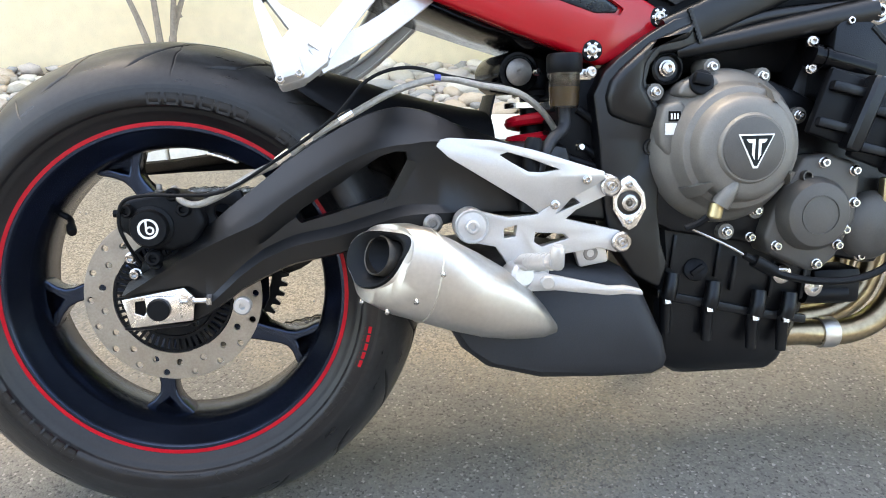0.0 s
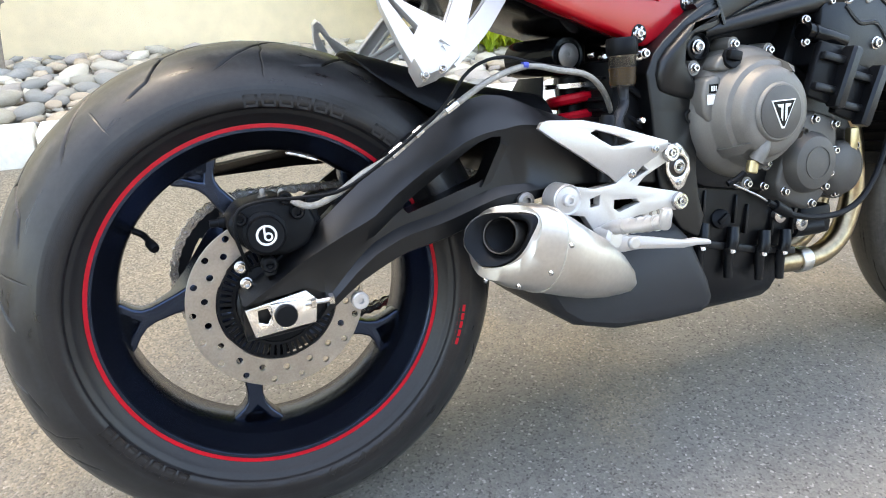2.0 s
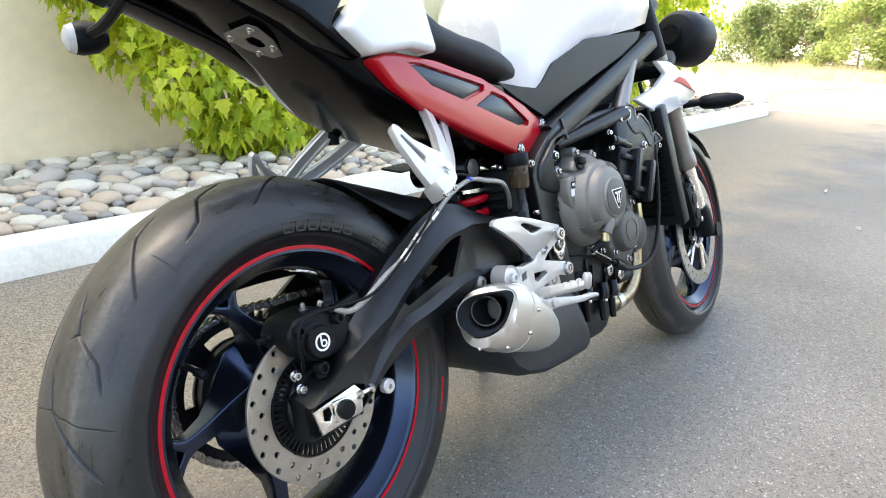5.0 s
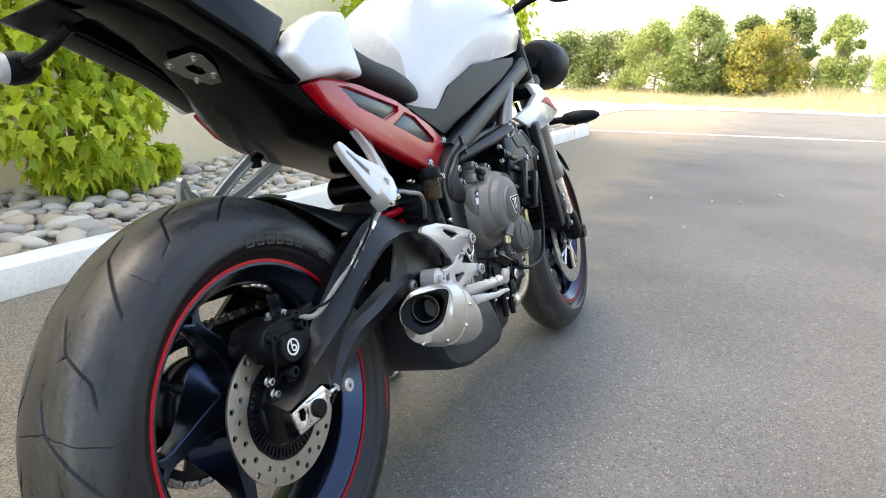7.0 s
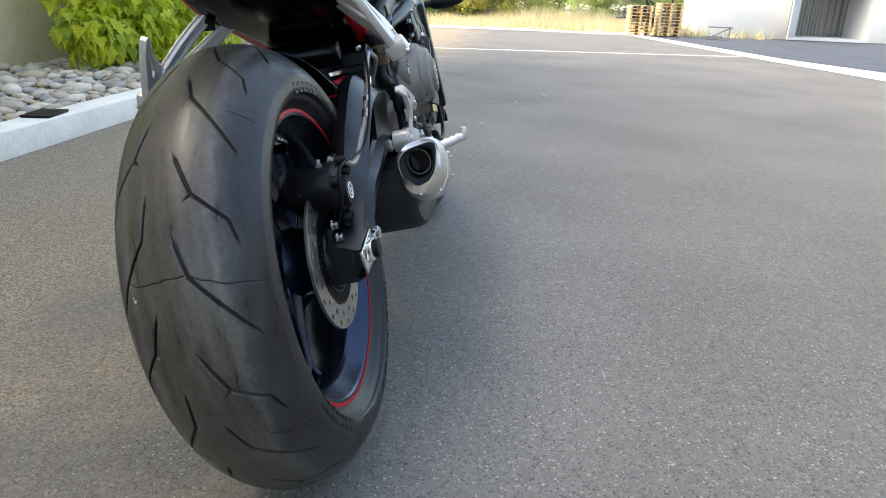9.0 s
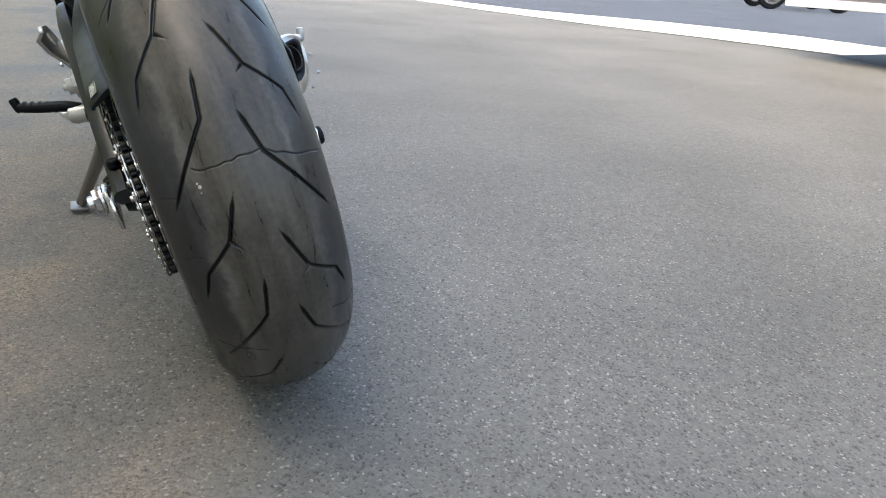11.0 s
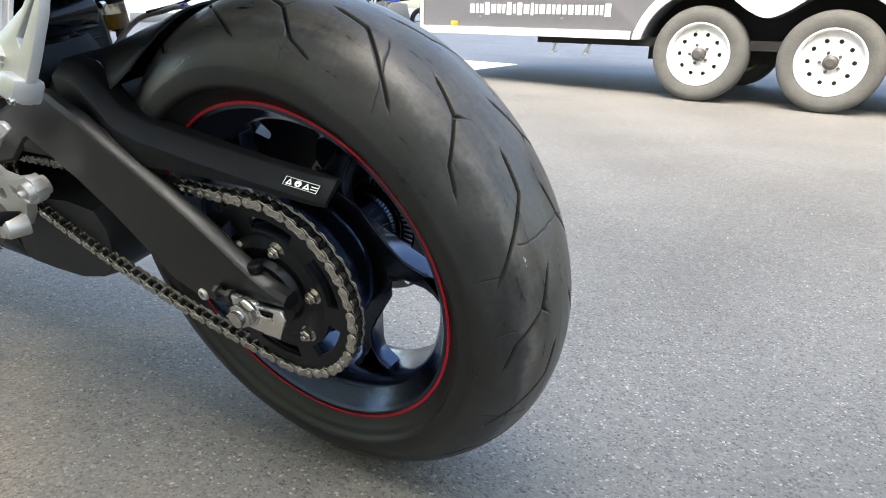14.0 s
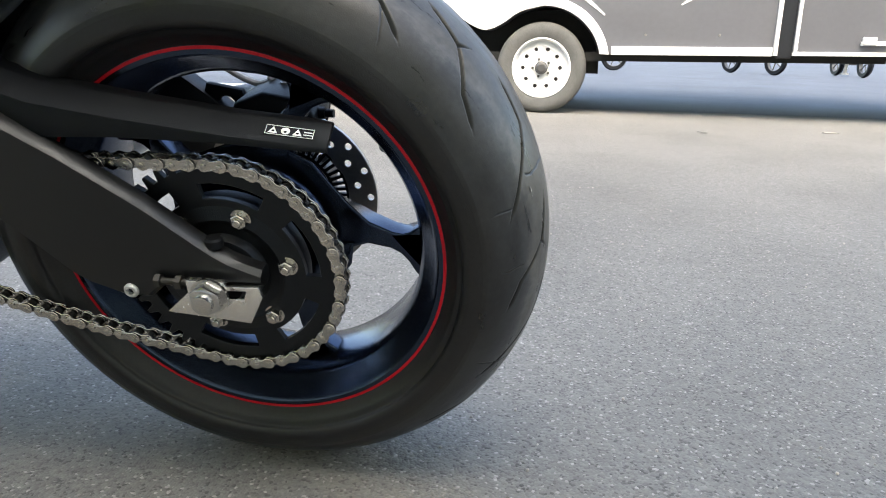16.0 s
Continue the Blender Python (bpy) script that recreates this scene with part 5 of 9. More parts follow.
def link_mesh(outer):
    """Two waisted plates, with pin ends on an outer link."""
    bm = bmesh.new()
    h, w = PITCH / 2, 0.0068
    o = []
    for k in range(7):
        a = math.pi / 2 + math.pi * k / 6
        o.append((-h + w * math.cos(a), w * math.sin(a)))
    o.append((0.0, -w * 0.66))
    for k in range(7):
        a = -math.pi / 2 + math.pi * k / 6
        o.append((h + w * math.cos(a), w * math.sin(a)))
    o.append((0.0, w * 0.66))
    y = 0.0083 if outer else 0.0057
    for s in (-1, 1):
        merge(bm, plate(o, s * y - 0.001, s * y + 0.001, 0.0004, seg=1))
        if outer:
            for x in (-h, h):
                lathe(bm, [(0.0027, s * (y + 0.001)), (0.0027, s * (y + 0.0022)), (0.0018, s * (y + 0.0025))], (x, 0, 0), (0, 1, 0), 8)
    me = bpy.data.meshes.new("link")
    bmesh.ops.recalc_face_normals(bm, faces=bm.faces)
    bm.to_mesh(me)
    bm.free()
    me.materials.append(M_CHAIN)
    me.shade_smooth()
    me.set_sharp_from_angle(angle=radians(35))
    return me


LINKS = (link_mesh(True), link_mesh(False))
for k in range(n_link):
    a, b = pins[k], pins[(k + 1) % n_link]
    c = (a + b) / 2
    ob = new("outer_link" if k % 2 == 0 else "inner_link", LINKS[k % 2])
    ob.parent = drive_chain
    ob.matrix_local = pose(c.x, CH_Y, c.z + AXLE_UP, 0, -math.degrees(math.atan2(b.z - a.z, b.x - a.x)), 0)

# ---- chain guard and mudguard
bm = bmesh.new()
rings = []
for x, zt, h, y0, y1 in ((-0.121, 0.160, 0.010, 0.090, 0.120), (-0.108, 0.162, 0.015, 0.088, 0.1235), (-0.03, 0.168, 0.022, 0.086, 0.124), (0.076, 0.181, 0.033, 0.084, 0.126), (0.159, 0.193, 0.048, 0.082, 0.127), (0.200, 0.204, 0.050, 0.080, 0.124), (0.235, 0.224, 0.052, 0.070, 0.116), (0.28, 0.244, 0.05, 0.06, 0.105), (0.33, 0.246, 0.04, 0.05, 0.10)):
    rings.append([Vector(p) for p in ((x, y0, zt - 0.003), (x, y0 + 0.004, zt), (x, y1 - 0.025, zt), (x, y1 - 0.0215, zt - 0.0012), (x, y1 - 0.0012, zt - 0.0150), (x, y1, zt - 0.0175), (x, y1, zt - max(h, 0.0200)), (x, y1 - 0.003, zt - max(h, 0.0200)), (x, y1 - 0.0045, zt - 0.0175), (x, y0 + 0.003, zt - 0.004))])
loft(bm, rings)
chain_guard = part("chain_guard", bm, M_BLACK, moto, "black plastic chain guard", 30)
bm = bmesh.new()
rings = []
PROFILE = ((0.136, 0.3035, 0.045, 0.008), (0.142, 0.3020, 0.060, 0.015), (0.155, 0.2985, 0.075, 0.027), (0.175, 0.2920, 0.083, 0.037), (0.205, 0.2825, 0.088, 0.048), (0.240, 0.2720, 0.091, 0.058), (0.290, 0.2560, 0.093, 0.066), (0.340, 0.2420, 0.093, 0.070), (0.390, 0.2310, 0.092, 0.070), (0.420, 0.2260, 0.090, 0.070))
for x, z, half, droop in PROFILE:
    up = [Vector((x, v * half, z - droop * abs(v) ** 2.4)) for v in np.linspace(-1, 1, 17)]
    rings.append(up + [p - Vector((0, 0, 0.003)) for p in up[::-1]])
loft(bm, rings)
hugger = part("rear_mudguard", bm, M_BLACK, moto, "matt black rear mudguard hugging the tyre", 50)
# Added black screen hides the spring, standing in for the dark gap.
bm = bmesh.new()
rings = []
for z, x, w in ((0.195, 0.418, 0.070), (0.215, 0.417, 0.070), (0.232, 0.421, 0.062), (0.248, 0.426, 0.050)):
    rings.append([Vector((x, -w * 0.5, z)), Vector((x - 0.006, -w * 0.25, z)), Vector((x - 0.008, 0.02, z)), Vector((x, w, z)), Vector((x + 0.003, w, z)), Vector((x - 0.005, 0.02, z)), Vector((x - 0.003, -w * 0.25, z)), Vector((x + 0.003, -w * 0.5, z))])
loft(bm, rings)
part("splash_shield", bm, M_BLACK, hugger, "", 50)
bm = bmesh.new()
bolt(bm, (0.327, -0.086, 0.196), (0, -1, 0.3), 0.006, 0.005)
part("screw", bm, M_BOLT, hugger, "small steel screw")
m = pose(-0.086, 0.1128, 0.1560, 0, -5, 0) @ pose(0, 0, 0, 55.7, 0, 0) @ Matrix.Diagonal((0.95, 1, 0.80, 1))
bm = bmesh.new()
box(bm, (0, 0, 0), (0.049, 0.0006, 0.0130))
bm.transform(m)
lab = part("warning_label", bm, M_GLOSS_BLACK, chain_guard, "small black warning label with white pictograms")
bm = bmesh.new()
for x0, x1, z0, z1 in ((-0.0235, 0.0235, 0.0056, 0.0061), (-0.0235, 0.0235, -0.0061, -0.0056), (-0.0235, -0.0230, -0.006, 0.006), (0.0230, 0.0235, -0.006, 0.006)):
    box(bm, ((x0 + x1) / 2, 0.0005, (z0 + z1) / 2), (x1 - x0, 0.0005, z1 - z0))
for x in (0.016, 0.004, -0.008):
    merge(bm, plate(circle(0, 0, 0.0044, 14) if x == 0.004 else [(-0.0046, -0.0042), (0.0046, -0.0042), (0.0, 0.0044)], 0.0003, 0.0008, 0, [circle(0, -0.0012, 0.0017, 6)], m=Matrix.Translation((x, 0, 0))))
for z in (-0.002, 0.0015):
    box(bm, (-0.0180, 0.0005, z), (0.0080, 0.0005, 0.0011))
bm.transform(m)
part("pictogram", bm, M_MARK, lab)


# ---- silencer and collector
MUF_X = [0.257, 0.264, 0.287, 0.310, 0.345, 0.379, 0.413, 0.440, 0.460, 0.478]
MUF_T = [0.094, 0.099, 0.099, 0.093, 0.077, 0.059, 0.037, 0.014, -0.010, -0.036]
MUF_B = [0.026, 0.008, -0.007, -0.016, -0.029, -0.040, -0.047, -0.050, -0.051, -0.049]
MUF_Y = [-0.195, -0.195, -0.194, -0.193, -0.190, -0.184, -0.176, -0.169, -0.164, -0.158]
MUF_W = [0.0295, 0.034, 0.0385, 0.043, 0.046, 0.046, 0.042, 0.036, 0.028, 0.012]


def muffler_ring(i, k=1.0, fwd=0.0, n=40):
    x, zt, zb, yc, w = MUF_X[i], MUF_T[i], MUF_B[i], MUF_Y[i], MUF_W[i]
    zc, h = (zt + zb) / 2, (zt - zb) / 2
    slash, tilt = max(0.0, 1.0 - i / 5.0) * 1.10, max(0.0, 1.0 - i / 5.0) * 0.38
    out = []
    for q in range(n):
        a = 2 * math.pi * q / n
        c, s = math.cos(a), math.sin(a)
        e = 0.80
        dy = math.copysign(abs(c) ** e, c) * w * k
        dz = math.copysign(abs(s) ** e, s) * h * k
        # the rounded triangle leans: wider above and outside
        dy *= 1.0 + 0.18 * s
        out.append(Vector((x + fwd - dy * slash + dz * tilt, yc + dy, zc + dz)))
    return out


bm = bmesh.new()
def lip(k, fwd):
    """The shell's wavy cut edge round the opening."""
    c = sum(muffler_ring(0), Vector()) / 40
    return [p + (p - c) * (0.055 * math.sin(3 * 2 * math.pi * q / 40 + 0.6) + 0.022 * math.sin(5 * 2 * math.pi * q / 40 + 2.0)) for q, p in enumerate(muffler_ring(0, k, fwd))]


loft(bm, [lip(0.966, 0.010), lip(0.972, 0.0012), lip(0.985, 0.0015), muffler_ring(0, 0.999, 0.006)] + [muffler_ring(i) for i in range(1, len(MUF_X))], cap=False)
bm.faces.new([bm.verts[-40 + i] for i in range(40)] if bm.verts.ensure_lookup_table() is None else [])
silencer = part("silencer", bm, M_STEEL, moto, "short brushed steel silencer with black end trim", 50)
bm = bmesh.new()
loft(bm, [lip(0.970, 0.010), lip(0.964, 0.004), lip(0.91, -0.001), muffler_ring(0, 0.84, 0.000), muffler_ring(0, 0.72, 0.004), muffler_ring(0, 0.64, 0.010), muffler_ring(0, 0.60, 0.05)], cap=False)
part("end_trim", bm, M_BLACK, silencer, "black rubber-like end trim", 60)
mid = sum(muffler_ring(0), Vector()) / 40
bm = bmesh.new()
ax = Vector((-0.76, -0.56, 0.30)).normalized()
ring_lathe(bm, [(0.0235, -0.05), (0.0235, 0.001), (0.0228, 0.0016), (0.0215, 0.001), (0.0215, -0.05)], mid + Vector((0.004, 0, 0.004)), ax, 40)
lathe(bm, [(0.0205, 0), (0.0205, 0.001)], mid + Vector((0.006, 0, 0.004)) - ax * 0.045, ax, 24)
part("tail_pipe", bm, M_CHAIN_DARK, silencer, "dark round tail pipe", 50)
bm = bmesh.new()
seam = []
for i, (a, b) in enumerate(zip(muffler_ring(3, 1.004), muffler_ring(3, 1.004)[1:])):
    seam.append(a)
seam.append(seam[0])
tube(bm, [(p.x, p.y, p.z) for p in seam[::2]] + [tuple(seam[0])], 0.0012, 6, 2)
part("band", bm, M_STEEL, silencer)
for p in ((0.301, -0.2455, 0.019), (0.269, -0.222, 0.003), (0.331, -0.245, 0.048), (0.240, -0.19, 0.008)):
    bm = bmesh.new()
    lathe(bm, [(0.0030, -0.003), (0.0030, 0.0004), (0.002, 0.0014), (0.0, 0.0014)], p, (0.0, -0.8, -0.55), 12)
    part("rivet", bm, M_BOLT, silencer, "small steel rivet")
bm = bmesh.new()
rings = []
for y, k in ((-0.158, 0.80), (-0.150, 0.93), (-0.135, 1.0), (0.075, 1.0), (0.10, 0.9)):
    o = [(0.335, 0.010), (0.340, -0.030), (0.362, -0.070), (0.394, -0.096), (0.462, -0.115), (0.540, -0.119), (0.614, -0.119), (0.630, -0.110), (0.634, -0.098), (0.627, -0.070), (0.592, 0.004), (0.57, 0.025), (0.42, 0.045), (0.35, 0.04)]
    cx, cz = 0.45, -0.045
    rings.append([Vector((cx + (x - cx) * (0.5 + 0.5 * k), y, cz + (z - cz) * k)) for x, z in o])
loft(bm, rings)
bevel_sharp(bm, 0.008, 3)
collector = part("exhaust_collector", bm, M_DARK_GREY, moto, "dark grey collector box under the engine", 40)
bm = bmesh.new()
tube(bm, [(0.60, -0.03, -0.075), (0.80, -0.05, -0.10), (0.862, -0.06, -0.098), (0.897, -0.062, -0.100), (0.941, -0.064, -0.098), (0.978, -0.066, -0.080), (1.005, -0.066, -0.045), (1.02, -0.066, 0.02), (1.005, -0.066, 0.12), (0.96, -0.066, 0.18)], 0.019, 14)
pipe = part("header_pipe", bm, M_BRONZE, moto, "heat-tinted bronze header pipe")
for y in (0.0, 0.066):
    bm = bmesh.new()
    tube(bm, [(0.86, 0.0, -0.10), (0.941, y, -0.092), (0.978, y, -0.076), (1.005, y, -0.045), (1.02, y, 0.02), (1.005, y, 0.12), (0.96, y, 0.18)], 0.019, 12)
    part("header_pipe", bm, M_BRONZE, moto, "heat-tinted bronze header pipe")
bm = bmesh.new()
lathe(bm, [(0.0215, -0.012), (0.0225, -0.010), (0.0225, 0.010), (0.0215, 0.012)], (0.905, -0.062, -0.100), (1, 0, 0), 20)
part("clamp", bm, M_STEEL, pipe)

# ---- foot controls, right and left
BRK = [(0.358, 0.090), (0.364, 0.104), (0.376, 0.109), (0.390, 0.104), (0.420, 0.097), (0.455, 0.100), (0.475, 0.113), (0.532, 0.143), (0.545, 0.146), (0.556, 0.138), (0.554, 0.127), (0.542, 0.121), (0.503, 0.104), (0.490, 0.093), (0.546, 0.079), (0.558, 0.076), (0.571, 0.066), (0.567, 0.053), (0.553, 0.050), (0.534, 0.056), (0.480, 0.049), (0.472, 0.040), (0.468, 0.020), (0.440, 0.018), (0.418, 0.040), (0.404, 0.062), (0.376, 0.068), (0.362, 0.076)]
HEEL = [(0.333, 0.190), (0.338, 0.197), (0.348, 0.199), (0.398, 0.195), (0.450, 0.182), (0.534, 0.155), (0.535, 0.146), (0.526, 0.140), (0.496, 0.123), (0.478, 0.101), (0.464, 0.101), (0.440, 0.119), (0.394, 0.147), (0.346, 0.177)]
for s in (-1, 1):
    y = s * 0.160
    bm = plate(BRK, y, y - s * 0.016, 0.004, [circle(0.374, 0.089, 0.012, 14), [(0.414, 0.084), (0.430, 0.088), (0.428, 0.074), (0.414, 0.072)], [(0.452, 0.078), (0.488, 0.075), (0.494, 0.069), (0.460, 0.060), (0.451, 0.066)], [(0.478, 0.100), (0.508, 0.112), (0.500, 0.119), (0.486, 0.112)]], seg=3)
    br = part("footrest_bracket", bm, M_SILVER, moto, "silver cast footrest bracket")
    for x, z in ((0.544, 0.132), (0.559, 0.063)):
        bm = bmesh.new()
        lathe(bm, [(0.0125, 0), (0.0125, 0.006), (0.0105, 0.008), (0.0075, 0.008), (0.0075, 0.005)], (x, y, z), (0, s, 0), 20)
        bolt(bm, (x, y + s * 0.003, z), (0, s, 0), 0.0055, 0.006)
        part("bracket_bolt", bm, M_BOLT, br)
    bm = bmesh.new()
    q = 1.0 if s < 0 else 0.66
    lathe(bm, [(a * q, b) for a, b in ((0.021, -0.024), (0.021, 0.006), (0.0195, 0.008), (0.0178, 0.0065), (0.0170, 0.006), (0.0085, 0.007), (0.0085, 0.013), (0.0065, 0.015), (0.004, 0.015), (0.0035, 0.011))], (0.374, y + s * 0.002, 0.089), (0, s, 0), 28)
    part("footrest_boss", bm, M_SILVER, br)
    bm = plate(HEEL, y + s * 0.002, y + s * 0.010, 0.0025, [[(0.406, 0.178), (0.416, 0.181), (0.446, 0.172), (0.479, 0.159), (0.460, 0.156), (0.442, 0.157), (0.420, 0.169)]], seg=2)
    bmesh.ops.bisect_plane(bm, geom=bm.verts[:] + bm.edges[:] + bm.faces[:], plane_co=(0, 0, 0.1505), plane_no=(0, 0, 1))
    for v in bm.verts:
        v.co.z -= 0.005
        v.co.y -= s * 0.30 * max(0.0, 0.1455 - v.co.z)
    for v in bm.verts:
        v.co.y += s * (0.016 * max(0.0, (0.46 - v.co.x) / 0.12) * (1.0 if v.co.z < 0.180 else 0.3))
    heel = part("heel_guard", bm, M_SILVER, br, "silver cast heel guard")
    for x, z in ((0.474, 0.112), (0.513, 0.141)):
        bm = bmesh.new()
        bolt(bm, (x, y + s * 0.009, z), (0, s, 0), 0.005, 0.004)
        part("guard_screw", bm, M_BOLT, heel)
    bm = bmesh.new()
    tube(bm, [(0.432, y + s * 0.004, 0.036), (0.434, y + s * 0.030, 0.048), (0.442, s * 0.235, 0.056), (0.450, s * 0.262, 0.062)], (0.011, 0.0085), 12, 4)
    for k in range(5):
        lathe(bm, [(0.0105, 0), (0.0105, 0.005)], (0.436 + 0.003 * k, s * (0.202 + 0.012 * k), 0.050 + 0.0025 * k), (0.1, s, 0.2), 12)
    lathe(bm, [(0.006, 0), (0.008, 0.004), (0.008, 0.022), (0.006, 0.026)], (0.452, s * 0.262, 0.054), (0.0, s * 0.2, 1), 12)
    part("footrest", bm, M_SILVER if s < 0 else M_BLACK, br, "ribbed footrest peg")
    bm = bmesh.new()
    lathe(bm, [(0.015, -0.014), (0.016, -0.01), (0.016, 0.014), (0.012, 0.018)], (0.428, y + s * 0.012, 0.030), (0.3, s, 0.1), 16)
    lathe(bm, [(0.009, -0.005), (0.009, 0.022), (0.007, 0.024)], (0.460, y + s * 0.010, 0.022), (0, s, 0), 14)
    part("pivot", bm, M_SILVER, br)
    lever = plate([(0.428, 0.020), (0.440, 0.034), (0.470, 0.030), (0.530, 0.018), (0.548, 0.019), (0.566, 0.015), (0.568, 0.008), (0.548, 0.009), (0.530, 0.007), (0.470, 0.012), (0.440, 0.010)], y + s * 0.014, y + s * 0.024, 0.0025)
    for v in lever.verts:
        v.co.y += s * 0.032 * max(0.0, (v.co.x - 0.44) / 0.12)
    part("brake_lever" if s < 0 else "gear_lever", lever, M_SILVER, br, "silver foot lever")
bm = bmesh.new()
lathe(bm, [(0.010, 0), (0.010, 0.022), (0.007, 0.024), (0.007, 0.034)], (0.444, -0.150, 0.103), (0.1, 0, 1), 16)
lathe(bm, [(0.011, 0), (0.011, 0.05), (0.008, 0.055)], (0.448, -0.148, 0.137), (0.1, 0, 1), 16)
part("master_cylinder", bm, M_BLACK, moto, "black rear brake master cylinder")
for p in ((0.330, -0.138, 0.090), (0.524, -0.150, 0.048)):
    bm = bmesh.new()
    lathe(bm, [(0.012, -0.015), (0.012, 0.0), (0.008, 0.003), (0.005, 0.003), (0.004, -0.002)], p, (0, -1, 0), 18)
    part("silencer_mount", bm, M_FORK, moto, "rubber-mounted silencer bolt")
bm = plate([(0.500, 0.062), (0.540, 0.070), (0.548, 0.036), (0.510, 0.030)], -0.140, -0.152, 0.004)
part("hanger_plate", bm, M_SILVER, moto)

# ---- frame, right and left
FRAME = [(0.660, 0.338), (0.632, 0.330), (0.600, 0.312), (0.562, 0.284), (0.545, 0.267), (0.532, 0.241), (0.536, 0.215), (0.540, 0.189), (0.544, 0.136), (0.552, 0.078), (0.571, 0.040), (0.590, 0.012), (0.612, 0.000), (0.624, -0.005), (0.634, 0.025), (0.625, 0.052), (0.619, 0.093), (0.620, 0.148), (0.622, 0.194), (0.616, 0.228), (0.599, 0.255), (0.604, 0.276), (0.616, 0.290), (0.640, 0.293), (0.664, 0.301)]
SHOULDER = [(0.600, 0.302), (0.564, 0.272), (0.551, 0.257), (0.546, 0.238), (0.550, 0.216), (0.578, 0.206), (0.613, 0.197), (0.611, 0.222), (0.592, 0.250), (0.594, 0.276), (0.610, 0.298), (0.650, 0.306), (0.656, 0.326)]
for s in (-1, 1):
    bm = plate(FRAME, s * 0.080, s * 0.129, 0.006, [circle(0.607, 0.176, 0.0065, 12)] if s < 0 else (), seg=3)
    fr = part("frame_plate", bm, M_ARM, moto, "satin black cast frame plate", 40)
    bm = plate(SHOULDER, s * 0.120, s * 0.142, 0.009, seg=3)
    for v in bm.verts:
        # the shoulder slopes away towards the pivot and its rear edge
        v.co.y -= s * (0.20 * max(0.0, 0.235 - v.co.z) + 0.30 * max(0.0, 0.566 - v.co.x))
    part("ridge", bm, M_ARM, fr, "", 50)
    bm = bmesh.new()
    rings = []
    for t in np.linspace(0, 1, 8):
        c = Vector((0.628, s * 0.108, 0.310)).lerp(Vector((1.045, s * 0.146, 0.492)), float(t))
        h, w = 0.0235 - 0.002 * t, 0.019
        n = Vector((-0.4, 0, 0.916))
        ring = []
        for k in range(16):
            a = 2 * math.pi * k / 16
            cc, ss = math.cos(a), math.sin(a)
            ring.append(c + n * math.copysign(abs(ss) ** 0.42, ss) * h + Vector((0, 1, 0)) * math.copysign(abs(cc) ** 0.42, cc) * w)
        rings.append(ring)
    loft(bm, rings)
    part("upper_tube", bm, M_ARM, fr, "", 50)
    bm = bmesh.new()
    tube(bm, [(0.640, s * 0.116, 0.292), (0.76, s * 0.136, 0.314), (0.874, s * 0.148, 0.334)], (0.010, 0.0185), 16)
    tube(bm, [(0.652, s * 0.112, 0.302), (0.74, s * 0.124, 0.330), (0.86, s * 0.132, 0.345)], (0.012, 0.007), 12)
    part("engine_tube", bm, M_ARM, fr)
    bm = bmesh.new()
    tube(bm, [(0.874, s * 0.140, 0.334), (0.93, s * 0.140, 0.42), (0.965, s * 0.140, 0.46)], (0.020, 0.016), 12)
    part("brace_tube", bm, M_FORK, fr)
    bm = bmesh.new()
    for t in np.linspace(-0.5, 0.5, 9):
        lathe(bm, [(0.0038, -0.004), (0.0032, 0.0015), (0.0, 0.002)], Vector((0.658, s * 0.131, 0.321)) + Vector((-0.014, 0, 0.036)) * float(t), (0, s, 0), 8)
    part("weld", bm, M_ARM, fr)
    bm = bmesh.new()
    lathe(bm, [(0.016, -0.006), (0.016, 0.004), (0.013, 0.006), (0.010, 0.004)], (0.874, s * 0.156, 0.333), (0, s, 0), 24)
    bolt(bm, (0.874, s * 0.157, 0.333), (0, s, 0), 0.009, 0.007)
    part("engine_bolt", bm, M_BOLT, fr, "bright engine mounting bolt")
    bm = bmesh.new()
    lathe(bm, [(0.020, -0.01), (0.020, 0.0), (0.017, 0.002), (0.015, -0.004), (0.0, -0.004)], (0.628, s * 0.122, 0.272), (0, s, 0), 24)
    part("boss", bm, M_ARM, fr)
    bm = bmesh.new()
    ring_lathe(bm, [(0.0068, s * 0.124), (0.0068, s * 0.1315), (0.0100, s * 0.1315), (0.0112, s * 0.128)], (0.607, 0, 0.176), (0, 1, 0), 20)
    part("hole_rim", bm, M_ARM, fr)
    bm = bmesh.new()
    bolt(bm, (0.628, s * 0.120, 0.272), (0, s, 0), 0.009, 0.006)
    part("torx_bolt", bm, M_BOLT, fr, "bright star-socket bolt")
    bm = plate([(0.576, 0.143), (0.585, 0.137), (0.598, 0.120), (0.600, 0.100), (0.588, 0.078), (0.578, 0.072), (0.569, 0.079), (0.556, 0.100), (0.555, 0.118), (0.567, 0.138)], s * 0.128, s * 0.139, 0.003, [circle(0.577, 0.108, 0.015, 16)], seg=2)
    cap = part("pivot_plate", bm, M_ALU, moto, "bright machined swinging-arm pivot plate")
    bm = bmesh.new()
    lathe(bm, [(0.0145, 0), (0.0145, 0.010), (0.010, 0.012), (0.0085, 0.006), (0.0045, 0.006), (0.0045, 0.012), (0.0, 0.012)], (0.577, s * 0.128, 0.108), (0, s, 0), 20)
    part("pivot_nut", bm, M_CHAIN_DARK, cap, "black pivot nut")
    bm = bmesh.new()
    lathe(bm, [(0.0105, 0.0115), (0.0105, 0.014), (0.0085, 0.015), (0.0068, 0.015), (0.0065, 0.012)], (0.577, s * 0.128, 0.108), (0, s, 0), 12)
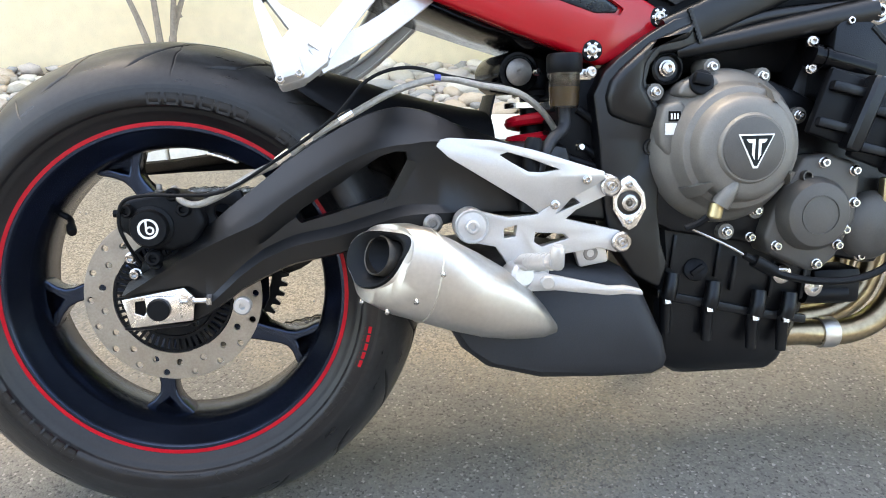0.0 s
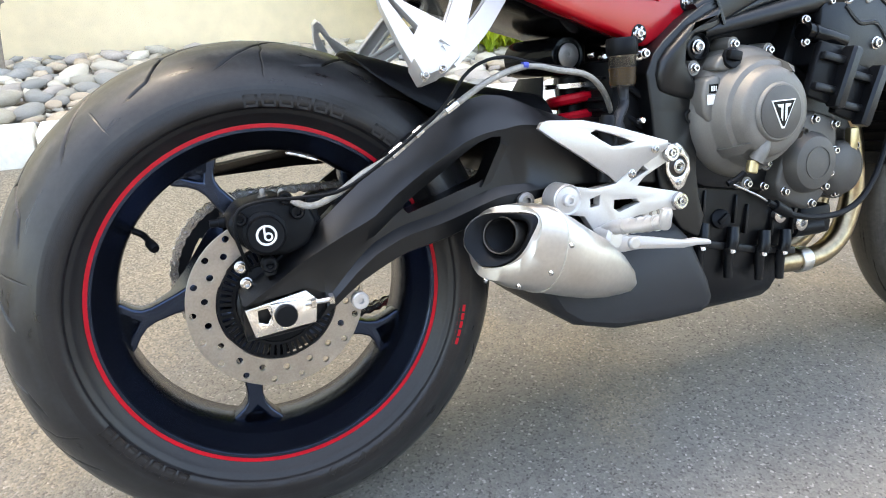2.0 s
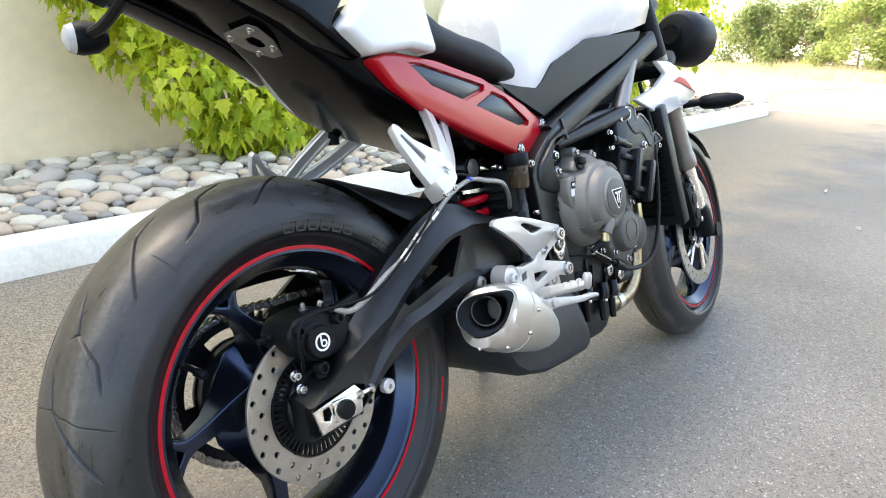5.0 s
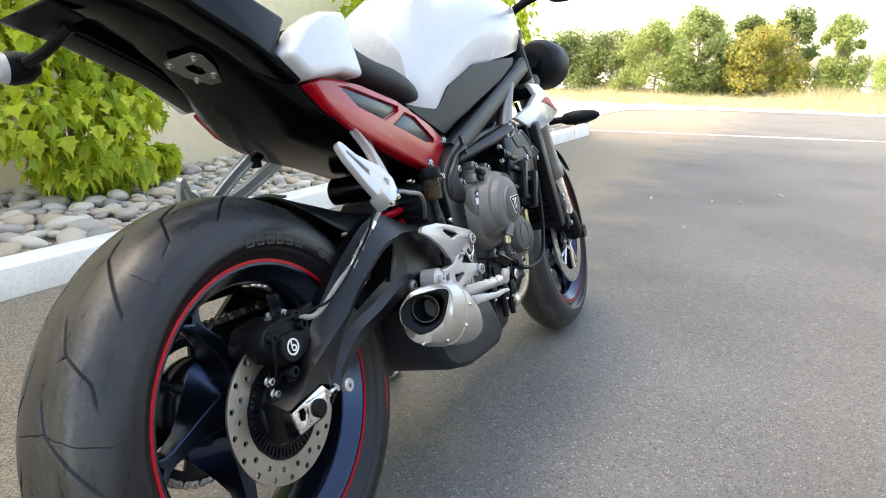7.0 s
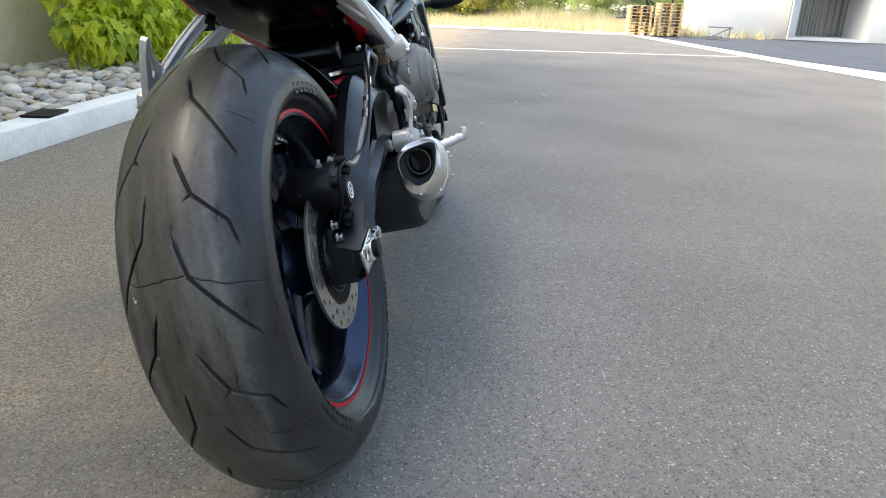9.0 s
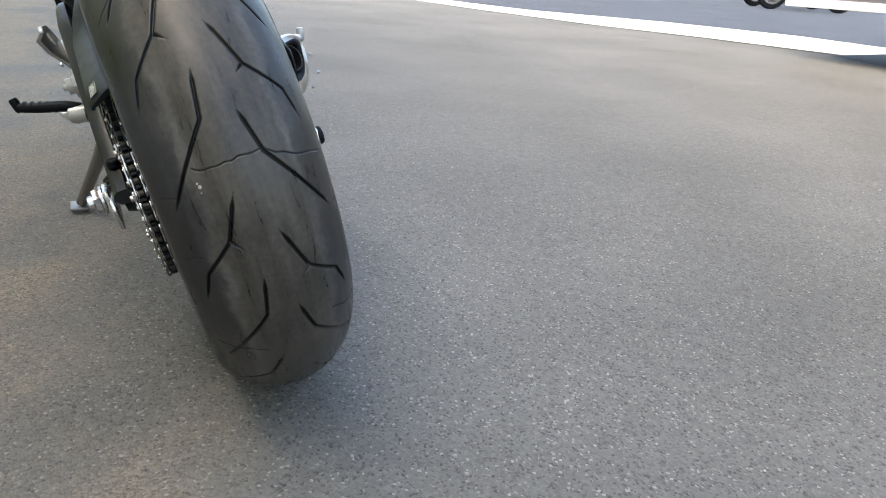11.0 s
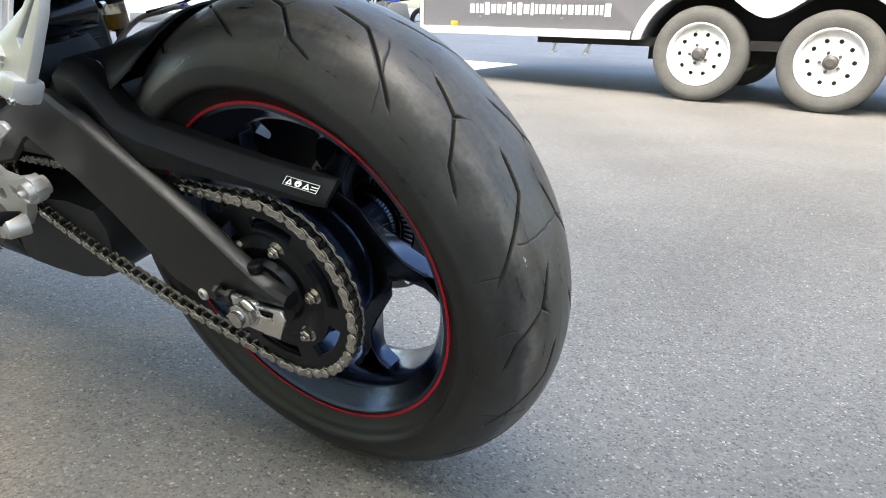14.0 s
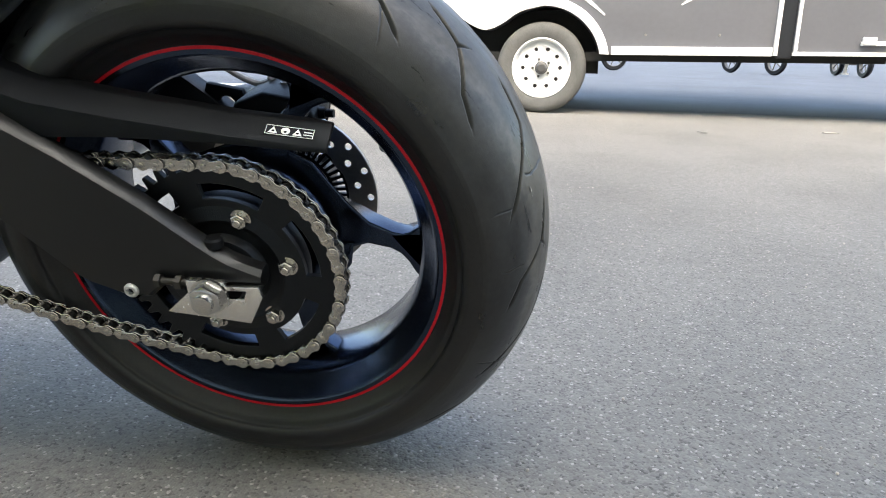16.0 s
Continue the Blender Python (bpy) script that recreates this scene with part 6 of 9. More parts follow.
    part("pivot_bolt", bm, M_BOLT, cap, "bright pivot bolt")
    for z in (0.131, 0.085):
        bm = bmesh.new()
        bolt(bm, (0.577, s * 0.138, z), (0, s, 0), 0.005, 0.004)
        part("plate_screw", bm, M_BOLT, cap)

# ---- engine
bm = bmesh.new()
merge(bm, plate([(0.60, 0.20), (0.60, 0.085), (0.64, 0.066), (0.84, 0.030), (0.93, 0.010), (0.96, 0.10), (0.90, 0.20), (0.76, 0.26), (0.66, 0.26)], -0.125, 0.125, 0.012))
engine = part("engine", bm, M_ENGINE, moto, "black three-cylinder engine block with grey covers")
bm = plate([(0.78, 0.20), (0.90, 0.14), (1.005, 0.30), (0.985, 0.345), (0.90, 0.365), (0.83, 0.33)], -0.115, 0.115, 0.012)
head = part("cylinder_head", bm, M_ENGINE, engine)
bm = plate([(0.822, 0.316), (0.846, 0.340), (0.878, 0.352), (0.906, 0.345), (0.914, 0.320), (0.936, 0.326), (0.975, 0.300), (0.984, 0.277), (1.003, 0.281), (1.032, 0.263), (0.985, 0.208), (0.93, 0.190), (0.86, 0.205), (0.815, 0.235)], -0.112, -0.160, 0.004)
cam_cover = part("cam_chain_cover", bm, M_ENGINE, head, "black cast cam chain cover")
bm = bmesh.new()
tube(bm, [(0.878, -0.159, 0.354), (0.907, -0.159, 0.345), (0.913, -0.159, 0.319), (0.936, -0.159, 0.327), (0.975, -0.159, 0.301), (0.984, -0.159, 0.276), (1.002, -0.159, 0.282), (1.034, -0.159, 0.263)], 0.0028, 8, 5)
part("gasket", bm, M_FORK, cam_cover, "grey gasket bead along the cover's edge")
bm = bmesh.new()
tube(bm, [(0.868, -0.158, 0.315), (0.898, -0.158, 0.290), (0.935, -0.158, 0.287), (0.966, -0.158, 0.256), (0.994, -0.158, 0.258), (1.026, -0.158, 0.262)], 0.0045, 8, 5)
part("ridge", bm, M_ENGINE, cam_cover)
for x, y, z, q in ((0.935, -0.160, 0.258, 0.0085), (1.012, -0.158, 0.250, 0.007), (0.838, -0.158, 0.322, 0.005)):
    bm = bmesh.new()
    bolt(bm, (x, y, z), (0, -1, 0), q, 0.006)
    part("cover_bolt", bm, M_BOLT, cam_cover, "bright socket bolt")
bm = bmesh.new()
tube(bm, [(0.800, -0.150, 0.283), (0.832, -0.150, 0.275), (0.875, -0.146, 0.264)], (0.0125, 0.016), 18)
lathe(bm, [(0.0150, 0), (0.0150, 0.008), (0.0125, 0.009), (0.0125, 0.014), (0.0150, 0.015), (0.0150, 0.020)], (0.796, -0.150, 0.284), (1, 0, -0.24), 18)
union = part("coolant_union", bm, M_GLOSS_BLACK, head, "black coolant union")
for z in (0.299, 0.267):
    bm = bmesh.new()
    box(bm, (0.800, -0.147, z), (0.014, 0.010, 0.010), 0.002)
    part("lug", bm, M_BLACK, union)
    bm = bmesh.new()
    bolt(bm, (0.797, -0.152, z), (-0.2, -1, 0), 0.0055, 0.006)
    part("union_screw", bm, M_BOLT, union, "small bright screw")
for (xt, zt), (xb, zb) in (((0.872, 0.254), (0.842, 0.168)), ((0.930, 0.222), (0.898, 0.136))):
    a, b = Vector((xt, -0.176, zt)), Vector((xb, -0.172, zb))
    d = (a - b).normalized()
    side = Vector((d.z, 0, -d.x))
    bm = bmesh.new()
    loft(bm, [[p + side * u * k + Vector((0, v * k, 0)) for u, v in ((-0.010, -0.006), (-0.006, -0.010), (0.006, -0.010), (0.010, -0.006), (0.010, 0.012), (-0.010, 0.012))] for p, k in ((b, 0.8), (b + d * 0.004, 1.0), (a - d * 0.004, 1.0), (a, 0.8))])
    post = part("coil_post", bm, M_ENGINE, head, "black upright moulded post beside the cylinders")
    for f in (0.24, 0.74):
        c = b.lerp(a, f)
        bm = bmesh.new()
        box(bm, c - side * 0.028 + Vector((0, 0.010, 0)), (0.048, 0.020, 0.012), 0.003, pose(0, 0, 0, 0, 14, 0))
        part("clamp", bm, M_ENGINE, post)
    bm = bmesh.new()
    box(bm, b.lerp(a, 0.5) - side * 0.030 + Vector((0, 0.016, 0)), (0.050, 0.014, 0.082), 0.004, pose(0, 0, 0, 0, math.degrees(math.atan2(d.x, d.z)), 0))
    part("backing", bm, M_BLACK, post)
    bm = bmesh.new()
    bolt(bm, a - d * 0.004 + Vector((0, -0.004, 0)), d, 0.0050, 0.004)
    part("post_screw", bm, M_BOLT, post)
bm = bmesh.new()
lathe(bm, [(0.096, 0.10), (0.097, 0.124), (0.095, 0.134), (0.091, 0.142), (0.086, 0.149), (0.081, 0.153), (0.0790, 0.156), (0.0755, 0.171), (0.0725, 0.176), (0.0655, 0.179), (0.0615, 0.190), (0.0585, 0.1945), (0.0500, 0.1980), (0.0415, 0.199), (0.0405, 0.202), (0.0385, 0.2035), (0.0, 0.2035)], (0.700, 0, 0.174), (0, -1, 0), 96)
clutch = part("clutch_cover", bm, M_COVER, engine, "round bronze-grey clutch cover")
for a in (62, 330, 222):
    c, q = polar(a, 0.072, 0), polar(a, 0.060, 0)
    bm = bmesh.new()
    loft(bm, [[Vector((0.700 + p.x + u * math.sin(radians(a)), -y, 0.174 + p.z - u * math.cos(radians(a)))) for u in (-w, w)] + [Vector((0.700 + p.x + u * math.sin(radians(a)), -y + 0.03, 0.174 + p.z - u * math.cos(radians(a)))) for u in (w, -w)] for p, y, w in ((c * 1.14, 0.158, 0.009), (c, 0.186, 0.007), (q, 0.198, 0.002))])
    bevel_sharp(bm, 0.002)
    part("cover_boss", bm, M_COVER, clutch)
bm = bmesh.new()
lathe(bm, [(0.0365, 0.2030), (0.0365, 0.2046), (0.0355, 0.2052), (0.0, 0.2052)], (0.700, 0, 0.174), (0, -1, 0), 48)
part("cover_disc", bm, M_COVER_DARK, clutch)
for k, (o, mt, y0) in enumerate((([(-0.024, 0.017), (0.024, 0.017), (0.003, -0.026), (-0.003, -0.026)], M_MARK, 0.2064), ([(-0.0215, 0.0152), (0.0215, 0.0152), (0.0018, -0.023), (-0.0018, -0.023)], M_GLOSS_BLACK, 0.2070))):
    bm = plate([(0.92 * x + 0.702, 0.92 * z + 0.175) for x, z in o], -0.2050, -y0, 0.0004, seg=1)
    part("emblem", bm, mt, clutch, "small shield-shaped emblem")
bm = bmesh.new()
for sgn in (-1, 1):
    merge(bm, plate([(0.702 + sgn * 0.002, 0.185), (0.702 + sgn * 0.013, 0.185), (0.702 + sgn * 0.010, 0.181), (0.702 + sgn * 0.0055, 0.180), (0.702 + sgn * 0.0055, 0.167), (0.702 + sgn * 0.0022, 0.161)], -0.2068, -0.2074, 0))
part("emblem_mark", bm, M_MARK, clutch)
bm = plate([(0.628, 0.238), (0.632, 0.250), (0.640, 0.256), (0.668, 0.262), (0.678, 0.258), (0.680, 0.248), (0.672, 0.240), (0.650, 0.234)], -0.125, -0.156, 0.005, seg=3)
part("filler_pad", bm, M_COVER, clutch, "", 50)
bm = bmesh.new()
lathe(bm, [(0.0150, 0), (0.0150, 0.005), (0.0125, 0.006)], (0.656, -0.154, 0.252), (0, -1, 0.25), 20)
box(bm, (0.654, -0.163, 0.256), (0.022, 0.012, 0.014), 0.003, pose(0, 0, 0, 0, 12, 0))
part("oil_filler_cap", bm, M_BLACK, clutch, "black oil filler cap")
bm = bmesh.new()
merge(bm, plate([(0.632, 0.232), (0.612, 0.226), (0.606, 0.205), (0.608, 0.180), (0.618, 0.165), (0.640, 0.170), (0.640, 0.225)], -0.10, -0.156, 0.006, seg=3))
part("cover_bulge", bm, M_COVER, clutch)
for x, z in ((0.608, 0.243), (0.679, 0.272), (0.745, 0.260), (0.796, 0.211), (0.747, 0.092), (0.708, 0.066), (0.792, 0.150)):
    bm = bmesh.new()
    lathe(bm, [(0.0115, 0.10), (0.0105, 0.135)], (x, 0, z), (0, -1, 0), 14)
    part("cover_lug", bm, M_COVER, clutch)
for x, z in ((0.608, 0.243), (0.679, 0.272), (0.745, 0.260), (0.796, 0.211), (0.747, 0.092), (0.708, 0.066), (0.740, 0.058)):
    bm = bmesh.new()
    bolt(bm, (x, -0.135, z), (0, -1, 0), 0.0056, 0.007)
    part("cover_screw", bm, M_BOLT, clutch, "bright socket screw")
bm = bmesh.new()
box(bm, (0.624, -0.1568, 0.213), (0.015, 0.001, 0.012), 0)
part("sticker", bm, M_GLOSS_BLACK, clutch, "small black and white sticker")
bm = bmesh.new()
box(bm, (0.620, -0.1568, 0.198), (0.014, 0.001, 0.014), 0)
for k in range(3):
    box(bm, (0.624 + 0.0038 * (k - 1), -0.1575, 0.213), (0.0020, 0.0006, 0.007), 0)
part("sticker", bm, M_MARK, clutch)
# clutch arm and cable
bm = bmesh.new()
tube(bm, [(0.690, -0.188, 0.140), (0.678, -0.193, 0.124), (0.669, -0.190, 0.108)], (0.008, 0.0115), 14)
part("clutch_shaft", bm, M_COVER, clutch, "cast clutch lever boss")
bm = bmesh.new()
lathe(bm, [(0.0085, 0), (0.0085, 0.016), (0.007, 0.018)], (0.667, -0.188, 0.109), (-0.2, 0, -1), 12)
part("cable_nut", bm, M_GOLD, clutch, "knurled brass cable nut")
bm = bmesh.new()
tube(bm, [(0.640, -0.172, 0.079), (0.694, -0.172, 0.053), (0.720, -0.170, 0.038)], 0.0016, 8)
cable = part("clutch_cable", bm, M_BOLT, moto, "black clutch cable with bare steel end")
bm = bmesh.new()
tube(bm, [(0.715, -0.170, 0.041), (0.745, -0.170, 0.024), (0.770, -0.170, 0.013), (0.816, -0.172, 0.004), (0.870, -0.172, 0.006), (0.915, -0.170, 0.026), (0.955, -0.165, 0.075), (0.985, -0.160, 0.157), (0.997, -0.155, 0.286), (1.01, -0.13, 0.40)], 0.0048, 10)
part("sheath", bm, M_BLACK, cable)
bm = bmesh.new()
tube(bm, [(0.728, -0.170, 0.034), (0.755, -0.170, 0.019)], 0.0085, 12)
part("adjuster", bm, M_BLACK, cable)
bm = bmesh.new()
tube(bm, [(0.660, -0.180, 0.092), (0.650, -0.176, 0.084), (0.636, -0.172, 0.078)], 0.0045, 8)
part("adjuster", bm, M_BLACK, cable)
bm = plate([(0.752, 0.060), (0.764, 0.098), (0.787, 0.140), (0.800, 0.160), (0.830, 0.164), (0.868, 0.152), (0.876, 0.135), (0.874, 0.078), (0.850, 0.030), (0.830, 0.012), (0.812, 0.014), (0.760, 0.038)], -0.10, -0.150, 0.006, seg=3)
lathe(bm, [(0.048, 0.148), (0.046, 0.160), (0.040, 0.168), (0.030, 0.171), (0.0, 0.171)], (0.812, 0, 0.088), (0, -1, 0), 40)
gear_cover = part("gear_cover", bm, M_COVER_DARK, engine, "dark grey gear cover")
bm = bmesh.new()
ring_lathe(bm, [(0.0235, 0.1705), (0.0235, 0.1722), (0.025, 0.1722), (0.025, 0.1705)], (0.812, 0, 0.088), (0, -1, 0), 32)
lathe(bm, [(0.007, 0.14), (0.007, 0.158), (0.005, 0.158), (0.005, 0.15)], (0.800, 0, 0.136), (0, -1, 0), 16)
part("cover_detail", bm, M_COVER_DARK, gear_cover)
for x, z in ((0.824, 0.152), (0.778, 0.106), (0.767, 0.048), (0.823, 0.022), (0.866, 0.141), (0.868, 0.100), (0.858, 0.066), (0.850, 0.046)):
    bm = bmesh.new()
    bolt(bm, (x, -0.150, z), (0, -1, 0), 0.006, 0.007)
    part("cover_screw", bm, M_BOLT, gear_cover, "bright socket screw")
bm = bmesh.new()
lathe(bm, [(0.046, 0.10), (0.046, 0.128), (0.040, 0.138), (0.028, 0.144), (0.0, 0.146)], (0.910, 0, 0.066), (0, -1, 0), 40)
gen = part("alternator_cover", bm, M_COVER_DARK, engine, "small round dark cover")
for x, z in ((0.898, 0.026), (0.94, 0.10)):
    bm = bmesh.new()
    bolt(bm, (x, -0.128, z), (0, -1, 0), 0.006, 0.007)
    part("cover_screw", bm, M_BOLT, gen)
bm = bmesh.new()
box(bm, (0.925, -0.135, 0.105), (0.018, 0.012, 0.05), 0.003)
part("connector", bm, M_GOLD, gen, "gold-coloured sensor strap")
# lower case and sump
bm = bmesh.new()
rings = []
for z, x0, x1, hw in ((0.075, 0.625, 0.88, 0.108), (0.03, 0.630, 0.865, 0.106), (-0.010, 0.632, 0.858, 0.104), (-0.040, 0.634, 0.850, 0.098), (-0.062, 0.635, 0.846, 0.096), (-0.110, 0.642, 0.832, 0.090), (-0.132, 0.656, 0.826, 0.082), (-0.146, 0.676, 0.820, 0.070)):
    rings.append([Vector(p) for p in ((x0, -hw * 0.9, z), (x0 + 0.012, -hw, z), (x1 - 0.012, -hw, z), (x1, -hw * 0.9, z), (x1, hw * 0.9, z), (x1 - 0.012, hw, z), (x0 + 0.012, hw, z), (x0, hw * 0.9, z))])
loft(bm, rings)
bevel_sharp(bm, 0.004)
sump = part("sump", bm, M_ENGINE, engine, "black finned oil sump")
bm = plate([(0.632, -0.014), (0.70, -0.030), (0.77, -0.047), (0.846, -0.060), (0.846, -0.072), (0.77, -0.059), (0.70, -0.043), (0.632, -0.027)], -0.105, 0.105, 0.002)
part("flange", bm, M_ENGINE, sump)
for x, z in ((0.644, -0.018), (0.703, -0.032), (0.768, -0.047), (0.812, -0.052)):
    bm = bmesh.new()
    tube(bm, [(x + 0.006, -0.108, z + 0.026), (x + 0.002, -0.112, z + 0.006), (x, -0.110, z - 0.006)], (0.0095, 0.0105), 12)
    lathe(bm, [(0.0105, 0), (0.0085, -0.004), (0.0070, -0.05)], (x, -0.104, z - 0.006), (0, 0, 1), 12)
    part("bolt_boss", bm, M_ENGINE, sump)
    bm = bmesh.new()
    lathe(bm, [(0.006, 0), (0.006, 0.006), (0.004, 0.007)], (x - 0.001, -0.112, z - 0.008), (0, -0.2, -1), 10)
    part("sump_bolt", bm, M_BOLT, sump, "small bright sump bolt")
bm = bmesh.new()
lathe(bm, [(0.015, 0), (0.015, 0.010), (0.011, 0.012)], (0.683, -0.104, 0.010), (-0.3, -1, 0.3), 18)
box(bm, (0.680, -0.118, 0.013), (0.020, 0.006, 0.008), 0.002, pose(0, 0, 0, 0, -35, 0))
part("dipstick", bm, M_BLACK, sump)
for k, (x, z) in enumerate(((0.800, 0.002), (0.846, -0.018))):
    bm = bmesh.new()
    lathe(bm, [(0.013, 0.0), (0.013, 0.008), (0.010, 0.010), (0.006, 0.010), (0.005, 0.005)], (x, -0.108, z), (0, -1, 0), 20)
    part("plug", bm, M_BOLT, sump, "bright drain plug")
bm = bmesh.new()
tube(bm, [(0.84, -0.10, -0.03), (0.90, -0.10, -0.032)], 0.014, 12)
box(bm, (0.885, -0.085, -0.02), (0.07, 0.05, 0.05), 0.008)
part("oil_cooler_union", bm, M_BLACK, sump)
for x, z0, z1 in ((0.650, 0.015, 0.060), (0.712, 0.000, 0.046), (0.735, -0.02, 0.028), (0.790, -0.03, 0.020), (0.835, -0.035, 0.02)):
    bm = bmesh.new()
    box(bm, (x, -0.107, (z0 + z1) / 2), (0.005, 0.008, z1 - z0), 0.0015, pose(0, 0, 0, 0, 6, 0))
    part("rib", bm, M_ENGINE, sump)

# ---- shock absorber, reservoirs
bm = bmesh.new()
coil = []
for k in range(4 * 24 + 1):
    a = 2 * math.pi * k / 24
    coil.append((0.487 + 0.035 * math.cos(a), -0.006 + 0.035 * math.sin(a), 0.118 + 0.104 * k / 96))
tube(bm, coil, 0.0080, 8, 1)
shock = part("shock_spring", bm, M_RED_STRIPE, moto, "red shock absorber coil spring")
bm = bmesh.new()
lathe(bm, [(0.021, 0.08), (0.021, 0.245), (0.030, 0.246), (0.030, 0.252), (0.022, 0.256), (0.022, 0.32)], (0.487, -0.006, 0), (0, 0, 1), 24)
part("damper", bm, M_BLACK, shock)
bm = bmesh.new()
ring_lathe(bm, [(0.026, 0.229), (0.043, 0.229), (0.043, 0.236), (0.026, 0.236)], (0.487, -0.006, 0), (0, 0, 1), 28)
part("preload_ring", bm, M_ALU, shock, "bright spring preload ring")
bm = bmesh.new()
lathe(bm, [(0.0, -0.052), (0.018, -0.052), (0.019, -0.050), (0.021, -0.050), (0.022, -0.052), (0.026, -0.052), (0.028, -0.049), (0.028, 0.075), (0.022, 0.08)], (0.450, 0, 0.276), (-0.10, 1, 0.02), 32)
gas = part("shock_reservoir", bm, M_GLOSS_BLACK, moto, "black shock absorber reservoir")
bm = bmesh.new()
lathe(bm, [(0.0175, 0.0), (0.0175, 0.0020), (0.0165, 0.0026), (0.0030, 0.0022), (0.0022, 0.0012), (0.0, 0.0012)], (0.4552, -0.0515, 0.275), (0.10, -1, -0.02), 32)
part("reservoir_cap", bm, M_FORK, gas, "turned grey metal end cap")
bm = bmesh.new()
lathe(bm, [(0.0165, 0.226), (0.0185, 0.232), (0.0185, 0.246), (0.0190, 0.247), (0.0190, 0.272)], (0.497, -0.122, 0), (0, 0, 1), 28)
fluid = part("brake_fluid_reservoir", bm, M_SMOKE, moto, "smoked brake fluid reservoir with black cap")
bm = bmesh.new()
lathe(bm, [(0.0145, 0.229), (0.0162, 0.252), (0.0, 0.252)], (0.497, -0.122, 0), (0, 0, 1), 24)
part("fluid", bm, M_AMBER, fluid, "amber brake fluid")
bm = bmesh.new()
loft(bm, [[Vector((0.497 + r * (1 - 0.035 * (k % 2)) * math.cos(2 * math.pi * k / 48), -0.122 + r * (1 - 0.035 * (k % 2)) * math.sin(2 * math.pi * k / 48), z)) for k in range(48)] for r, z in ((0.0205, 0.268), (0.0218, 0.270), (0.0218, 0.288), (0.0200, 0.291))])
part("cap", bm, M_BLACK, fluid)
bm = bmesh.new()
tube(bm, [(0.497, -0.122, 0.230), (0.498, -0.122, 0.208), (0.492, -0.128, 0.198), (0.478, -0.138, 0.188), (0.466, -0.146, 0.170), (0.458, -0.148, 0.150)], 0.0075, 12)
part("fluid_hose", bm, M_DARK_GREY, fluid)
bm = bmesh.new()
bolt(bm, (0.528, -0.130, 0.268), (0, -1, 0), 0.006, 0.006)
box(bm, (0.520, -0.118, 0.266), (0.022, 0.014, 0.014), 0.003)
part("reservoir_bracket", bm, M_BOLT, fluid)
for p, q in (((0.50, -0.09, 0.20), (0.545, -0.10, 0.165)), ((0.505, -0.10, 0.165), (0.55, -0.105, 0.15)), ((0.52, -0.10, 0.225), (0.548, -0.105, 0.205)), ((0.47, -0.11, 0.15), (0.52, -0.12, 0.14))):
    bm = bmesh.new()
    tube(bm, [p, q], 0.006, 10)
    loom = part("union", bm, M_BLACK, moto, "black hose union behind the bracket")
for p in ((0.512, -0.135, 0.178), (0.470, -0.085, 0.272), (0.49, -0.08, 0.268)):
    bm = bmesh.new()
    lathe(bm, [(0.0048, 0), (0.0048, 0.008), (0.0035, 0.010)], p, (0.2, -1, 0.1), 10)
    part("union_bolt", bm, M_BOLT, moto, "small bright union bolt")
bm = bmesh.new()
box(bm, (0.525, -0.02, 0.20), (0.06, 0.16, 0.13), 0.008)
tray = part("battery_tray", bm, M_BLACK, moto)
for k in range(7):
    bm = bmesh.new()
    box(bm, (0.494, -0.05, 0.15 + 0.015 * k), (0.010, 0.07, 0.005), 0.001)
    part("fin", bm, M_BLACK, tray)

# ---- tail, seat, tank and panels
RED = [(0.166, 0.462), (0.190, 0.470), (0.226, 0.470), (0.311, 0.460), (0.437, 0.431), (0.564, 0.380), (0.626, 0.346), (0.638, 0.330), (0.606, 0.298), (0.548, 0.277), (0.520, 0.290), (0.475, 0.306), (0.330, 0.359), (0.255, 0.386), (0.205, 0.418)]
WIN1 = [(0.238, 0.456), (0.268, 0.455), (0.440, 0.417), (0.436, 0.407), (0.378, 0.392), (0.290, 0.420)]
WIN2 = [(0.462, 0.406), (0.502, 0.394), (0.576, 0.346), (0.572, 0.338), (0.543, 0.338), (0.404, 0.384)]


def red_y(x, z, s):
    return s * (0.136 - 0.034 * (x - 0.17) / 0.47 - 0.10 * max(0.0, 0.36 - z) * 0.4)


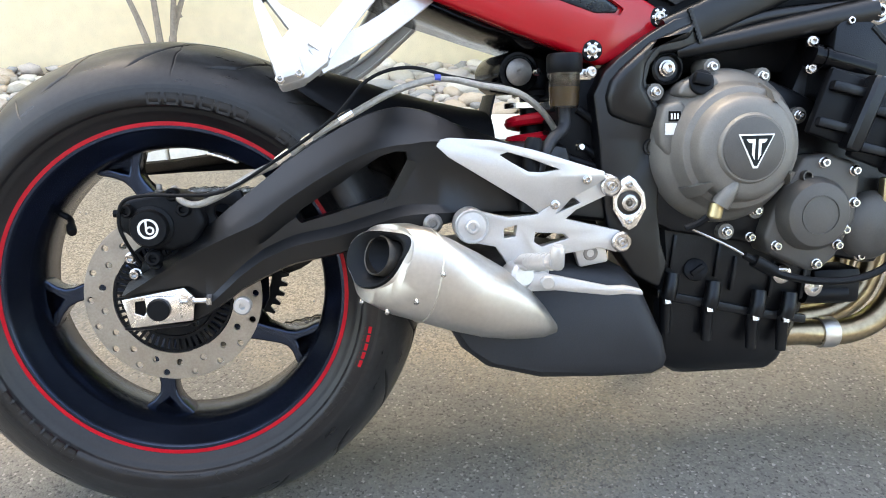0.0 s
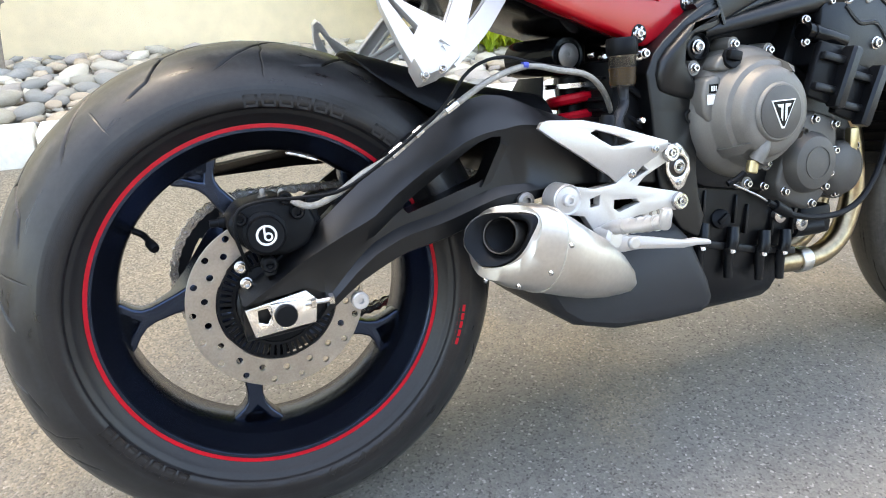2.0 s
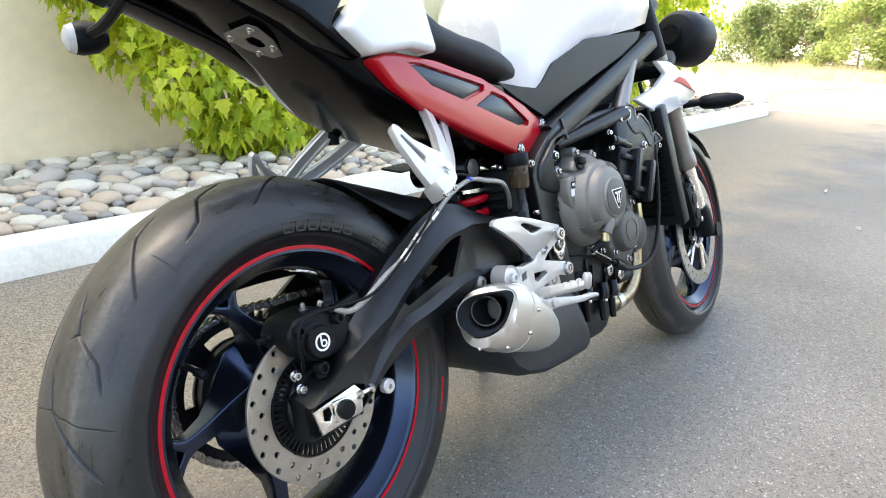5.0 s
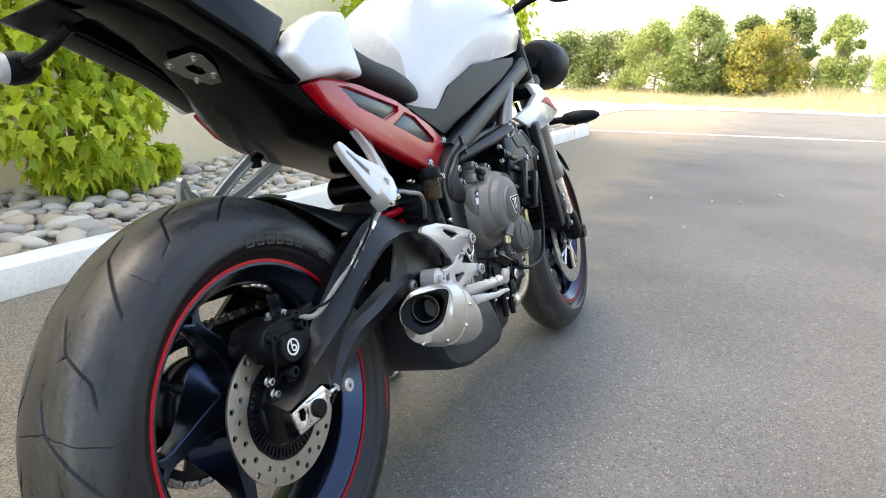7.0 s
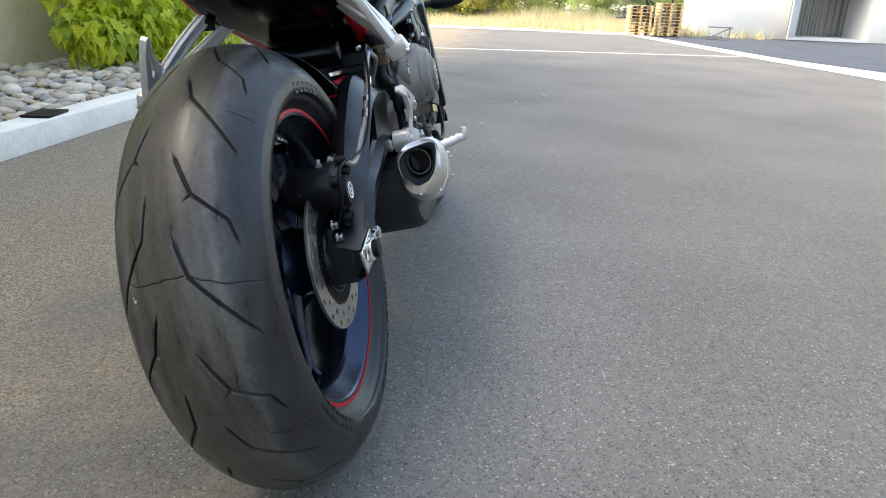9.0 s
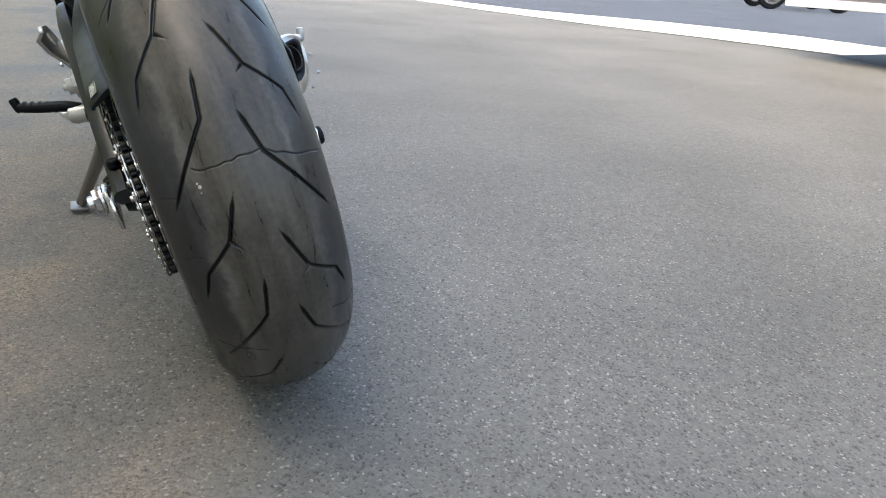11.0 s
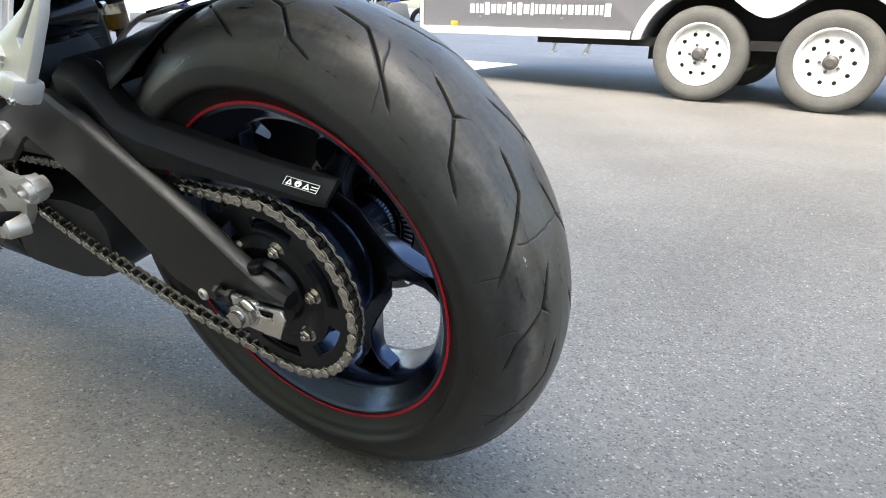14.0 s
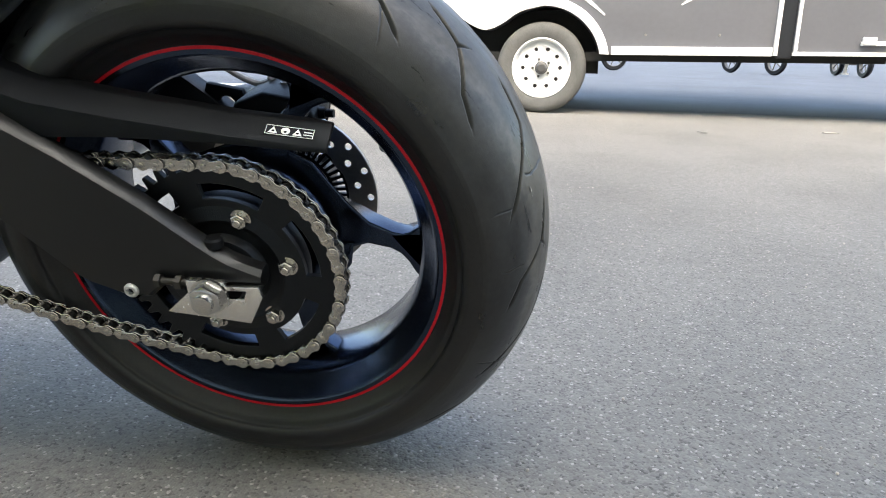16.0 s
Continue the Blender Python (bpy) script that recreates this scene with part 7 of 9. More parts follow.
for s in (-1, 1):
    bm = plate(RED, -0.0, -0.034, 0.007, seg=3)
    for w in (WIN1, WIN2):
        bm = cut(bm, plate(w, -0.028, -0.060, 0.0))
    for v in bm.verts:
        v.co.y = red_y(v.co.x, v.co.z, s) + s * (-v.co.y - 0.034)
    red = part("red_side_panel", bm, M_RED, moto, "glossy red subframe side panel", 40)
    for w in (WIN1, WIN2):
        cx, cz = sum(a for a, _ in w) / len(w), sum(b for _, b in w) / len(w)
        bm = plate([(cx + (a - cx) * 0.93, cz + (b - cz) * 0.90) for a, b in w], -0.020, -0.0305, 0.003, seg=2)
        for v in bm.verts:
            v.co.y = red_y(v.co.x, v.co.z, s) + s * (-v.co.y - 0.034)
        part("inset", bm, M_INSET, red, "dark glossy inset panel")
    for x, z in ((0.624, 0.336), (0.536, 0.296)):
        bm = bmesh.new()
        y = red_y(x, z, s)
        lathe(bm, [(0.0130, -0.004), (0.0130, 0.0006), (0.0118, 0.0012), (0.0, 0.0012)], (x, y, z), (0, s, 0), 20)
        part("bolt_washer", bm, M_BLACK, red, "black washer")
        bm = bmesh.new()
        for k in range(6):
            c = polar(60 * k, 0.0088, 0)
            box(bm, (x + c.x, y + s * 0.0018, z + c.z), (0.0036, 0.0012, 0.0046), 0.0004, pose(0, 0, 0, 0, -60 * k, 0))
        bolt(bm, (x, y + s * 0.0008, z), (0, s, 0), 0.0064, 0.005)
        part("panel_bolt", bm, M_BOLT, red, "bright star-shaped bolt")
bm = bmesh.new()
rings = []
for x, zl, zt, hl, ht in ((-0.13, 0.60, 0.63, 0.03, 0.05), (-0.06, 0.582, 0.62, 0.045, 0.065), (0.0, 0.558, 0.61, 0.056, 0.080), (0.06, 0.522, 0.60, 0.068, 0.095), (0.11, 0.482, 0.57, 0.080, 0.110), (0.16, 0.438, 0.50, 0.104, 0.112), (0.22, 0.396, 0.47, 0.120, 0.112), (0.30, 0.358, 0.45, 0.116, 0.106), (0.40, 0.322, 0.44, 0.092, 0.096), (0.50, 0.290, 0.42, 0.084, 0.09), (0.60, 0.28, 0.41, 0.06, 0.08)):
    zm = (zl + zt) / 2
    rings.append([Vector(p) for p in ((x, -hl * 0.8, zl), (x, hl * 0.8, zl), (x, hl, zl + 0.006), (x, (hl + ht) / 2, zm), (x, ht, zt), (x, -ht, zt), (x, -(hl + ht) / 2, zm), (x, -hl, zl + 0.006))])
loft(bm, rings)
undertray = part("undertray", bm, M_GLOSS_BLACK, moto, "black plastic tail undertray", 55)
for s in (-1, 1):
    bm = plate([(0.112, 0.502), (0.160, 0.546), (0.210, 0.570), (0.272, 0.575), (0.296, 0.466), (0.240, 0.474), (0.156, 0.465)], s * 0.10, s * 0.150, 0.010, seg=3)
    part("tail_cowl", bm, M_WHITE, moto, "white tail cowl", 40)
    bm = plate([(-0.14, 0.60), (-0.05, 0.57), (0.06, 0.52), (0.150, 0.462), (0.165, 0.47), (0.11, 0.51), (0.15, 0.56), (0.0, 0.62)], s * 0.07, s * 0.126, 0.012, seg=3)
    part("tail_side", bm, M_GLOSS_BLACK, moto, "black lower tail panel", 40)
bm = bmesh.new()
rot = pose(0.064, -0.006, 0.510, 0, 30, 0) @ Matrix.Scale(0.74, 4)
merge(bm, plate([(-0.046, -0.040), (-0.030, -0.052), (0.012, -0.044), (0.056, -0.016), (0.058, 0.014), (0.012, 0.044), (-0.030, 0.052), (-0.046, 0.040)], -0.0015, 0.0015, 0.0008, [[(-0.016, -0.012), (0.0, -0.019), (0.018, -0.012), (0.022, 0.0), (0.018, 0.012), (0.0, 0.019), (-0.016, 0.012)]], m=pose(0, 0, 0, 90, 0, 0)))
bm.transform(rot)
tplate = part("tail_bracket", bm, M_COVER, undertray, "pale steel plate screwed under the tail")
for a, b in ((-0.033, -0.034), (0.028, -0.024), (0.028, 0.024), (-0.033, 0.034)):
    bm = bmesh.new()
    nut(bm, rot @ Vector((a, b, -0.001)), rot.to_3x3() @ Vector((0, 0, -1)), 0.0038, 0.005)
    part("nut", bm, M_BOLT, tplate)
bm = bmesh.new()
lathe(bm, [(0.012, 0), (0.012, 0.030), (0.010, 0.034), (0.010, 0.045)], (0.285, 0.118, 0.400), (0, 0.1, -1), 16)
lathe(bm, [(0.014, 0), (0.014, 0.006)], (0.285, 0.118, 0.385), (0, 0.1, -1), 16)
part("lead_plug", bm, M_BLACK, undertray, "black capped electrical plug")
bm = bmesh.new()
tube(bm, [(-0.09, 0.04, 0.575), (-0.095, 0.10, 0.555), (-0.10, 0.135, 0.550)], 0.008, 10)
box(bm, (-0.11, 0.06, 0.59), (0.05, 0.10, 0.006), 0.002, pose(0, 0, 0, 0, 25, 0))
ind = part("rear_indicator", bm, M_BLACK, moto, "rear turn signal on a black stalk")
bm = bmesh.new()
lathe(bm, [(0.012, -0.03), (0.022, -0.015), (0.024, 0.005), (0.022, 0.015)], (-0.098, 0.165, 0.549), (-1, 0.2, 0), 20)
part("body", bm, M_BLACK, ind)
bm = bmesh.new()
lathe(bm, [(0.022, 0.015), (0.018, 0.024), (0.008, 0.029), (0.0, 0.030)], (-0.098, 0.165, 0.549), (-1, 0.2, 0), 20)
part("lens", bm, M_LENS, ind, "clear lens")
bm = bmesh.new()
rings = []
for x, zl, zt, w in ((0.25, 0.470, 0.570, 0.125), (0.30, 0.466, 0.560, 0.128), (0.345, 0.462, 0.530, 0.124), (0.40, 0.450, 0.514, 0.120), (0.47, 0.436, 0.504, 0.112), (0.53, 0.425, 0.488, 0.102), (0.575, 0.420, 0.470, 0.090), (0.600, 0.425, 0.455, 0.070)):
    rings.append([Vector((x, -math.copysign(abs(math.cos(a)) ** 0.55, math.cos(a)) * w, (zl + zt) / 2 + math.copysign(abs(math.sin(a)) ** 0.7, math.sin(a)) * (zt - zl) / 2)) for a in [2 * math.pi * k / 24 for k in range(24)]])
loft(bm, rings)
part("seat", bm, M_SEAT, moto, "black vinyl rider's seat", 60)
bm = bmesh.new()
rings = []
for x, zl, zt, wl, wm, wt in ((0.548, 0.425, 0.58, 0.070, 0.085, 0.06), (0.59, 0.405, 0.630, 0.088, 0.097, 0.085), (0.63, 0.402, 0.660, 0.094, 0.106, 0.095), (0.672, 0.438, 0.680, 0.104, 0.118, 0.10), (0.72, 0.462, 0.695, 0.114, 0.132, 0.11), (0.80, 0.488, 0.71, 0.118, 0.150, 0.12), (0.88, 0.505, 0.715, 0.138, 0.165, 0.12), (0.96, 0.516, 0.71, 0.150, 0.170, 0.115), (1.03, 0.530, 0.69, 0.150, 0.165, 0.10), (1.08, 0.555, 0.66, 0.130, 0.140, 0.08)):
    zm = zl + (zt - zl) * 0.42
    ring = [(0, -wl, zl), (0, -(wl + wm) / 2 - 0.006, (zl + zm) / 2), (0, -wm, zm), (0, -wm * 0.97, zm + (zt - zm) * 0.4), (0, -wt, zt - 0.02), (0, -wt * 0.5, zt), (0, wt * 0.5, zt), (0, wt, zt - 0.02), (0, wm * 0.97, zm + (zt - zm) * 0.4), (0, wm, zm), (0, (wl + wm) / 2 + 0.006, (zl + zm) / 2), (0, wl, zl)]
    rings.append([Vector((x, b, c)) for _, b, c in ring])
loft(bm, rings)
bevel_sharp(bm, 0.010, 3, 25)
part("fuel_tank", bm, M_WHITE, moto, "pearl white fuel tank", 50)
for s in (-1, 1):
    bm = bmesh.new()
    o = [(0.520, 0.086, 0.424), (0.566, 0.090, 0.395), (0.647, 0.096, 0.352), (0.705, 0.108, 0.379), (0.789, 0.132, 0.417), (0.902, 0.146, 0.458), (0.985, 0.150, 0.494), (1.000, 0.150, 0.512), (0.913, 0.148, 0.506), (0.789, 0.136, 0.497), (0.730, 0.124, 0.474), (0.675, 0.113, 0.452), (0.645, 0.102, 0.418), (0.629, 0.098, 0.407), (0.582, 0.092, 0.413)]
    loft(bm, [[Vector((x, s * (y - 0.04), z)) for x, y, z in o], [Vector((x, s * y, z)) for x, y, z in o]])
    bevel_sharp(bm, 0.004, 2, 50)
    part("tank_side_panel", bm, M_PANEL, moto, "dark grey plastic panel under the tank", 40)

# ---- passenger footrest hangers


def hanger_strut(pts, s):
    """A cast strut with a channel along its outer face."""
    line = smooth_line([(x, s * y, z) for x, y, z in pts], 5)
    n = len(line)
    bm = bmesh.new()
    rings = []
    for i, p in enumerate(line):
        d = (line[min(i + 1, n - 1)] - line[max(i - 1, 0)]).normalized()
        w = d.cross(Vector((0, s, 0))).normalized()
        o = w.cross(d).normalized() * s
        o = o if o.y * s < 0 else -o
        k = 1.0 - 0.15 * math.sin(math.pi * i / (n - 1))
        g = 0.0045 if 1 < i < n - 2 else 0.0005
        e = 0.0140 - 0.8 * g
        rings.append([p + w * a * k + o * c for a, c in ((-0.0140, -0.006), (-0.0140, -0.003), (-e, -0.002), (-e, 0.002), (-0.0140, 0.003), (-0.0140, 0.005), (-0.0120, 0.007), (-0.0088, 0.007), (-0.007, 0.007 - g), (0.007, 0.007 - g), (0.0088, 0.007), (0.0120, 0.007), (0.0140, 0.005), (0.0140, 0.003), (e, 0.002), (e, -0.002), (0.0140, -0.003), (0.0140, -0.006))])
    loft(bm, rings)
    return bm


for s in (-1, 1):
    bm = plate([(-0.016, -0.014), (0.030, -0.016), (0.080, -0.014), (0.104, -0.008), (0.108, -0.001), (0.102, 0.005), (0.076, 0.013), (0.050, 0.034), (0.036, 0.046), (0.010, 0.050), (-0.006, 0.040), (-0.016, 0.016)], -0.006, 0.006, 0.003, [[(0.036, 0.004), (0.088, -0.004), (0.090, 0.000), (0.044, 0.014)]], seg=3)
    u, w = Vector((-0.030, -s * 0.040, 0.091)).normalized(), Vector((0.93, -s * 0.10, 0.30))
    w = (w - u * u.dot(w)).normalized()
    m = Matrix((u, u.cross(w) if s < 0 else -u.cross(w), w)).transposed().to_4x4()
    bm.transform(Matrix.Translation((0.176, s * 0.212, 0.268)) @ m)
    hanger = part("passenger_footrest", bm, M_SILVER, moto, "silver folded-up passenger footrest on cast struts")
    part("strut", hanger_strut([(0.306, 0.086, 0.416), (0.283, 0.110, 0.388), (0.243, 0.164, 0.337), (0.206, 0.206, 0.286)], s), M_SILVER, hanger)
    part("strut", hanger_strut([(0.362, 0.078, 0.390), (0.326, 0.104, 0.360), (0.262, 0.164, 0.310), (0.202, 0.208, 0.276)], s), M_SILVER, hanger)
    bm = bmesh.new()
    box(bm, (0.0, 0, 0), (0.026, 0.034, 0.030), 0.005)
    bm.transform(Matrix.Translation((0.176, s * 0.214, 0.266)) @ m)
    part("footrest_joint", bm, M_SILVER, hanger)
    for dx in (-0.010, 0.010):
        bm = bmesh.new()
        bolt(bm, (0.178 + dx, s * 0.230, 0.262 + dx * 0.3), (0, s, 0), 0.0045, 0.004)
        part("footrest_pin", bm, M_BOLT, hanger)

# ---- side stand
bm = bmesh.new()
tube(bm, [(0.585, 0.130, -0.020), (0.66, 0.19, -0.12), (0.772, 0.268, -0.236)], (0.015, 0.012), 14)
box(bm, (0.780, 0.276, -0.2455), (0.06, 0.04, 0.008), 0.003, pose(0, 0, 0, LEAN, 0, 0))
stand = part("side_stand", bm, M_FORK, moto, "grey steel side stand, folded out")
bm = bmesh.new()
sp = []
for k in range(12 * 10 + 1):
    a = 2 * math.pi * k / 10
    c = Vector((0.575, 0.150, -0.045)).lerp(Vector((0.62, 0.172, -0.10)), k / 120)
    sp.append((c.x + 0.006 * math.cos(a), c.y + 0.006 * math.sin(a) * 0.7, c.z + 0.006 * math.sin(a) * 0.7))
tube(bm, sp, 0.0012, 5, 1)
part("spring", bm, M_CHAIN, stand, "stand return spring")
bm = bmesh.new()
box(bm, (0.578, 0.118, 0.0), (0.05, 0.03, 0.06), 0.006)
part("stand_bracket", bm, M_FORK, stand)

# ---- front end, turned a little on its steering axis
STEER, RAKE = 4.0, 24.0
FRONT = Vector((1.405, 0.0, -0.026))
M_ST = Matrix.Translation((1.27, 0, 0.35)) @ Matrix.Rotation(radians(STEER), 4, Vector((-math.sin(radians(RAKE)), 0, math.cos(radians(RAKE))))) @ Matrix.Translation((-1.27, 0, -0.35))


def fpart(name, bm, material, parent=None, label="", angle=35):
    bm.transform(M_ST)
    return part(name, bm, material, parent or moto, label, angle)


bm = bmesh.new()
ring_lathe(bm, [(0.2265, -0.0485), (0.2245, -0.050), (0.212, -0.050), (0.207, -0.044), (0.192, -0.030), (0.187, 0.0), (0.192, 0.030), (0.207, 0.044), (0.212, 0.050), (0.2245, 0.050), (0.2265, 0.0485), (0.2165, 0.04), (0.2165, -0.04)], FRONT, seg=90)
front_wheel = fpart("front_wheel", bm, M_RIM, moto, "black five-spoke front wheel with a red pinstripe")
ft = tyre_mesh(0.300, 0.0655, 0.060, 0.2255, 300, 40, [], [])
ft.transform(Matrix.Translation(FRONT))
ft.transform(M_ST)
tyre("tyre", front_wheel, ft, "black front sport tyre", (0, 0, 0))
for s in (-1, 1):
    bm = bmesh.new()
    ring_lathe(bm, [(0.2163, s * 0.0495), (0.2163, s * 0.0507), (0.2207, s * 0.0507), (0.2207, s * 0.0495)], FRONT, seg=90)
    fpart("pinstripe", bm, M_RED_STRIPE, front_wheel, "thin red line on the rim's edge")
for k in range(5):
    fpart("spoke", spoke_bm(-60 + 72 * k, 0.014, FRONT), M_RIM, front_wheel)
bm = bmesh.new()
lathe(bm, [(0.03, -0.06), (0.042, -0.055), (0.042, 0.055), (0.03, 0.06)], FRONT, seg=32)
fpart("hub", bm, M_RIM, front_wheel)
for s in (-1, 1):
    holes = []
    for k in range(24):
        for r, d in ((0.147, 0.0), (0.132, 0.5)):
            a = 2 * math.pi * (k + d) / 24
            holes.append(circle(r * math.cos(a), r * math.sin(a), 0.0036, 6))
    bm = plate(circle(0, 0, 0.155, 80), s * 0.062, s * 0.067, 0.0004, [circle(0, 0, 0.117, 48)] + holes, seg=1, m=Matrix.Translation(FRONT))
    fd = fpart("front_brake_disc", bm, M_DISC, moto, "drilled steel front brake disc")
    for k in range(5):
        for d in (-9, 9):
            bm = bmesh.new()
            p, q = polar(72 * k, 0.045, s * 0.066), polar(72 * k + d, 0.120, s * 0.065)
            tube(bm, [FRONT + p, FRONT + q], 0.006, 8)
            fpart("carrier_arm", bm, M_ALU, fd)
    bm = bmesh.new()
    ring_lathe(bm, [(0.040, s * 0.060), (0.050, s * 0.060), (0.050, s * 0.068), (0.040, s * 0.068)], FRONT, seg=32)
    fpart("disc_carrier", bm, M_ALU, fd, "bright disc carrier")
    # fork leg
    up = Vector((-math.sin(radians(RAKE)), 0, math.cos(radians(RAKE))))
    foot = FRONT + Vector((-0.030, s * 0.098, 0.012))
    bm = bmesh.new()
    tube(bm, [foot + up * 0.03, foot + up * 0.24], 0.0205, 18)
    leg = fpart("fork_leg", bm, M_ALU, moto, "inverted fork leg with grey outer tube")
    bm = bmesh.new()
    lathe(bm, [(0.027, 0), (0.029, 0.006), (0.029, 0.03), (0.0265, 0.036), (0.0265, 0.18), (0.029, 0.19), (0.029, 0.46)], foot + up * 0.20, up, 24)
    fpart("outer_tube", bm, M_FORK, leg)
    bm = bmesh.new()
    lathe(bm, [(0.0300, 0), (0.0300, 0.20), (0.027, 0.205)], foot + up * 0.52, up, 24)
    fpart("upper_tube", bm, M_BLACK, leg, "black upper fork tube")
    bm = bmesh.new()
    lathe(bm, [(0.024, -0.04), (0.028, -0.02), (0.028, 0.03), (0.023, 0.05)], foot + up * 0.02, up, 20)
    lathe(bm, [(0.02, -0.03), (0.02, 0.03)], FRONT + Vector((0, s * 0.098, 0)), (0, 1, 0), 20)
    box(bm, foot + Vector((-0.02, -s * 0.01, 0.06)), (0.05, 0.02, 0.10), 0.008)
    fpart("axle_clamp", bm, M_BLACK, leg)
    # radial caliper behind the leg
    bm = bmesh.new()
    m = pose(0, 0, 0, 0, -20, 0)
    box(bm, FRONT + Vector((-0.115, s * 0.080, 0.088)), (0.052, 0.062, 0.125), 0.012, m)
    cal = fpart("front_caliper", bm, M_BLACK, moto, "black radial front brake caliper")
    for z in (0.062, 0.104):
        bm = bmesh.new()
        lathe(bm, [(0.017, 0), (0.017, 0.004), (0.013, 0.005)], FRONT + Vector((-0.112 - 0.3 * (z - 0.08), s * 0.109, z)), (0, s, 0), 18)
        fpart("piston_cap", bm, M_BLACK, cal)
    bm = bmesh.new()
    for k in range(6):
        box(bm, FRONT + Vector((-0.094 - 0.36 * (k * 0.012), s * 0.112, 0.055 + k * 0.012)), (0.011, 0.0012, 0.008), 0, m)
    fpart("maker_mark", bm, M_MARK, cal, "white maker's mark as plain blocks")
    for z in (0.045, 0.135):
        bm = bmesh.new()
        lathe(bm, [(0.008, 0), (0.008, 0.008), (0.005, 0.009)], FRONT + Vector((-0.105 - 0.36 * (z - 0.09), s * 0.108, z)), (0, s, 0), 12)
        fpart("caliper_bolt", bm, M_BOLT, cal)
    for k in range(3):
        bm = bmesh.new()
        box(bm, FRONT + Vector((-0.150 - 0.01 * k, s * 0.080, 0.060 + 0.028 * k)), (0.014, 0.03, 0.010), 0.002, m)
        fpart("brake_pad", bm, M_BRONZE, cal, "brown brake pad edges")
bm = bmesh.new()
rings = []
for th in np.linspace(40, 150, 20):
    ring = []
    for sgn, r in ((1, 0.316), (-1, 0.313)):
        for k in range(11):
            v = sgn * (-1 + k / 5)
            ring.append(FRONT + polar(th, r - 0.030 * abs(v) ** 2.2, v * 0.062))
    rings.append(ring)
loft(bm, rings)
fpart("front_mudguard", bm, M_BLACK, moto, "black front mudguard", 50)
for s in (-1, 1):
    bm = bmesh.new()
    box(bm, FRONT + Vector((-0.05, s * 0.075, 0.22)), (0.05, 0.006, 0.16), 0.002, pose(0, 0, 0, 0, -24, 0))
    fpart("mudguard_stay", bm, M_BLACK, moto)
bm = bmesh.new()
box(bm, (1.19, 0, 0.44), (0.10, 0.26, 0.04), 0.015, pose(0, 0, 0, 0, -24, 0))
fpart("fork_yoke", bm, M_BLACK, moto, "black lower fork yoke")
bm = bmesh.new()
box(bm, (1.14, 0, 0.57), (0.10, 0.24, 0.03), 0.012, pose(0, 0, 0, 0, -24, 0))
fpart("fork_yoke", bm, M_BLACK, moto, "black upper fork yoke")
bm = bmesh.new()
tube(bm, [(1.13, -0.36, 0.66), (1.13, -0.18, 0.66), (1.13, -0.06, 0.62), (1.13, 0.06, 0.62), (1.13, 0.18, 0.66), (1.13, 0.36, 0.66)], 0.011, 12)
bar = fpart("handlebar", bm, M_BLACK, moto, "black handlebar")
for s in (-1, 1):
    bm = bmesh.new()
    lathe(bm, [(0.014, 0), (0.0165, 0.004), (0.0165, 0.118), (0.018, 0.122), (0.014, 0.126)], (1.13, s * 0.245, 0.66), (0, s, 0), 18)
    fpart("grip", bm, M_SEAT, bar, "black rubber grip")
    bm = bmesh.new()
    tube(bm, [(1.15, s * 0.215, 0.655), (1.19, s * 0.24, 0.645), (1.195, s * 0.33, 0.64), (1.185, s * 0.39, 0.638)], (0.008, 0.005), 10)
    fpart("lever", bm, M_BLACK, bar, "black hand lever")
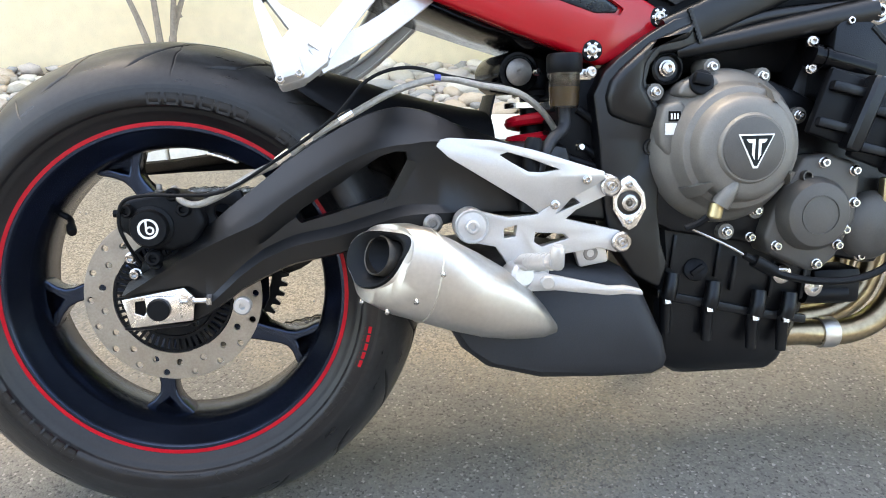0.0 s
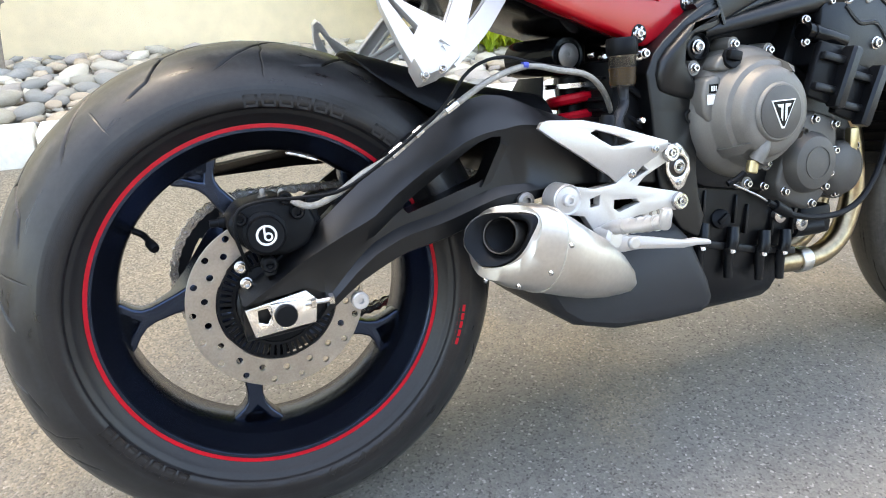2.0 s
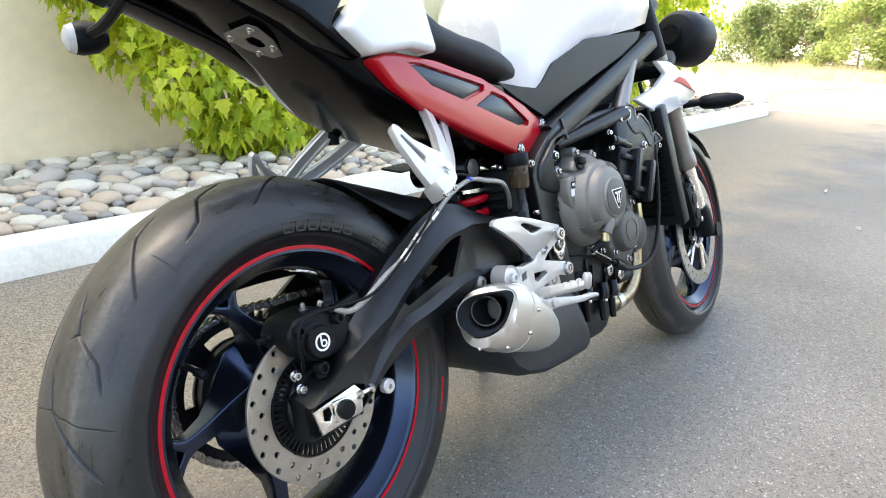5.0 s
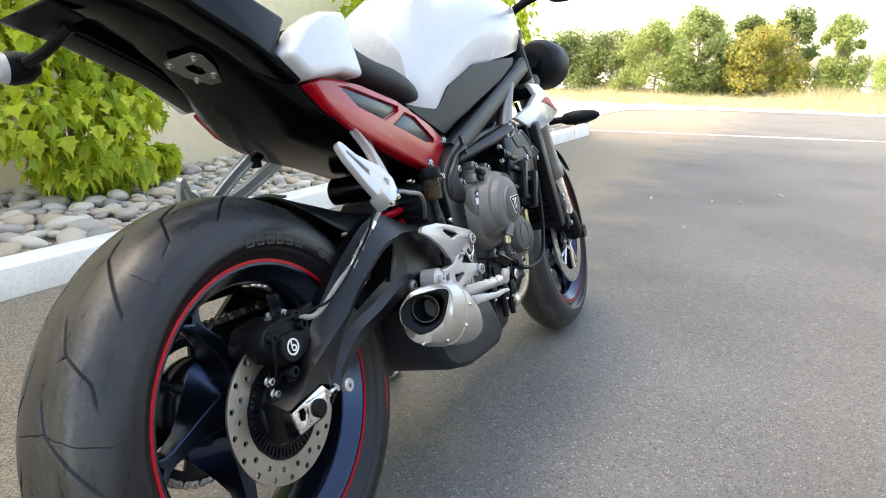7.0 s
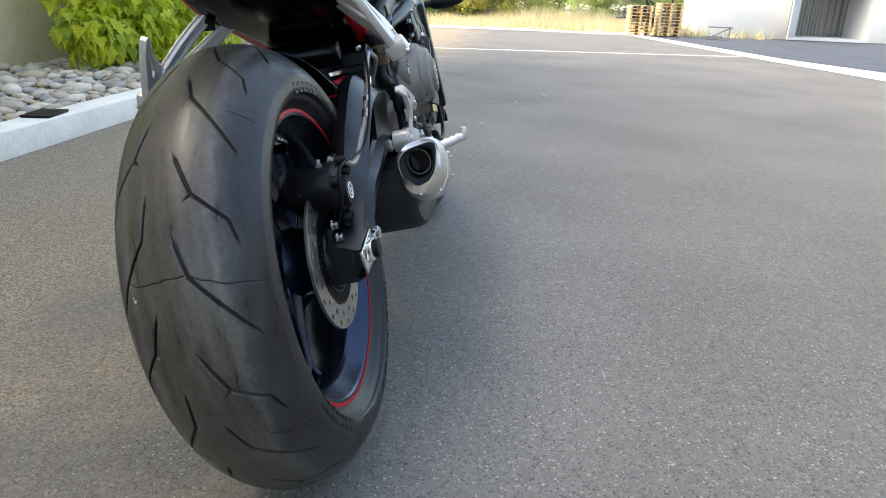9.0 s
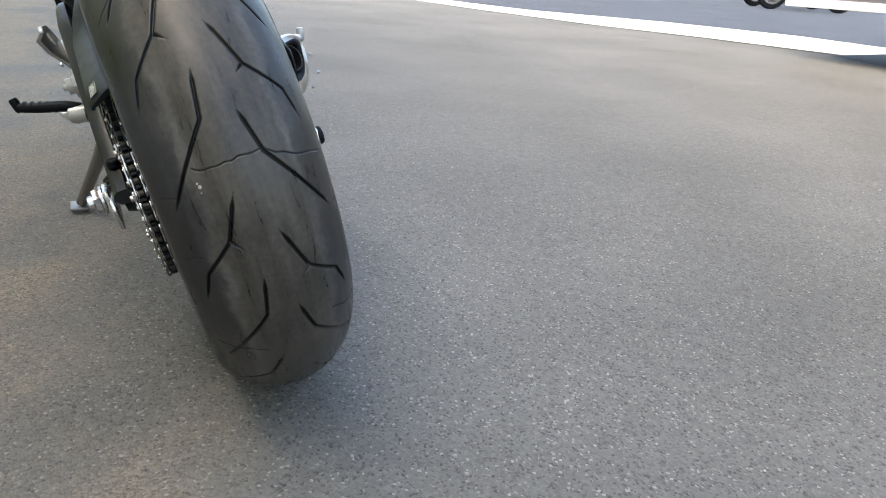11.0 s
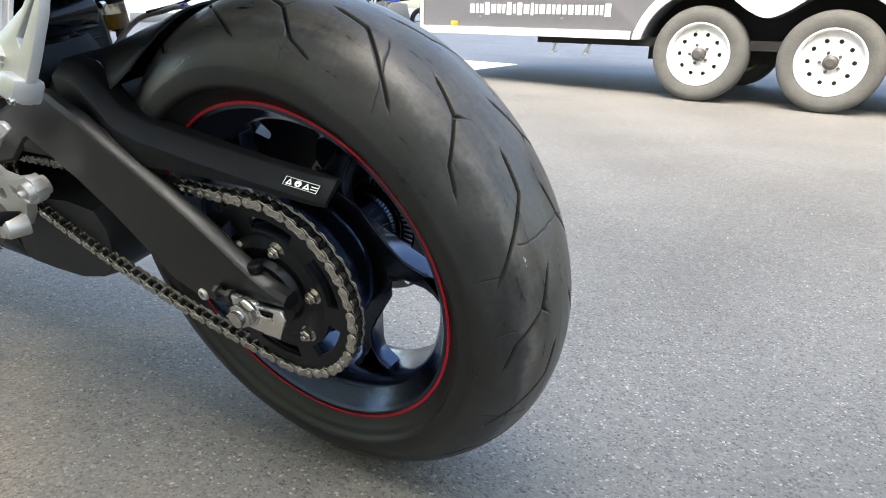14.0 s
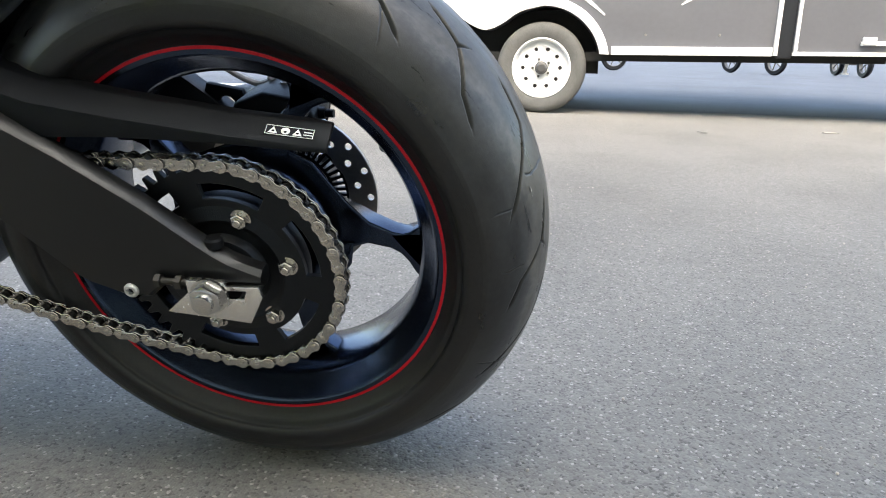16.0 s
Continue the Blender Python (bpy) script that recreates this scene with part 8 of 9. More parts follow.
for s in (-1, 1):
    bm = bmesh.new()
    lathe(bm, [(0.034, -0.078), (0.056, -0.070), (0.068, -0.050), (0.0735, -0.015), (0.0755, 0.030), (0.074, 0.042), (0.069, 0.046)], (1.43, s * 0.078, 0.515), (1, 0, -0.12), 36)
    hl = part("headlamp", bm, M_BLACK, moto, "round black headlamp bowl")
    bm = bmesh.new()
    lathe(bm, [(0.069, 0.044), (0.055, 0.058), (0.0, 0.066)], (1.43, s * 0.078, 0.515), (1, 0, -0.12), 32)
    part("lens", bm, M_LENS, hl, "clear headlamp lens")
    bm = bmesh.new()
    lathe(bm, [(0.026, -0.10), (0.026, -0.06)], (1.43, s * 0.078, 0.515), (1, 0, -0.12), 16)
    for k in range(6):
        c = polar(60 * k, 0.021, 0)
        box(bm, (1.336, s * 0.078 + c.x, 0.526 + c.z), (0.012, 0.008, 0.008), 0.001)
    part("bulb_cap", bm, M_BLACK, hl)
    bm = bmesh.new()
    lathe(bm, [(0.012, -0.045), (0.012, -0.03), (0.006, -0.028)], (1.415, s * 0.12, 0.568), (-1, 0, 0.1), 14)
    part("side_bulb_cap", bm, M_BLACK, hl)
    bm = bmesh.new()
    o = [(0.942, 0.361), (1.042, 0.386), (1.100, 0.414), (1.056, 0.445), (1.128, 0.442), (1.186, 0.427), (1.243, 0.406), (1.343, 0.360), (1.263, 0.340), (1.165, 0.326), (1.065, 0.313)]
    bm = plate(o, s * 0.135, s * 0.150, 0.004)
    for v in bm.verts:
        v.co.y += s * (0.008 * math.sin(max(0.0, min(1.0, (v.co.x - 0.93) / 0.38)) * math.pi) - 0.008 * max(0.0, (v.co.x - 1.12) / 0.1))
    sh = part("radiator_shroud", bm, M_WHITE, moto, "white radiator shroud with a red flash", 40)
    bm = plate([(1.144, 0.393), (1.191, 0.405), (1.236, 0.399), (1.269, 0.386), (1.330, 0.363), (1.221, 0.385), (1.188, 0.390)], s * 0.136, s * 0.1508, 0)
    for v in bm.verts:
        v.co.y += s * (0.008 * math.sin(max(0.0, min(1.0, (v.co.x - 0.93) / 0.38)) * math.pi) - 0.008 * max(0.0, (v.co.x - 1.12) / 0.1) + 0.0006)
    part("red_flash", bm, M_RED_STRIPE, sh)
    bm = bmesh.new()
    tube(bm, [(1.262, s * 0.125, 0.335), (1.274, s * 0.182, 0.334)], (0.011, 0.008), 12)
    sg = part("front_indicator", bm, M_BLACK, moto, "black front turn signal on a short stalk")
    bm = bmesh.new()
    rings = []
    for y, h, l in ((0.180, 0.008, 0.010), (0.192, 0.017, 0.018), (0.22, 0.021, 0.024), (0.25, 0.019, 0.022), (0.275, 0.013, 0.016), (0.286, 0.005, 0.006)):
        rings.append([Vector((1.276 + 0.25 * (y - 0.18) + l * math.cos(a), s * (y - 0.022), 0.334 - 0.04 * (y - 0.18) + h * math.sin(a))) for a in [2 * math.pi * k / 16 for k in range(16)]])
    loft(bm, rings)
    part("body", bm, M_BLACK, sg, "", 60)
bm = bmesh.new()
box(bm, (1.075, 0, 0.195), (0.035, 0.34, 0.30), 0.006, pose(0, 0, 0, 0, -14, 0))
radiator = part("radiator", bm, M_ENGINE, moto, "black finned radiator")
for k in range(14):
    bm = bmesh.new()
    box(bm, (1.055 - 0.0045 * (k - 7), 0, 0.07 + 0.018 * k), (0.012, 0.30, 0.004), 0, pose(0, 0, 0, 0, -14, 0))
    part("fin", bm, M_ENGINE, radiator)
bm = bmesh.new()
box(bm, (0.82, 0, 0.38), (0.42, 0.17, 0.24), 0.03)
part("airbox", bm, M_BLACK, moto)


# ---------------------------------------------------------------- trailer lettering and small parts
F_Y = 1.002


def lx(x):
    return 0.918 * x - 0.010


def lz(z):
    return 0.918 * z + 0.038




def side_shape(o, name, label=""):
    return part(name, plate([(lx(a), lz(b)) for a, b in o], F_Y - 0.002, F_Y + 0.002, 0), M_TRAILER_WHITE, trailer, label)


rnd = random.Random(8)
bm = bmesh.new()
x = 2.72
for k in range(25):
    w = rnd.choice((0.044, 0.056, 0.062, 0.031))
    box(bm, (lx(x - w / 2), F_Y, lz(0.695)), (w * 0.78, 0.004, 0.075 if rnd.random() < 0.75 else 0.10))
    x -= w + 0.012
part("lettering", bm, M_TRAILER_WHITE, trailer, "white web address as plain bars")
side_shape(circle(2.20, 1.22, 0.095, 28), "badge", "white round badge")
for cx, w in ((1.58, 0.44), (1.03, 0.28), (0.05, 0.52)):
    bm = bmesh.new()
    n = int(w / 0.075)
    for k in range(n):
        box(bm, (lx(cx + w / 2 - (k + 0.5) * w / n), F_Y, lz(1.21)), (w / n * 0.66, 0.004, 0.070))
    part("lettering", bm, M_TRAILER_WHITE, trailer, "white maker's name as plain bars")
o = []
for k in range(16):
    a = 2 * math.pi * k / 16
    r = 0.13 if k % 2 == 0 else 0.08
    o.append((0.56 + r * math.cos(a), 1.22 + r * math.sin(a)))
side_shape(o, "badge", "white star-shaped badge")
side_shape([(1.28, 1.03), (1.20, 1.14), (1.16, 1.14), (1.18, 1.035), (0.86, 1.025), (0.86, 1.02), (1.28, 1.02)], "stripe")
side_shape([(0.50, 1.11), (0.28, 1.10), (0.20, 1.035), (-0.48, 1.03), (-0.48, 0.995), (0.18, 1.0), (0.27, 1.085), (0.50, 1.10)], "stripe")


def swoosh(pts, w):
    bm = bmesh.new()
    line = smooth_line([(lx(a), F_Y, lz(b)) for a, b in pts], 6)
    n = len(line)
    L, R = [], []
    for i, p in enumerate(line):
        d = (line[min(i + 1, n - 1)] - line[max(i - 1, 0)]).normalized()
        nn = Vector((-d.z, 0, d.x))
        k = w * math.sin(math.pi * (0.12 + 0.8 * i / (n - 1)))
        L.append(p + nn * k)
        R.append(p - nn * k)
    loft(bm, [[a, b, b + Vector((0, 0.004, 0)), a + Vector((0, 0.004, 0))] for a, b in zip(L, R)])
    return part("stripe", bm, M_TRAILER_WHITE, trailer, "curved white stripe")


swoosh([(2.42, 1.9), (2.36, 1.5), (2.27, 1.2), (2.12, 0.90)], 0.022)
swoosh([(-0.52, 1.9), (-0.55, 1.4), (-0.70, 1.05), (-1.0, 0.78)], 0.025)
swoosh([(-0.42, 1.8), (-0.44, 1.4), (-0.50, 1.15)], 0.016)
swoosh([(-2.0, 1.7), (-1.95, 1.3), (-1.80, 1.0), (-1.62, 0.86)], 0.022)
side_shape([(2.78, 1.04), (2.64, 1.04), (2.60, 0.98), (2.62, 0.88), (2.78, 0.86), (2.78, 0.89), (2.66, 0.91), (2.65, 0.97), (2.68, 1.01), (2.78, 1.01)], "badge")
bm = bmesh.new()
box(bm, (2.64, F_Y + 0.006, 0.545), (0.07, 0.015, 0.04), 0.004)
part("marker_lamp", bm, M_AMBER, trailer, "amber marker lamp")
for x in (2.6, 1.75, -1.35, -1.95):
    for z in (0.62, 0.95, 1.3):
        bm = bmesh.new()
        lathe(bm, [(0.010, 0), (0.008, 0.004), (0.0, 0.005)], (lx(x), 1.0, lz(z)), (0, 1, 0), 10)
        part("rivet", bm, M_FORK, trailer)
for x, lean in ((1.36, 0.05), (1.68, 0.03), (-2.80, 0.02)):
    bm = bmesh.new()
    tube(bm, [(x, 0.86, 0.47), (x + lean, 0.87, 0.335)], 0.013, 10)
    box(bm, (x + lean, 0.87, 0.330), (0.05, 0.05, 0.010), 0.003)
    part("jack", bm, M_TRAILER_WHITE, trailer, "white corner jack, drawn up")

# ---------------------------------------------------------------- road marks and far side


def strip(name, a, b, w, z, material, label):
    a, b = Vector((*a, z)), Vector((*b, z))
    n = (b - a).cross(Vector((0, 0, 1))).normalized() * w / 2
    bm = bmesh.new()
    loft(bm, [[a - n, a + n], [b - n, b + n]], False, False)
    return tagged(part(name, bm, material), label, "road marking", kind="structure")


strip("road_line", (8.55, 3.2), (10.25, -3.85), 0.11, 0.006, M_WHITE_LINE, "white painted line across the drive")
bm = bmesh.new()
bm.faces.new([bm.verts.new((x, y, 0.009)) for x, y in GUTTER_NEAR + GUTTER_FAR[::-1]])
tagged(part("gutter", bm, M_CONCRETE), "pale concrete gutter along the lot", "gutter", kind="structure")

M_SAND = mat("pale_sand", (0.62, 0.56, 0.44), 0.95, var=0.15, scale=1.5, bump=0.01, bscale=30)
bm = bmesh.new()
pts = [(9.2, 3.9), (9.3, 2.2), (11.5, 2.6), (14.0, 2.6), (15.4, 1.5), (15.9, -1.0), (15.7, -3.2), (16.4, -3.9), (60, -3.9), (160, -60), (160, 160), (8.2, 160), (8.2, 6)]
bm.faces.new([bm.verts.new((x, y, 0.012)) for x, y in pts])
tagged(part("sand", bm, M_SAND), "pale sandy verge beyond the asphalt", "ground", kind="structure")
# grit and scraps on the asphalt
rnd = random.Random(12)
bm = bmesh.new()
for k in range(1500):
    x, y = rnd.uniform(-1.3, 3.4), rnd.uniform(-2.2, 1.6)
    r = rnd.uniform(0.0012, 0.003)
    got = bmesh.ops.create_icosphere(bm, subdivisions=1, radius=r)
    bmesh.ops.translate(bm, verts=got["verts"], vec=(x, y, r * 0.5))
g = part("pebbles", bm, M_PEBBLE)
tagged(g, "fine pale pebbles scattered over the asphalt", "gravel", kind="stuff")
for x, y, w, d, a in ((3.97, 0.12, 0.16, 0.02, 10), (4.56, -0.64, 0.09, 0.05, 30), (4.07, -0.25, 0.03, 0.02, 0), (4.13, -0.42, 0.03, 0.025, 50), (3.15, -0.21, 0.06, 0.03, 20), (-2.2, -4.4, 0.14, 0.06, 15), (-1.3, -4.1, 0.09, 0.05, 40)):
    bm = bmesh.new()
    box(bm, (0, 0, 0), (w * 0.7, d * 0.7, 0.004), 0.001)
    for v in bm.verts:
        v.co.z += 0.004 * math.sin(v.co.x * 60)
    ob = tagged(part("litter", bm, M_PEBBLE), "pale scrap lying on the asphalt", "litter")
    ob.matrix_world = pose(x, y, 0.006, 0, 0, a)
bm = bmesh.new()
box(bm, (0, 0, 0), (0.20, 0.13, 0.012), 0.004)
ob = tagged(part("cover_plate", bm, M_BLACK), "black plastic cover plate lying on the kerb", "plate")
ob.matrix_world = pose(2.12, KERB_Y + 0.09, KERB_H + 0.007, 0, 0, 8)

# ---------------------------------------------------------------- trees and dry grass far off


def far_tree(x, y, h, w, seed, material, label):
    """A tapered trunk with limbs, and a crown of many small clumps of leaves."""
    rnd = random.Random(seed)
    top = tagged(empty("tree", Matrix.Translation((x, y, 0))), label, "tree")
    bm = bmesh.new()
    tube(bm, [(0, 0, -0.1), (rnd.uniform(-0.1, 0.1), rnd.uniform(-0.1, 0.1), h * 0.5), (0, 0, h * 0.92)], (0.05 * h / 3, 0.012), 8, 4)
    clumps = []
    for k in range(46):
        t = rnd.uniform(0.02, 1.0)
        a = rnd.uniform(0, 2 * math.pi)
        r = w * (1 - t * t) ** 0.5 * rnd.uniform(0.35, 1.0) + 0.08
        p = Vector((r * math.cos(a), r * math.sin(a), h * t))
        tube(bm, [(0, 0, h * t * 0.8), p], (0.014, 0.005), 5, 2)
        clumps.append((p.x, p.y, p.z, w * rnd.uniform(0.18, 0.42)))
    part("trunk", bm, M_BARK, top)
    co, faces = [], []
    for k in range(8500):
        cx, cy, cz, cr = rnd.choice(clumps)
        d = Vector((rnd.gauss(0, 1), rnd.gauss(0, 1), rnd.gauss(0, 1))).normalized() * cr * rnd.random() ** 0.4
        p = Vector((cx, cy, max(0.05, cz))) + d
        u = Vector((rnd.uniform(-1, 1), rnd.uniform(-1, 1), rnd.uniform(-1, 1))).normalized()
        v = u.orthogonal().normalized()
        s = rnd.uniform(0.03, 0.065)
        n0 = len(co)
        co += [p - u * s, p + v * s * 0.6, p + u * s, p - v * s * 0.6]
        faces.append((n0, n0 + 1, n0 + 2, n0 + 3))
    me = bpy.data.meshes.new("crown")
    me.from_pydata([tuple(c) for c in co], [], faces)
    me.materials.append(material)
    ob = new("crown", me)
    ob.parent = top


TREES = (
    (22.5, 6.4, 1.8, 1.2, 1, M_LEAF_FAR, "dark green pine beyond the sandy verge"),
    (22.2, 4.9, 1.9, 1.1, 2, M_LEAF_FAR, "green bushy tree beyond the sandy verge"),
    (21.5, 3.4, 2.1, 1.2, 3, M_LEAF_LIGHT, "light green tree with a thin crown"),
    (23.0, 2.5, 2.5, 1.1, 4, M_LEAF_LIGHT, "tall thin green tree beyond the verge"),
    (21.8, 1.75, 1.6, 1.0, 5, M_LEAF_FAR, "dark green tree beside a yellow one"),
    (23.0, 0.95, 2.3, 0.8, 14, M_LEAF_FAR, "green tree behind a yellow one"),
    (21.5, 0.35, 1.95, 1.1, 6, M_LEAF_YELLOW, "tree turning autumn yellow"),
    (23.5, -0.2, 2.6, 0.8, 7, M_LEAF_FAR, "tall dark tree beyond the verge"),
    (22.0, -1.45, 2.2, 0.7, 8, M_LEAF_LIGHT, "slim light green tree"),
    (34, -4.2, 1.7, 1.4, 9, M_LEAF_LIGHT, "low hazy far tree"),
    (36, -6.5, 2.0, 1.9, 10, M_LEAF_FAR, "low hazy far tree"),
    (38, -10.0, 2.0, 2.2, 15, M_LEAF_LIGHT, "low hazy far tree"),
    (22, 9.5, 2.6, 1.3, 11, M_LEAF_FAR, "green roadside tree beyond the drive"),
    (34, -14.5, 3.6, 1.8, 12, M_LEAF_FAR, "tall far tree behind the container"),
    (34, -19.0, 3.4, 1.8, 13, M_LEAF_FAR, "tall far tree behind the container"),
    (20.8, -21.4, 3.3, 1.6, 21, M_LEAF_LIGHT, "light green tree beyond the shed"),
    (18.6, -24.6, 3.5, 1.7, 22, M_LEAF_FAR, "green tree beyond the lot"),
    (15.6, -27.0, 3.4, 1.7, 23, M_LEAF_LIGHT, "light green tree beyond the lot"),
)
for x, y, h, w, sd, mt, lb in TREES:
    far_tree(x, y, h, w, sd, mt, lb)
rnd = random.Random(31)
co, faces = [], []
for k in range(1500):
    tx, ty = 16.6 + 7.0 * rnd.random(), rnd.uniform(-6.5, 11.0)
    brush = 0.28 * max(0.0, 1 - abs(ty + 1.6) / 2.2) if tx > 19.5 else 0.0
    th = 0.10 + brush + 0.22 * max(0.0, 0.5 + noise.noise(Vector((tx * 0.5, ty * 0.5, 0.3)))) + 0.05 * (tx - 16.6) / 7
    for j in range(26):
        x, y = tx + rnd.gauss(0, 0.10), ty + rnd.gauss(0, 0.13)
        hh = th * rnd.uniform(0.5, 1.25)
        a = rnd.uniform(0, math.pi)
        w = rnd.uniform(0.004, 0.010)
        n0 = len(co)
        dx, dy = w * math.cos(a), w * math.sin(a)
        lx, ly = rnd.gauss(0, 0.5) * hh, rnd.gauss(0, 0.5) * hh
        co += [(x - dx, y - dy, 0.0), (x + dx, y + dy, 0.0), (x + lx, y + ly, hh)]
        faces.append((n0, n0 + 1, n0 + 2))
me = bpy.data.meshes.new("dry_grass")
me.from_pydata(co, [], faces)
me.materials.append(M_GRASS_DRY)
tagged(new("dry_grass", me), "tufts of dry straw-coloured grass beyond the drive", "grass", kind="stuff")

# ---------------------------------------------------------------- pallets, container


def pallet_stack(x, y, n, w, label):
    st = tagged(empty("pallet_stack", Matrix.Translation((x, y, 0))), label, "pallets", group="pallet stacks")
    for k in range(n):
        z = 0.03 + k * 0.072
        for i in range(5):
            bm = bmesh.new()
            box(bm, (-w / 2 + w * (i + 0.5) / 5, 0, z + 0.045), (w / 6, w, 0.012), 0.002)
            part("slat", bm, M_WOOD, st)
        for i in (-1, 0, 1):
            bm = bmesh.new()
            box(bm, (0, i * w * 0.45, z + 0.012), (w, 0.05, 0.05), 0.002)
            part("bearer", bm, M_WOOD, st)
    return st


pallet_stack(16.2, -3.32, 9, 0.50, "stack of yellowish wooden pallets on the lot")
pallet_stack(16.3, -4.0, 10, 0.52, "stack of pale wooden pallets on the lot")
cont = tagged(empty("shipping_container", Matrix.Translation((17.3, -8.0, 0))), "white steel shipping container with an open door", "container")
bm = bmesh.new()
box(bm, (0.9, 2.0, 0.82), (1.8, 2.1, 1.62), 0.01)
part("body", bm, M_WALL_METAL, cont, "white container side")
bm = bmesh.new()
box(bm, (0.9, 0.0, 1.60), (1.8, 1.9, 0.06))
box(bm, (0.9, 0.0, 0.04), (1.8, 1.9, 0.06))
box(bm, (0.9, -2.2, 0.82), (1.8, 2.5, 1.62), 0.01)
part("frame", bm, M_WALL_METAL, cont)
bm = bmesh.new()
loft(bm, [[(1.4 + 0.03 * (k // 2 % 2), -0.95 + 0.04 * k, 0.07), (1.4 + 0.03 * (k // 2 % 2), -0.95 + 0.04 * k, 1.57)] for k in range(48)], False, False)
part("inner_wall", bm, M_FORK, cont, "corrugated inner wall")
bm = bmesh.new()
box(bm, (-0.30, 0.95, 0.82), (0.60, 0.03, 1.5), 0.004, pose(0, 0, 0, 0, 0, -35))
part("door", bm, M_WALL_METAL, cont, "open white container door")
hut = tagged(empty("metal_shed", Matrix.Translation((16.0, -15.0, 0))), "white corrugated metal shed wall", "shed")
bm = bmesh.new()
loft(bm, [[(-0.06 * (k // 2 % 2), 4.2 - 0.095 * k, 0.0), (-0.06 * (k // 2 % 2), 4.2 - 0.095 * k, 3.2), (1.1, 4.2 - 0.095 * k, 3.2), (1.1, 4.2 - 0.095 * k, 0.0)] for k in range(47)])
part("wall", bm, M_WALL_METAL, hut, "white corrugated sheet wall")
bm = bmesh.new()
box(bm, (0.5, 2.0, 3.24), (1.3, 4.5, 0.08), 0.01)
part("roof_edge", bm, M_FORK, hut)
bm = bmesh.new()
box(bm, (-0.078, 2.0, 0.12), (0.03, 4.3, 0.24), 0.004)
part("base_trim", bm, M_FORK, hut)


# a small tractor parked behind the pallets, and a folded trestle before the container
tractor = tagged(empty("tractor", Matrix.Translation((18.2, -3.95, 0))), "small dark blue-grey tractor with roll bar behind the pallets", "tractor")
bm = bmesh.new()
box(bm, (0, 0.26, 0.50), (0.34, 0.46, 0.28), 0.03)
box(bm, (0, 0.10, 0.30), (0.20, 0.90, 0.14), 0.02)
part("hood", bm, M_DARK_GREY, tractor, "dark blue-grey hood")
bm = bmesh.new()
box(bm, (0, -0.25, 0.50), (0.28, 0.24, 0.06), 0.02)
box(bm, (0, -0.37, 0.60), (0.28, 0.05, 0.20), 0.02)
part("seat", bm, M_BLACK, tractor)
bm = bmesh.new()
tube(bm, [(0, 0.12, 0.42), (0, 0.13, 0.98), (0, 0.08, 1.07), (0, -0.42, 1.07), (0, -0.48, 1.0), (0, -0.55, 0.42)], 0.028, 8, 3)
part("roll_bar", bm, M_DARK_GREY, tractor, "bent steel roll bar")
bm = bmesh.new()
tube(bm, [(0, 0.02, 0.60), (0, 0.10, 0.72)], 0.012, 8)
ring_lathe(bm, [(0.075, -0.008), (0.075, 0.008), (0.09, 0.008), (0.09, -0.008)], (0, 0.0, 0.73), (0, -0.5, 1), 20)
part("steering_wheel", bm, M_BLACK, tractor)
for x in (-0.2, 0.2):
    bm = bmesh.new()
    tube(bm, [(x, 0.05, 0.52), (x, 0.45, 0.60), (x, 0.66, 0.45)], 0.022, 8, 3)
    part("loader_arm", bm, M_DARK_GREY, tractor)
    for y, r in ((0.38, 0.17), (-0.35, 0.26)):
        bm = bmesh.new()
        lathe(bm, [(r * 0.5, -0.05), (r * 0.94, -0.055), (r, -0.04), (r, 0.04), (r * 0.94, 0.055), (r * 0.5, 0.05), (r * 0.3, 0.03)], (x * 1.15, y, r), (1, 0, 0), 24)
        part("wheel", bm, M_RUBBER_OLD, tractor, "worn farm tyre")
bm = bmesh.new()
loft(bm, [[(x, 0.60, 0.58), (x, 0.62, 0.34), (x, 0.82, 0.32), (x, 0.82, 0.34), (x, 0.64, 0.36), (x, 0.625, 0.58)] for x in (-0.32, 0.32)])
part("loader_bucket", bm, M_DARK_GREY, tractor, "black steel loader bucket")
trestle = tagged(empty("trestle", Matrix.Translation((15.6, -5.0, 0))), "grey folded steel trestle lying before the container", "trestle")
for name, pts in (("top_bar", [(0, 0.26, 0.27), (0, -0.26, 0.27)]), ("leg", [(0, -0.22, 0.26), (-0.06, 0.30, 0.014)]), ("foot_bar", [(-0.06, 0.31, 0.014), (-0.06, -0.2, 0.014)]), ("leg", [(0.05, -0.24, 0.26), (0.02, -0.19, 0.016)])):
    bm = bmesh.new()
    tube(bm, pts, 0.013, 8)
    part(name, bm, M_FORK, trestle)


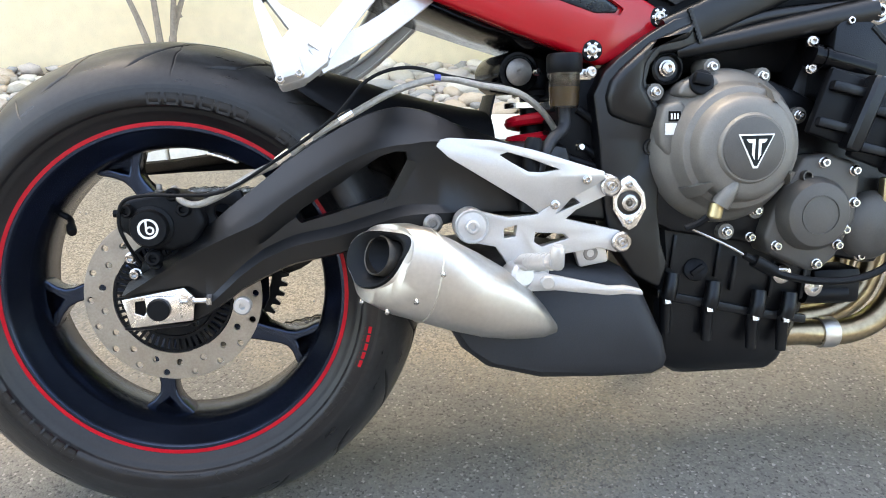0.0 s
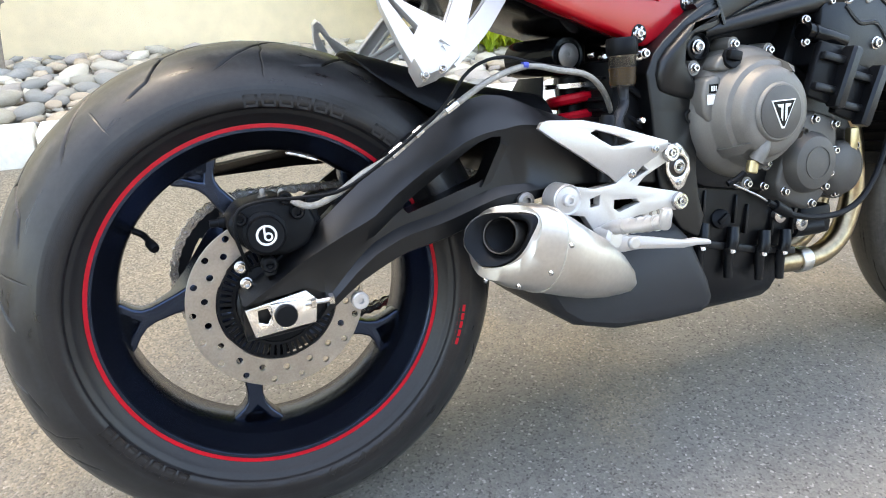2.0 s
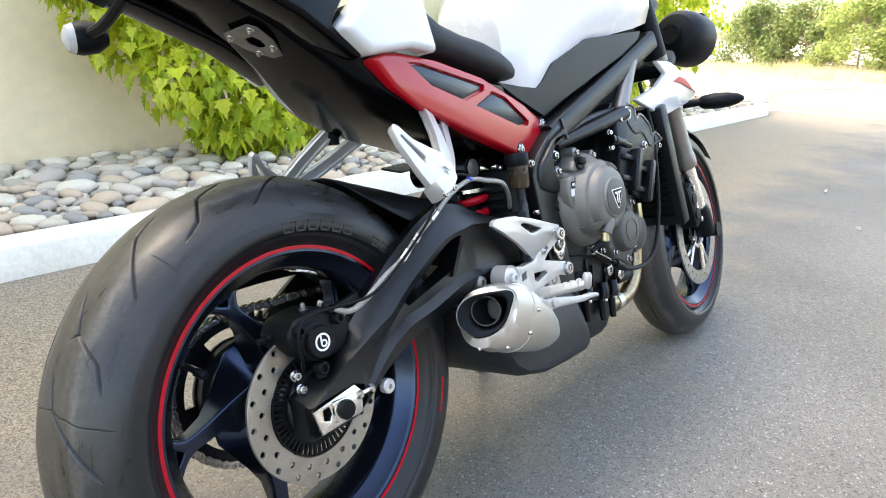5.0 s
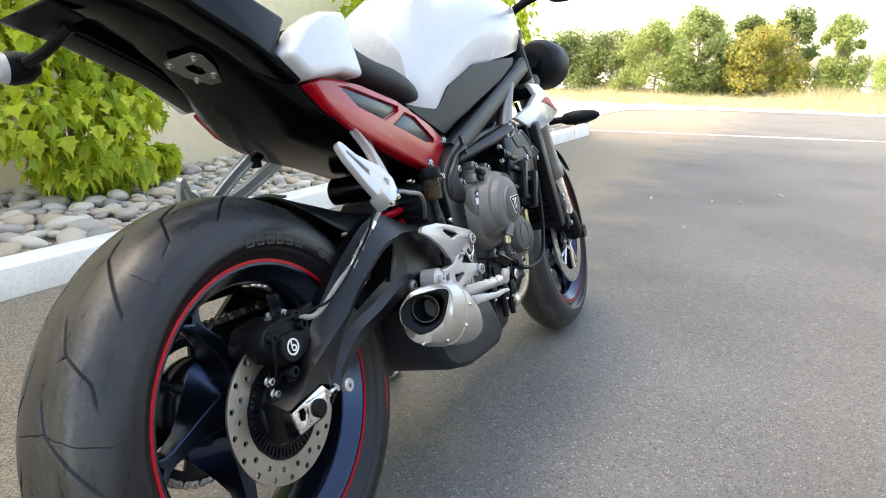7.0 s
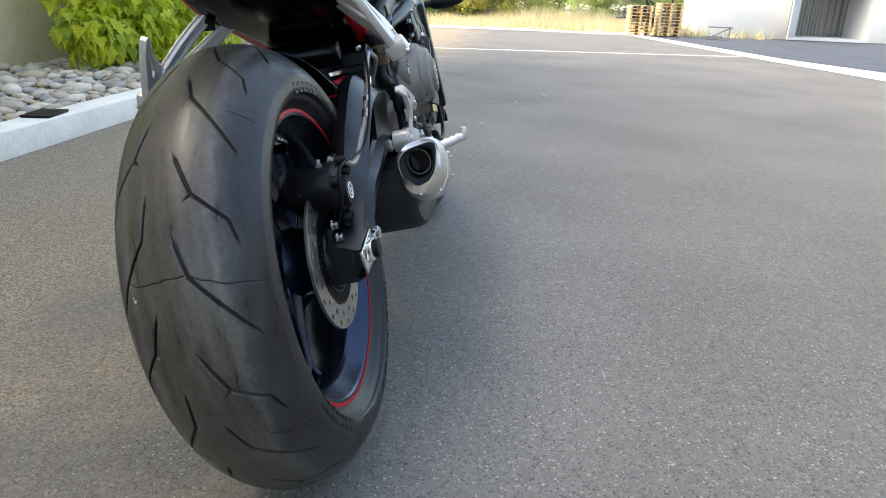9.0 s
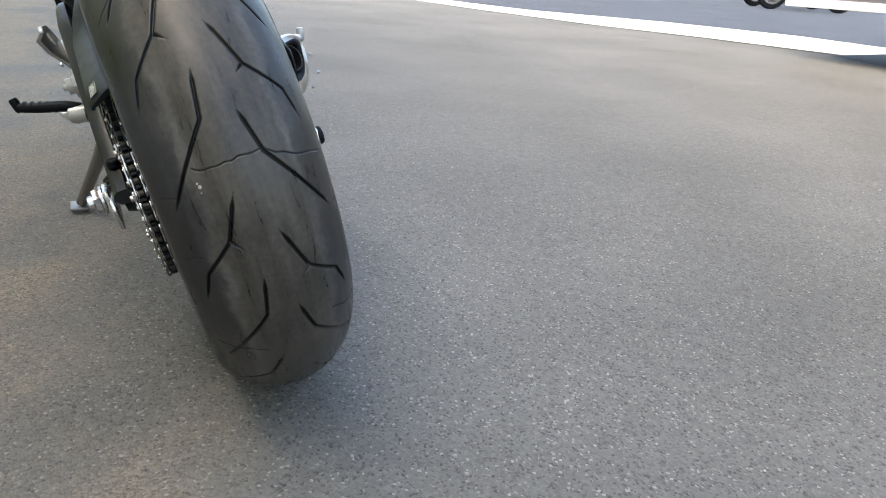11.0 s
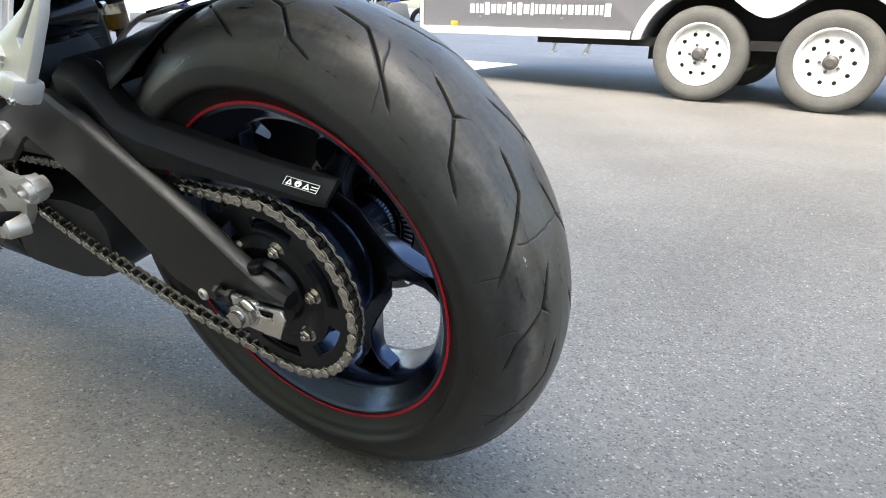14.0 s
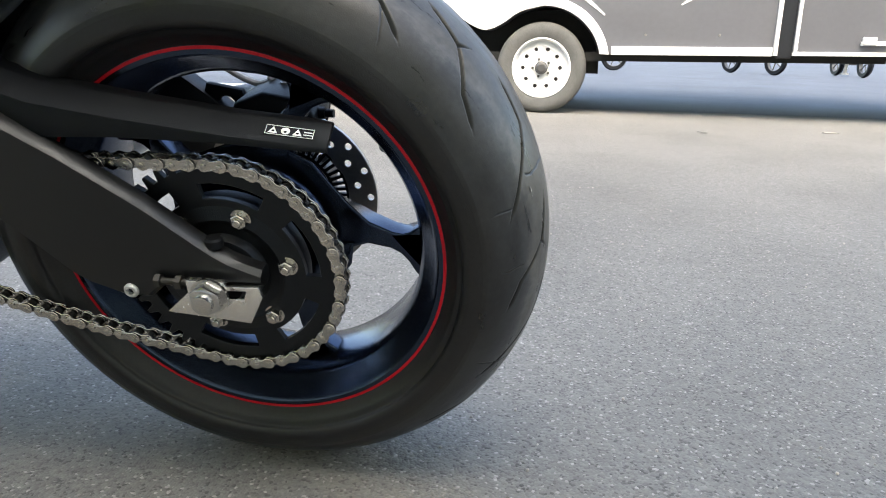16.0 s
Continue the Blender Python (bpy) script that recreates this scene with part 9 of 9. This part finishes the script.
def far_bike(x, y, turn, tank_mat, label):
    b = tagged(empty("parked_motorcycle", pose(x, y, 0, 0, 0, turn)), label, "motorcycle", group="parked motorcycles")
    for wx in (0.0, 1.4):
        bm = bmesh.new()
        ring_lathe(bm, [(0.22, -0.05), (0.29, -0.055), (0.315, 0.0), (0.29, 0.055), (0.22, 0.05)], (wx, 0, 0.315), seg=28)
        w = part("wheel", bm, M_BLACK, b, "black tyre")
        bm = bmesh.new()
        for k in range(5):
            p = polar(72 * k, 0.22, 0)
            tube(bm, [(wx, 0, 0.315), (wx + p.x, 0, 0.315 + p.z)], 0.014, 6)
        ring_lathe(bm, [(0.205, -0.04), (0.225, -0.04), (0.225, 0.04), (0.205, 0.04)], (wx, 0, 0.315), seg=28)
        part("rim", bm, M_COVER_DARK, w)
    bm = plate([(0.35, 0.30), (0.95, 0.28), (1.0, 0.55), (0.85, 0.72), (0.45, 0.70)], -0.15, 0.15, 0.03)
    part("engine", bm, M_COVER_DARK, b)
    bm = plate([(0.62, 0.72), (1.02, 0.74), (1.08, 0.92), (0.85, 0.99), (0.62, 0.86)], -0.13, 0.13, 0.05)
    part("tank", bm, tank_mat, b)
    bm = plate([(-0.10, 0.84), (0.62, 0.74), (0.64, 0.82), (0.0, 0.94)], -0.10, 0.10, 0.03)
    part("seat", bm, M_SEAT, b)
    bm = bmesh.new()
    for s in (-0.1, 0.1):
        tube(bm, [(1.4, s, 0.315), (1.15, s, 0.95)], 0.024, 10)
    tube(bm, [(1.12, -0.36, 1.02), (1.12, 0.36, 1.02)], 0.014, 8)
    part("fork", bm, M_FORK, b)
    bm = bmesh.new()
    lathe(bm, [(0.05, -0.06), (0.09, 0.0), (0.09, 0.05), (0.0, 0.07)], (1.28, 0, 0.88), (1, 0, 0), 20)
    part("headlamp", bm, M_BLACK, b)
    return b


far_bike(9.2, -14.0, 60, M_BLUE, "dark blue motorcycle parked beyond the trailer")
far_bike(10.3, -14.6, 70, M_BLACK, "black motorcycle parked beyond the trailer")
far_bike(6.3, -16.5, 95, M_BLACK, "black motorcycle parked behind the trailer")
far_bike(-1.72, -17.6, 4, M_COVER_DARK, "grey motorcycle parked behind the trailer")
far_bike(-5.49, -17.5, -58, M_BLACK, "black motorcycle parked behind the trailer")
far_bike(-7.4, -19.0, 95, M_RED, "red motorcycle parked behind the trailer")
for k, (x, y) in enumerate(((12.6, -16.6), (13.3, -17.2))):
    for j in range(4):
        bm = bmesh.new()
        ring_lathe(bm, [(0.20, -0.09), (0.29, -0.10), (0.32, -0.06), (0.32, 0.06), (0.29, 0.10), (0.20, 0.09)], (0, 0, 0), (0, 0, 1), 28)
        ob = tagged(part("used_tyre", bm, M_RUBBER_OLD), "dusty used tyre in a stack", "tyre", group="stacked tyres")
        ob.location = (x + 0.02 * (j % 2), y, 0.10 + 0.20 * j)
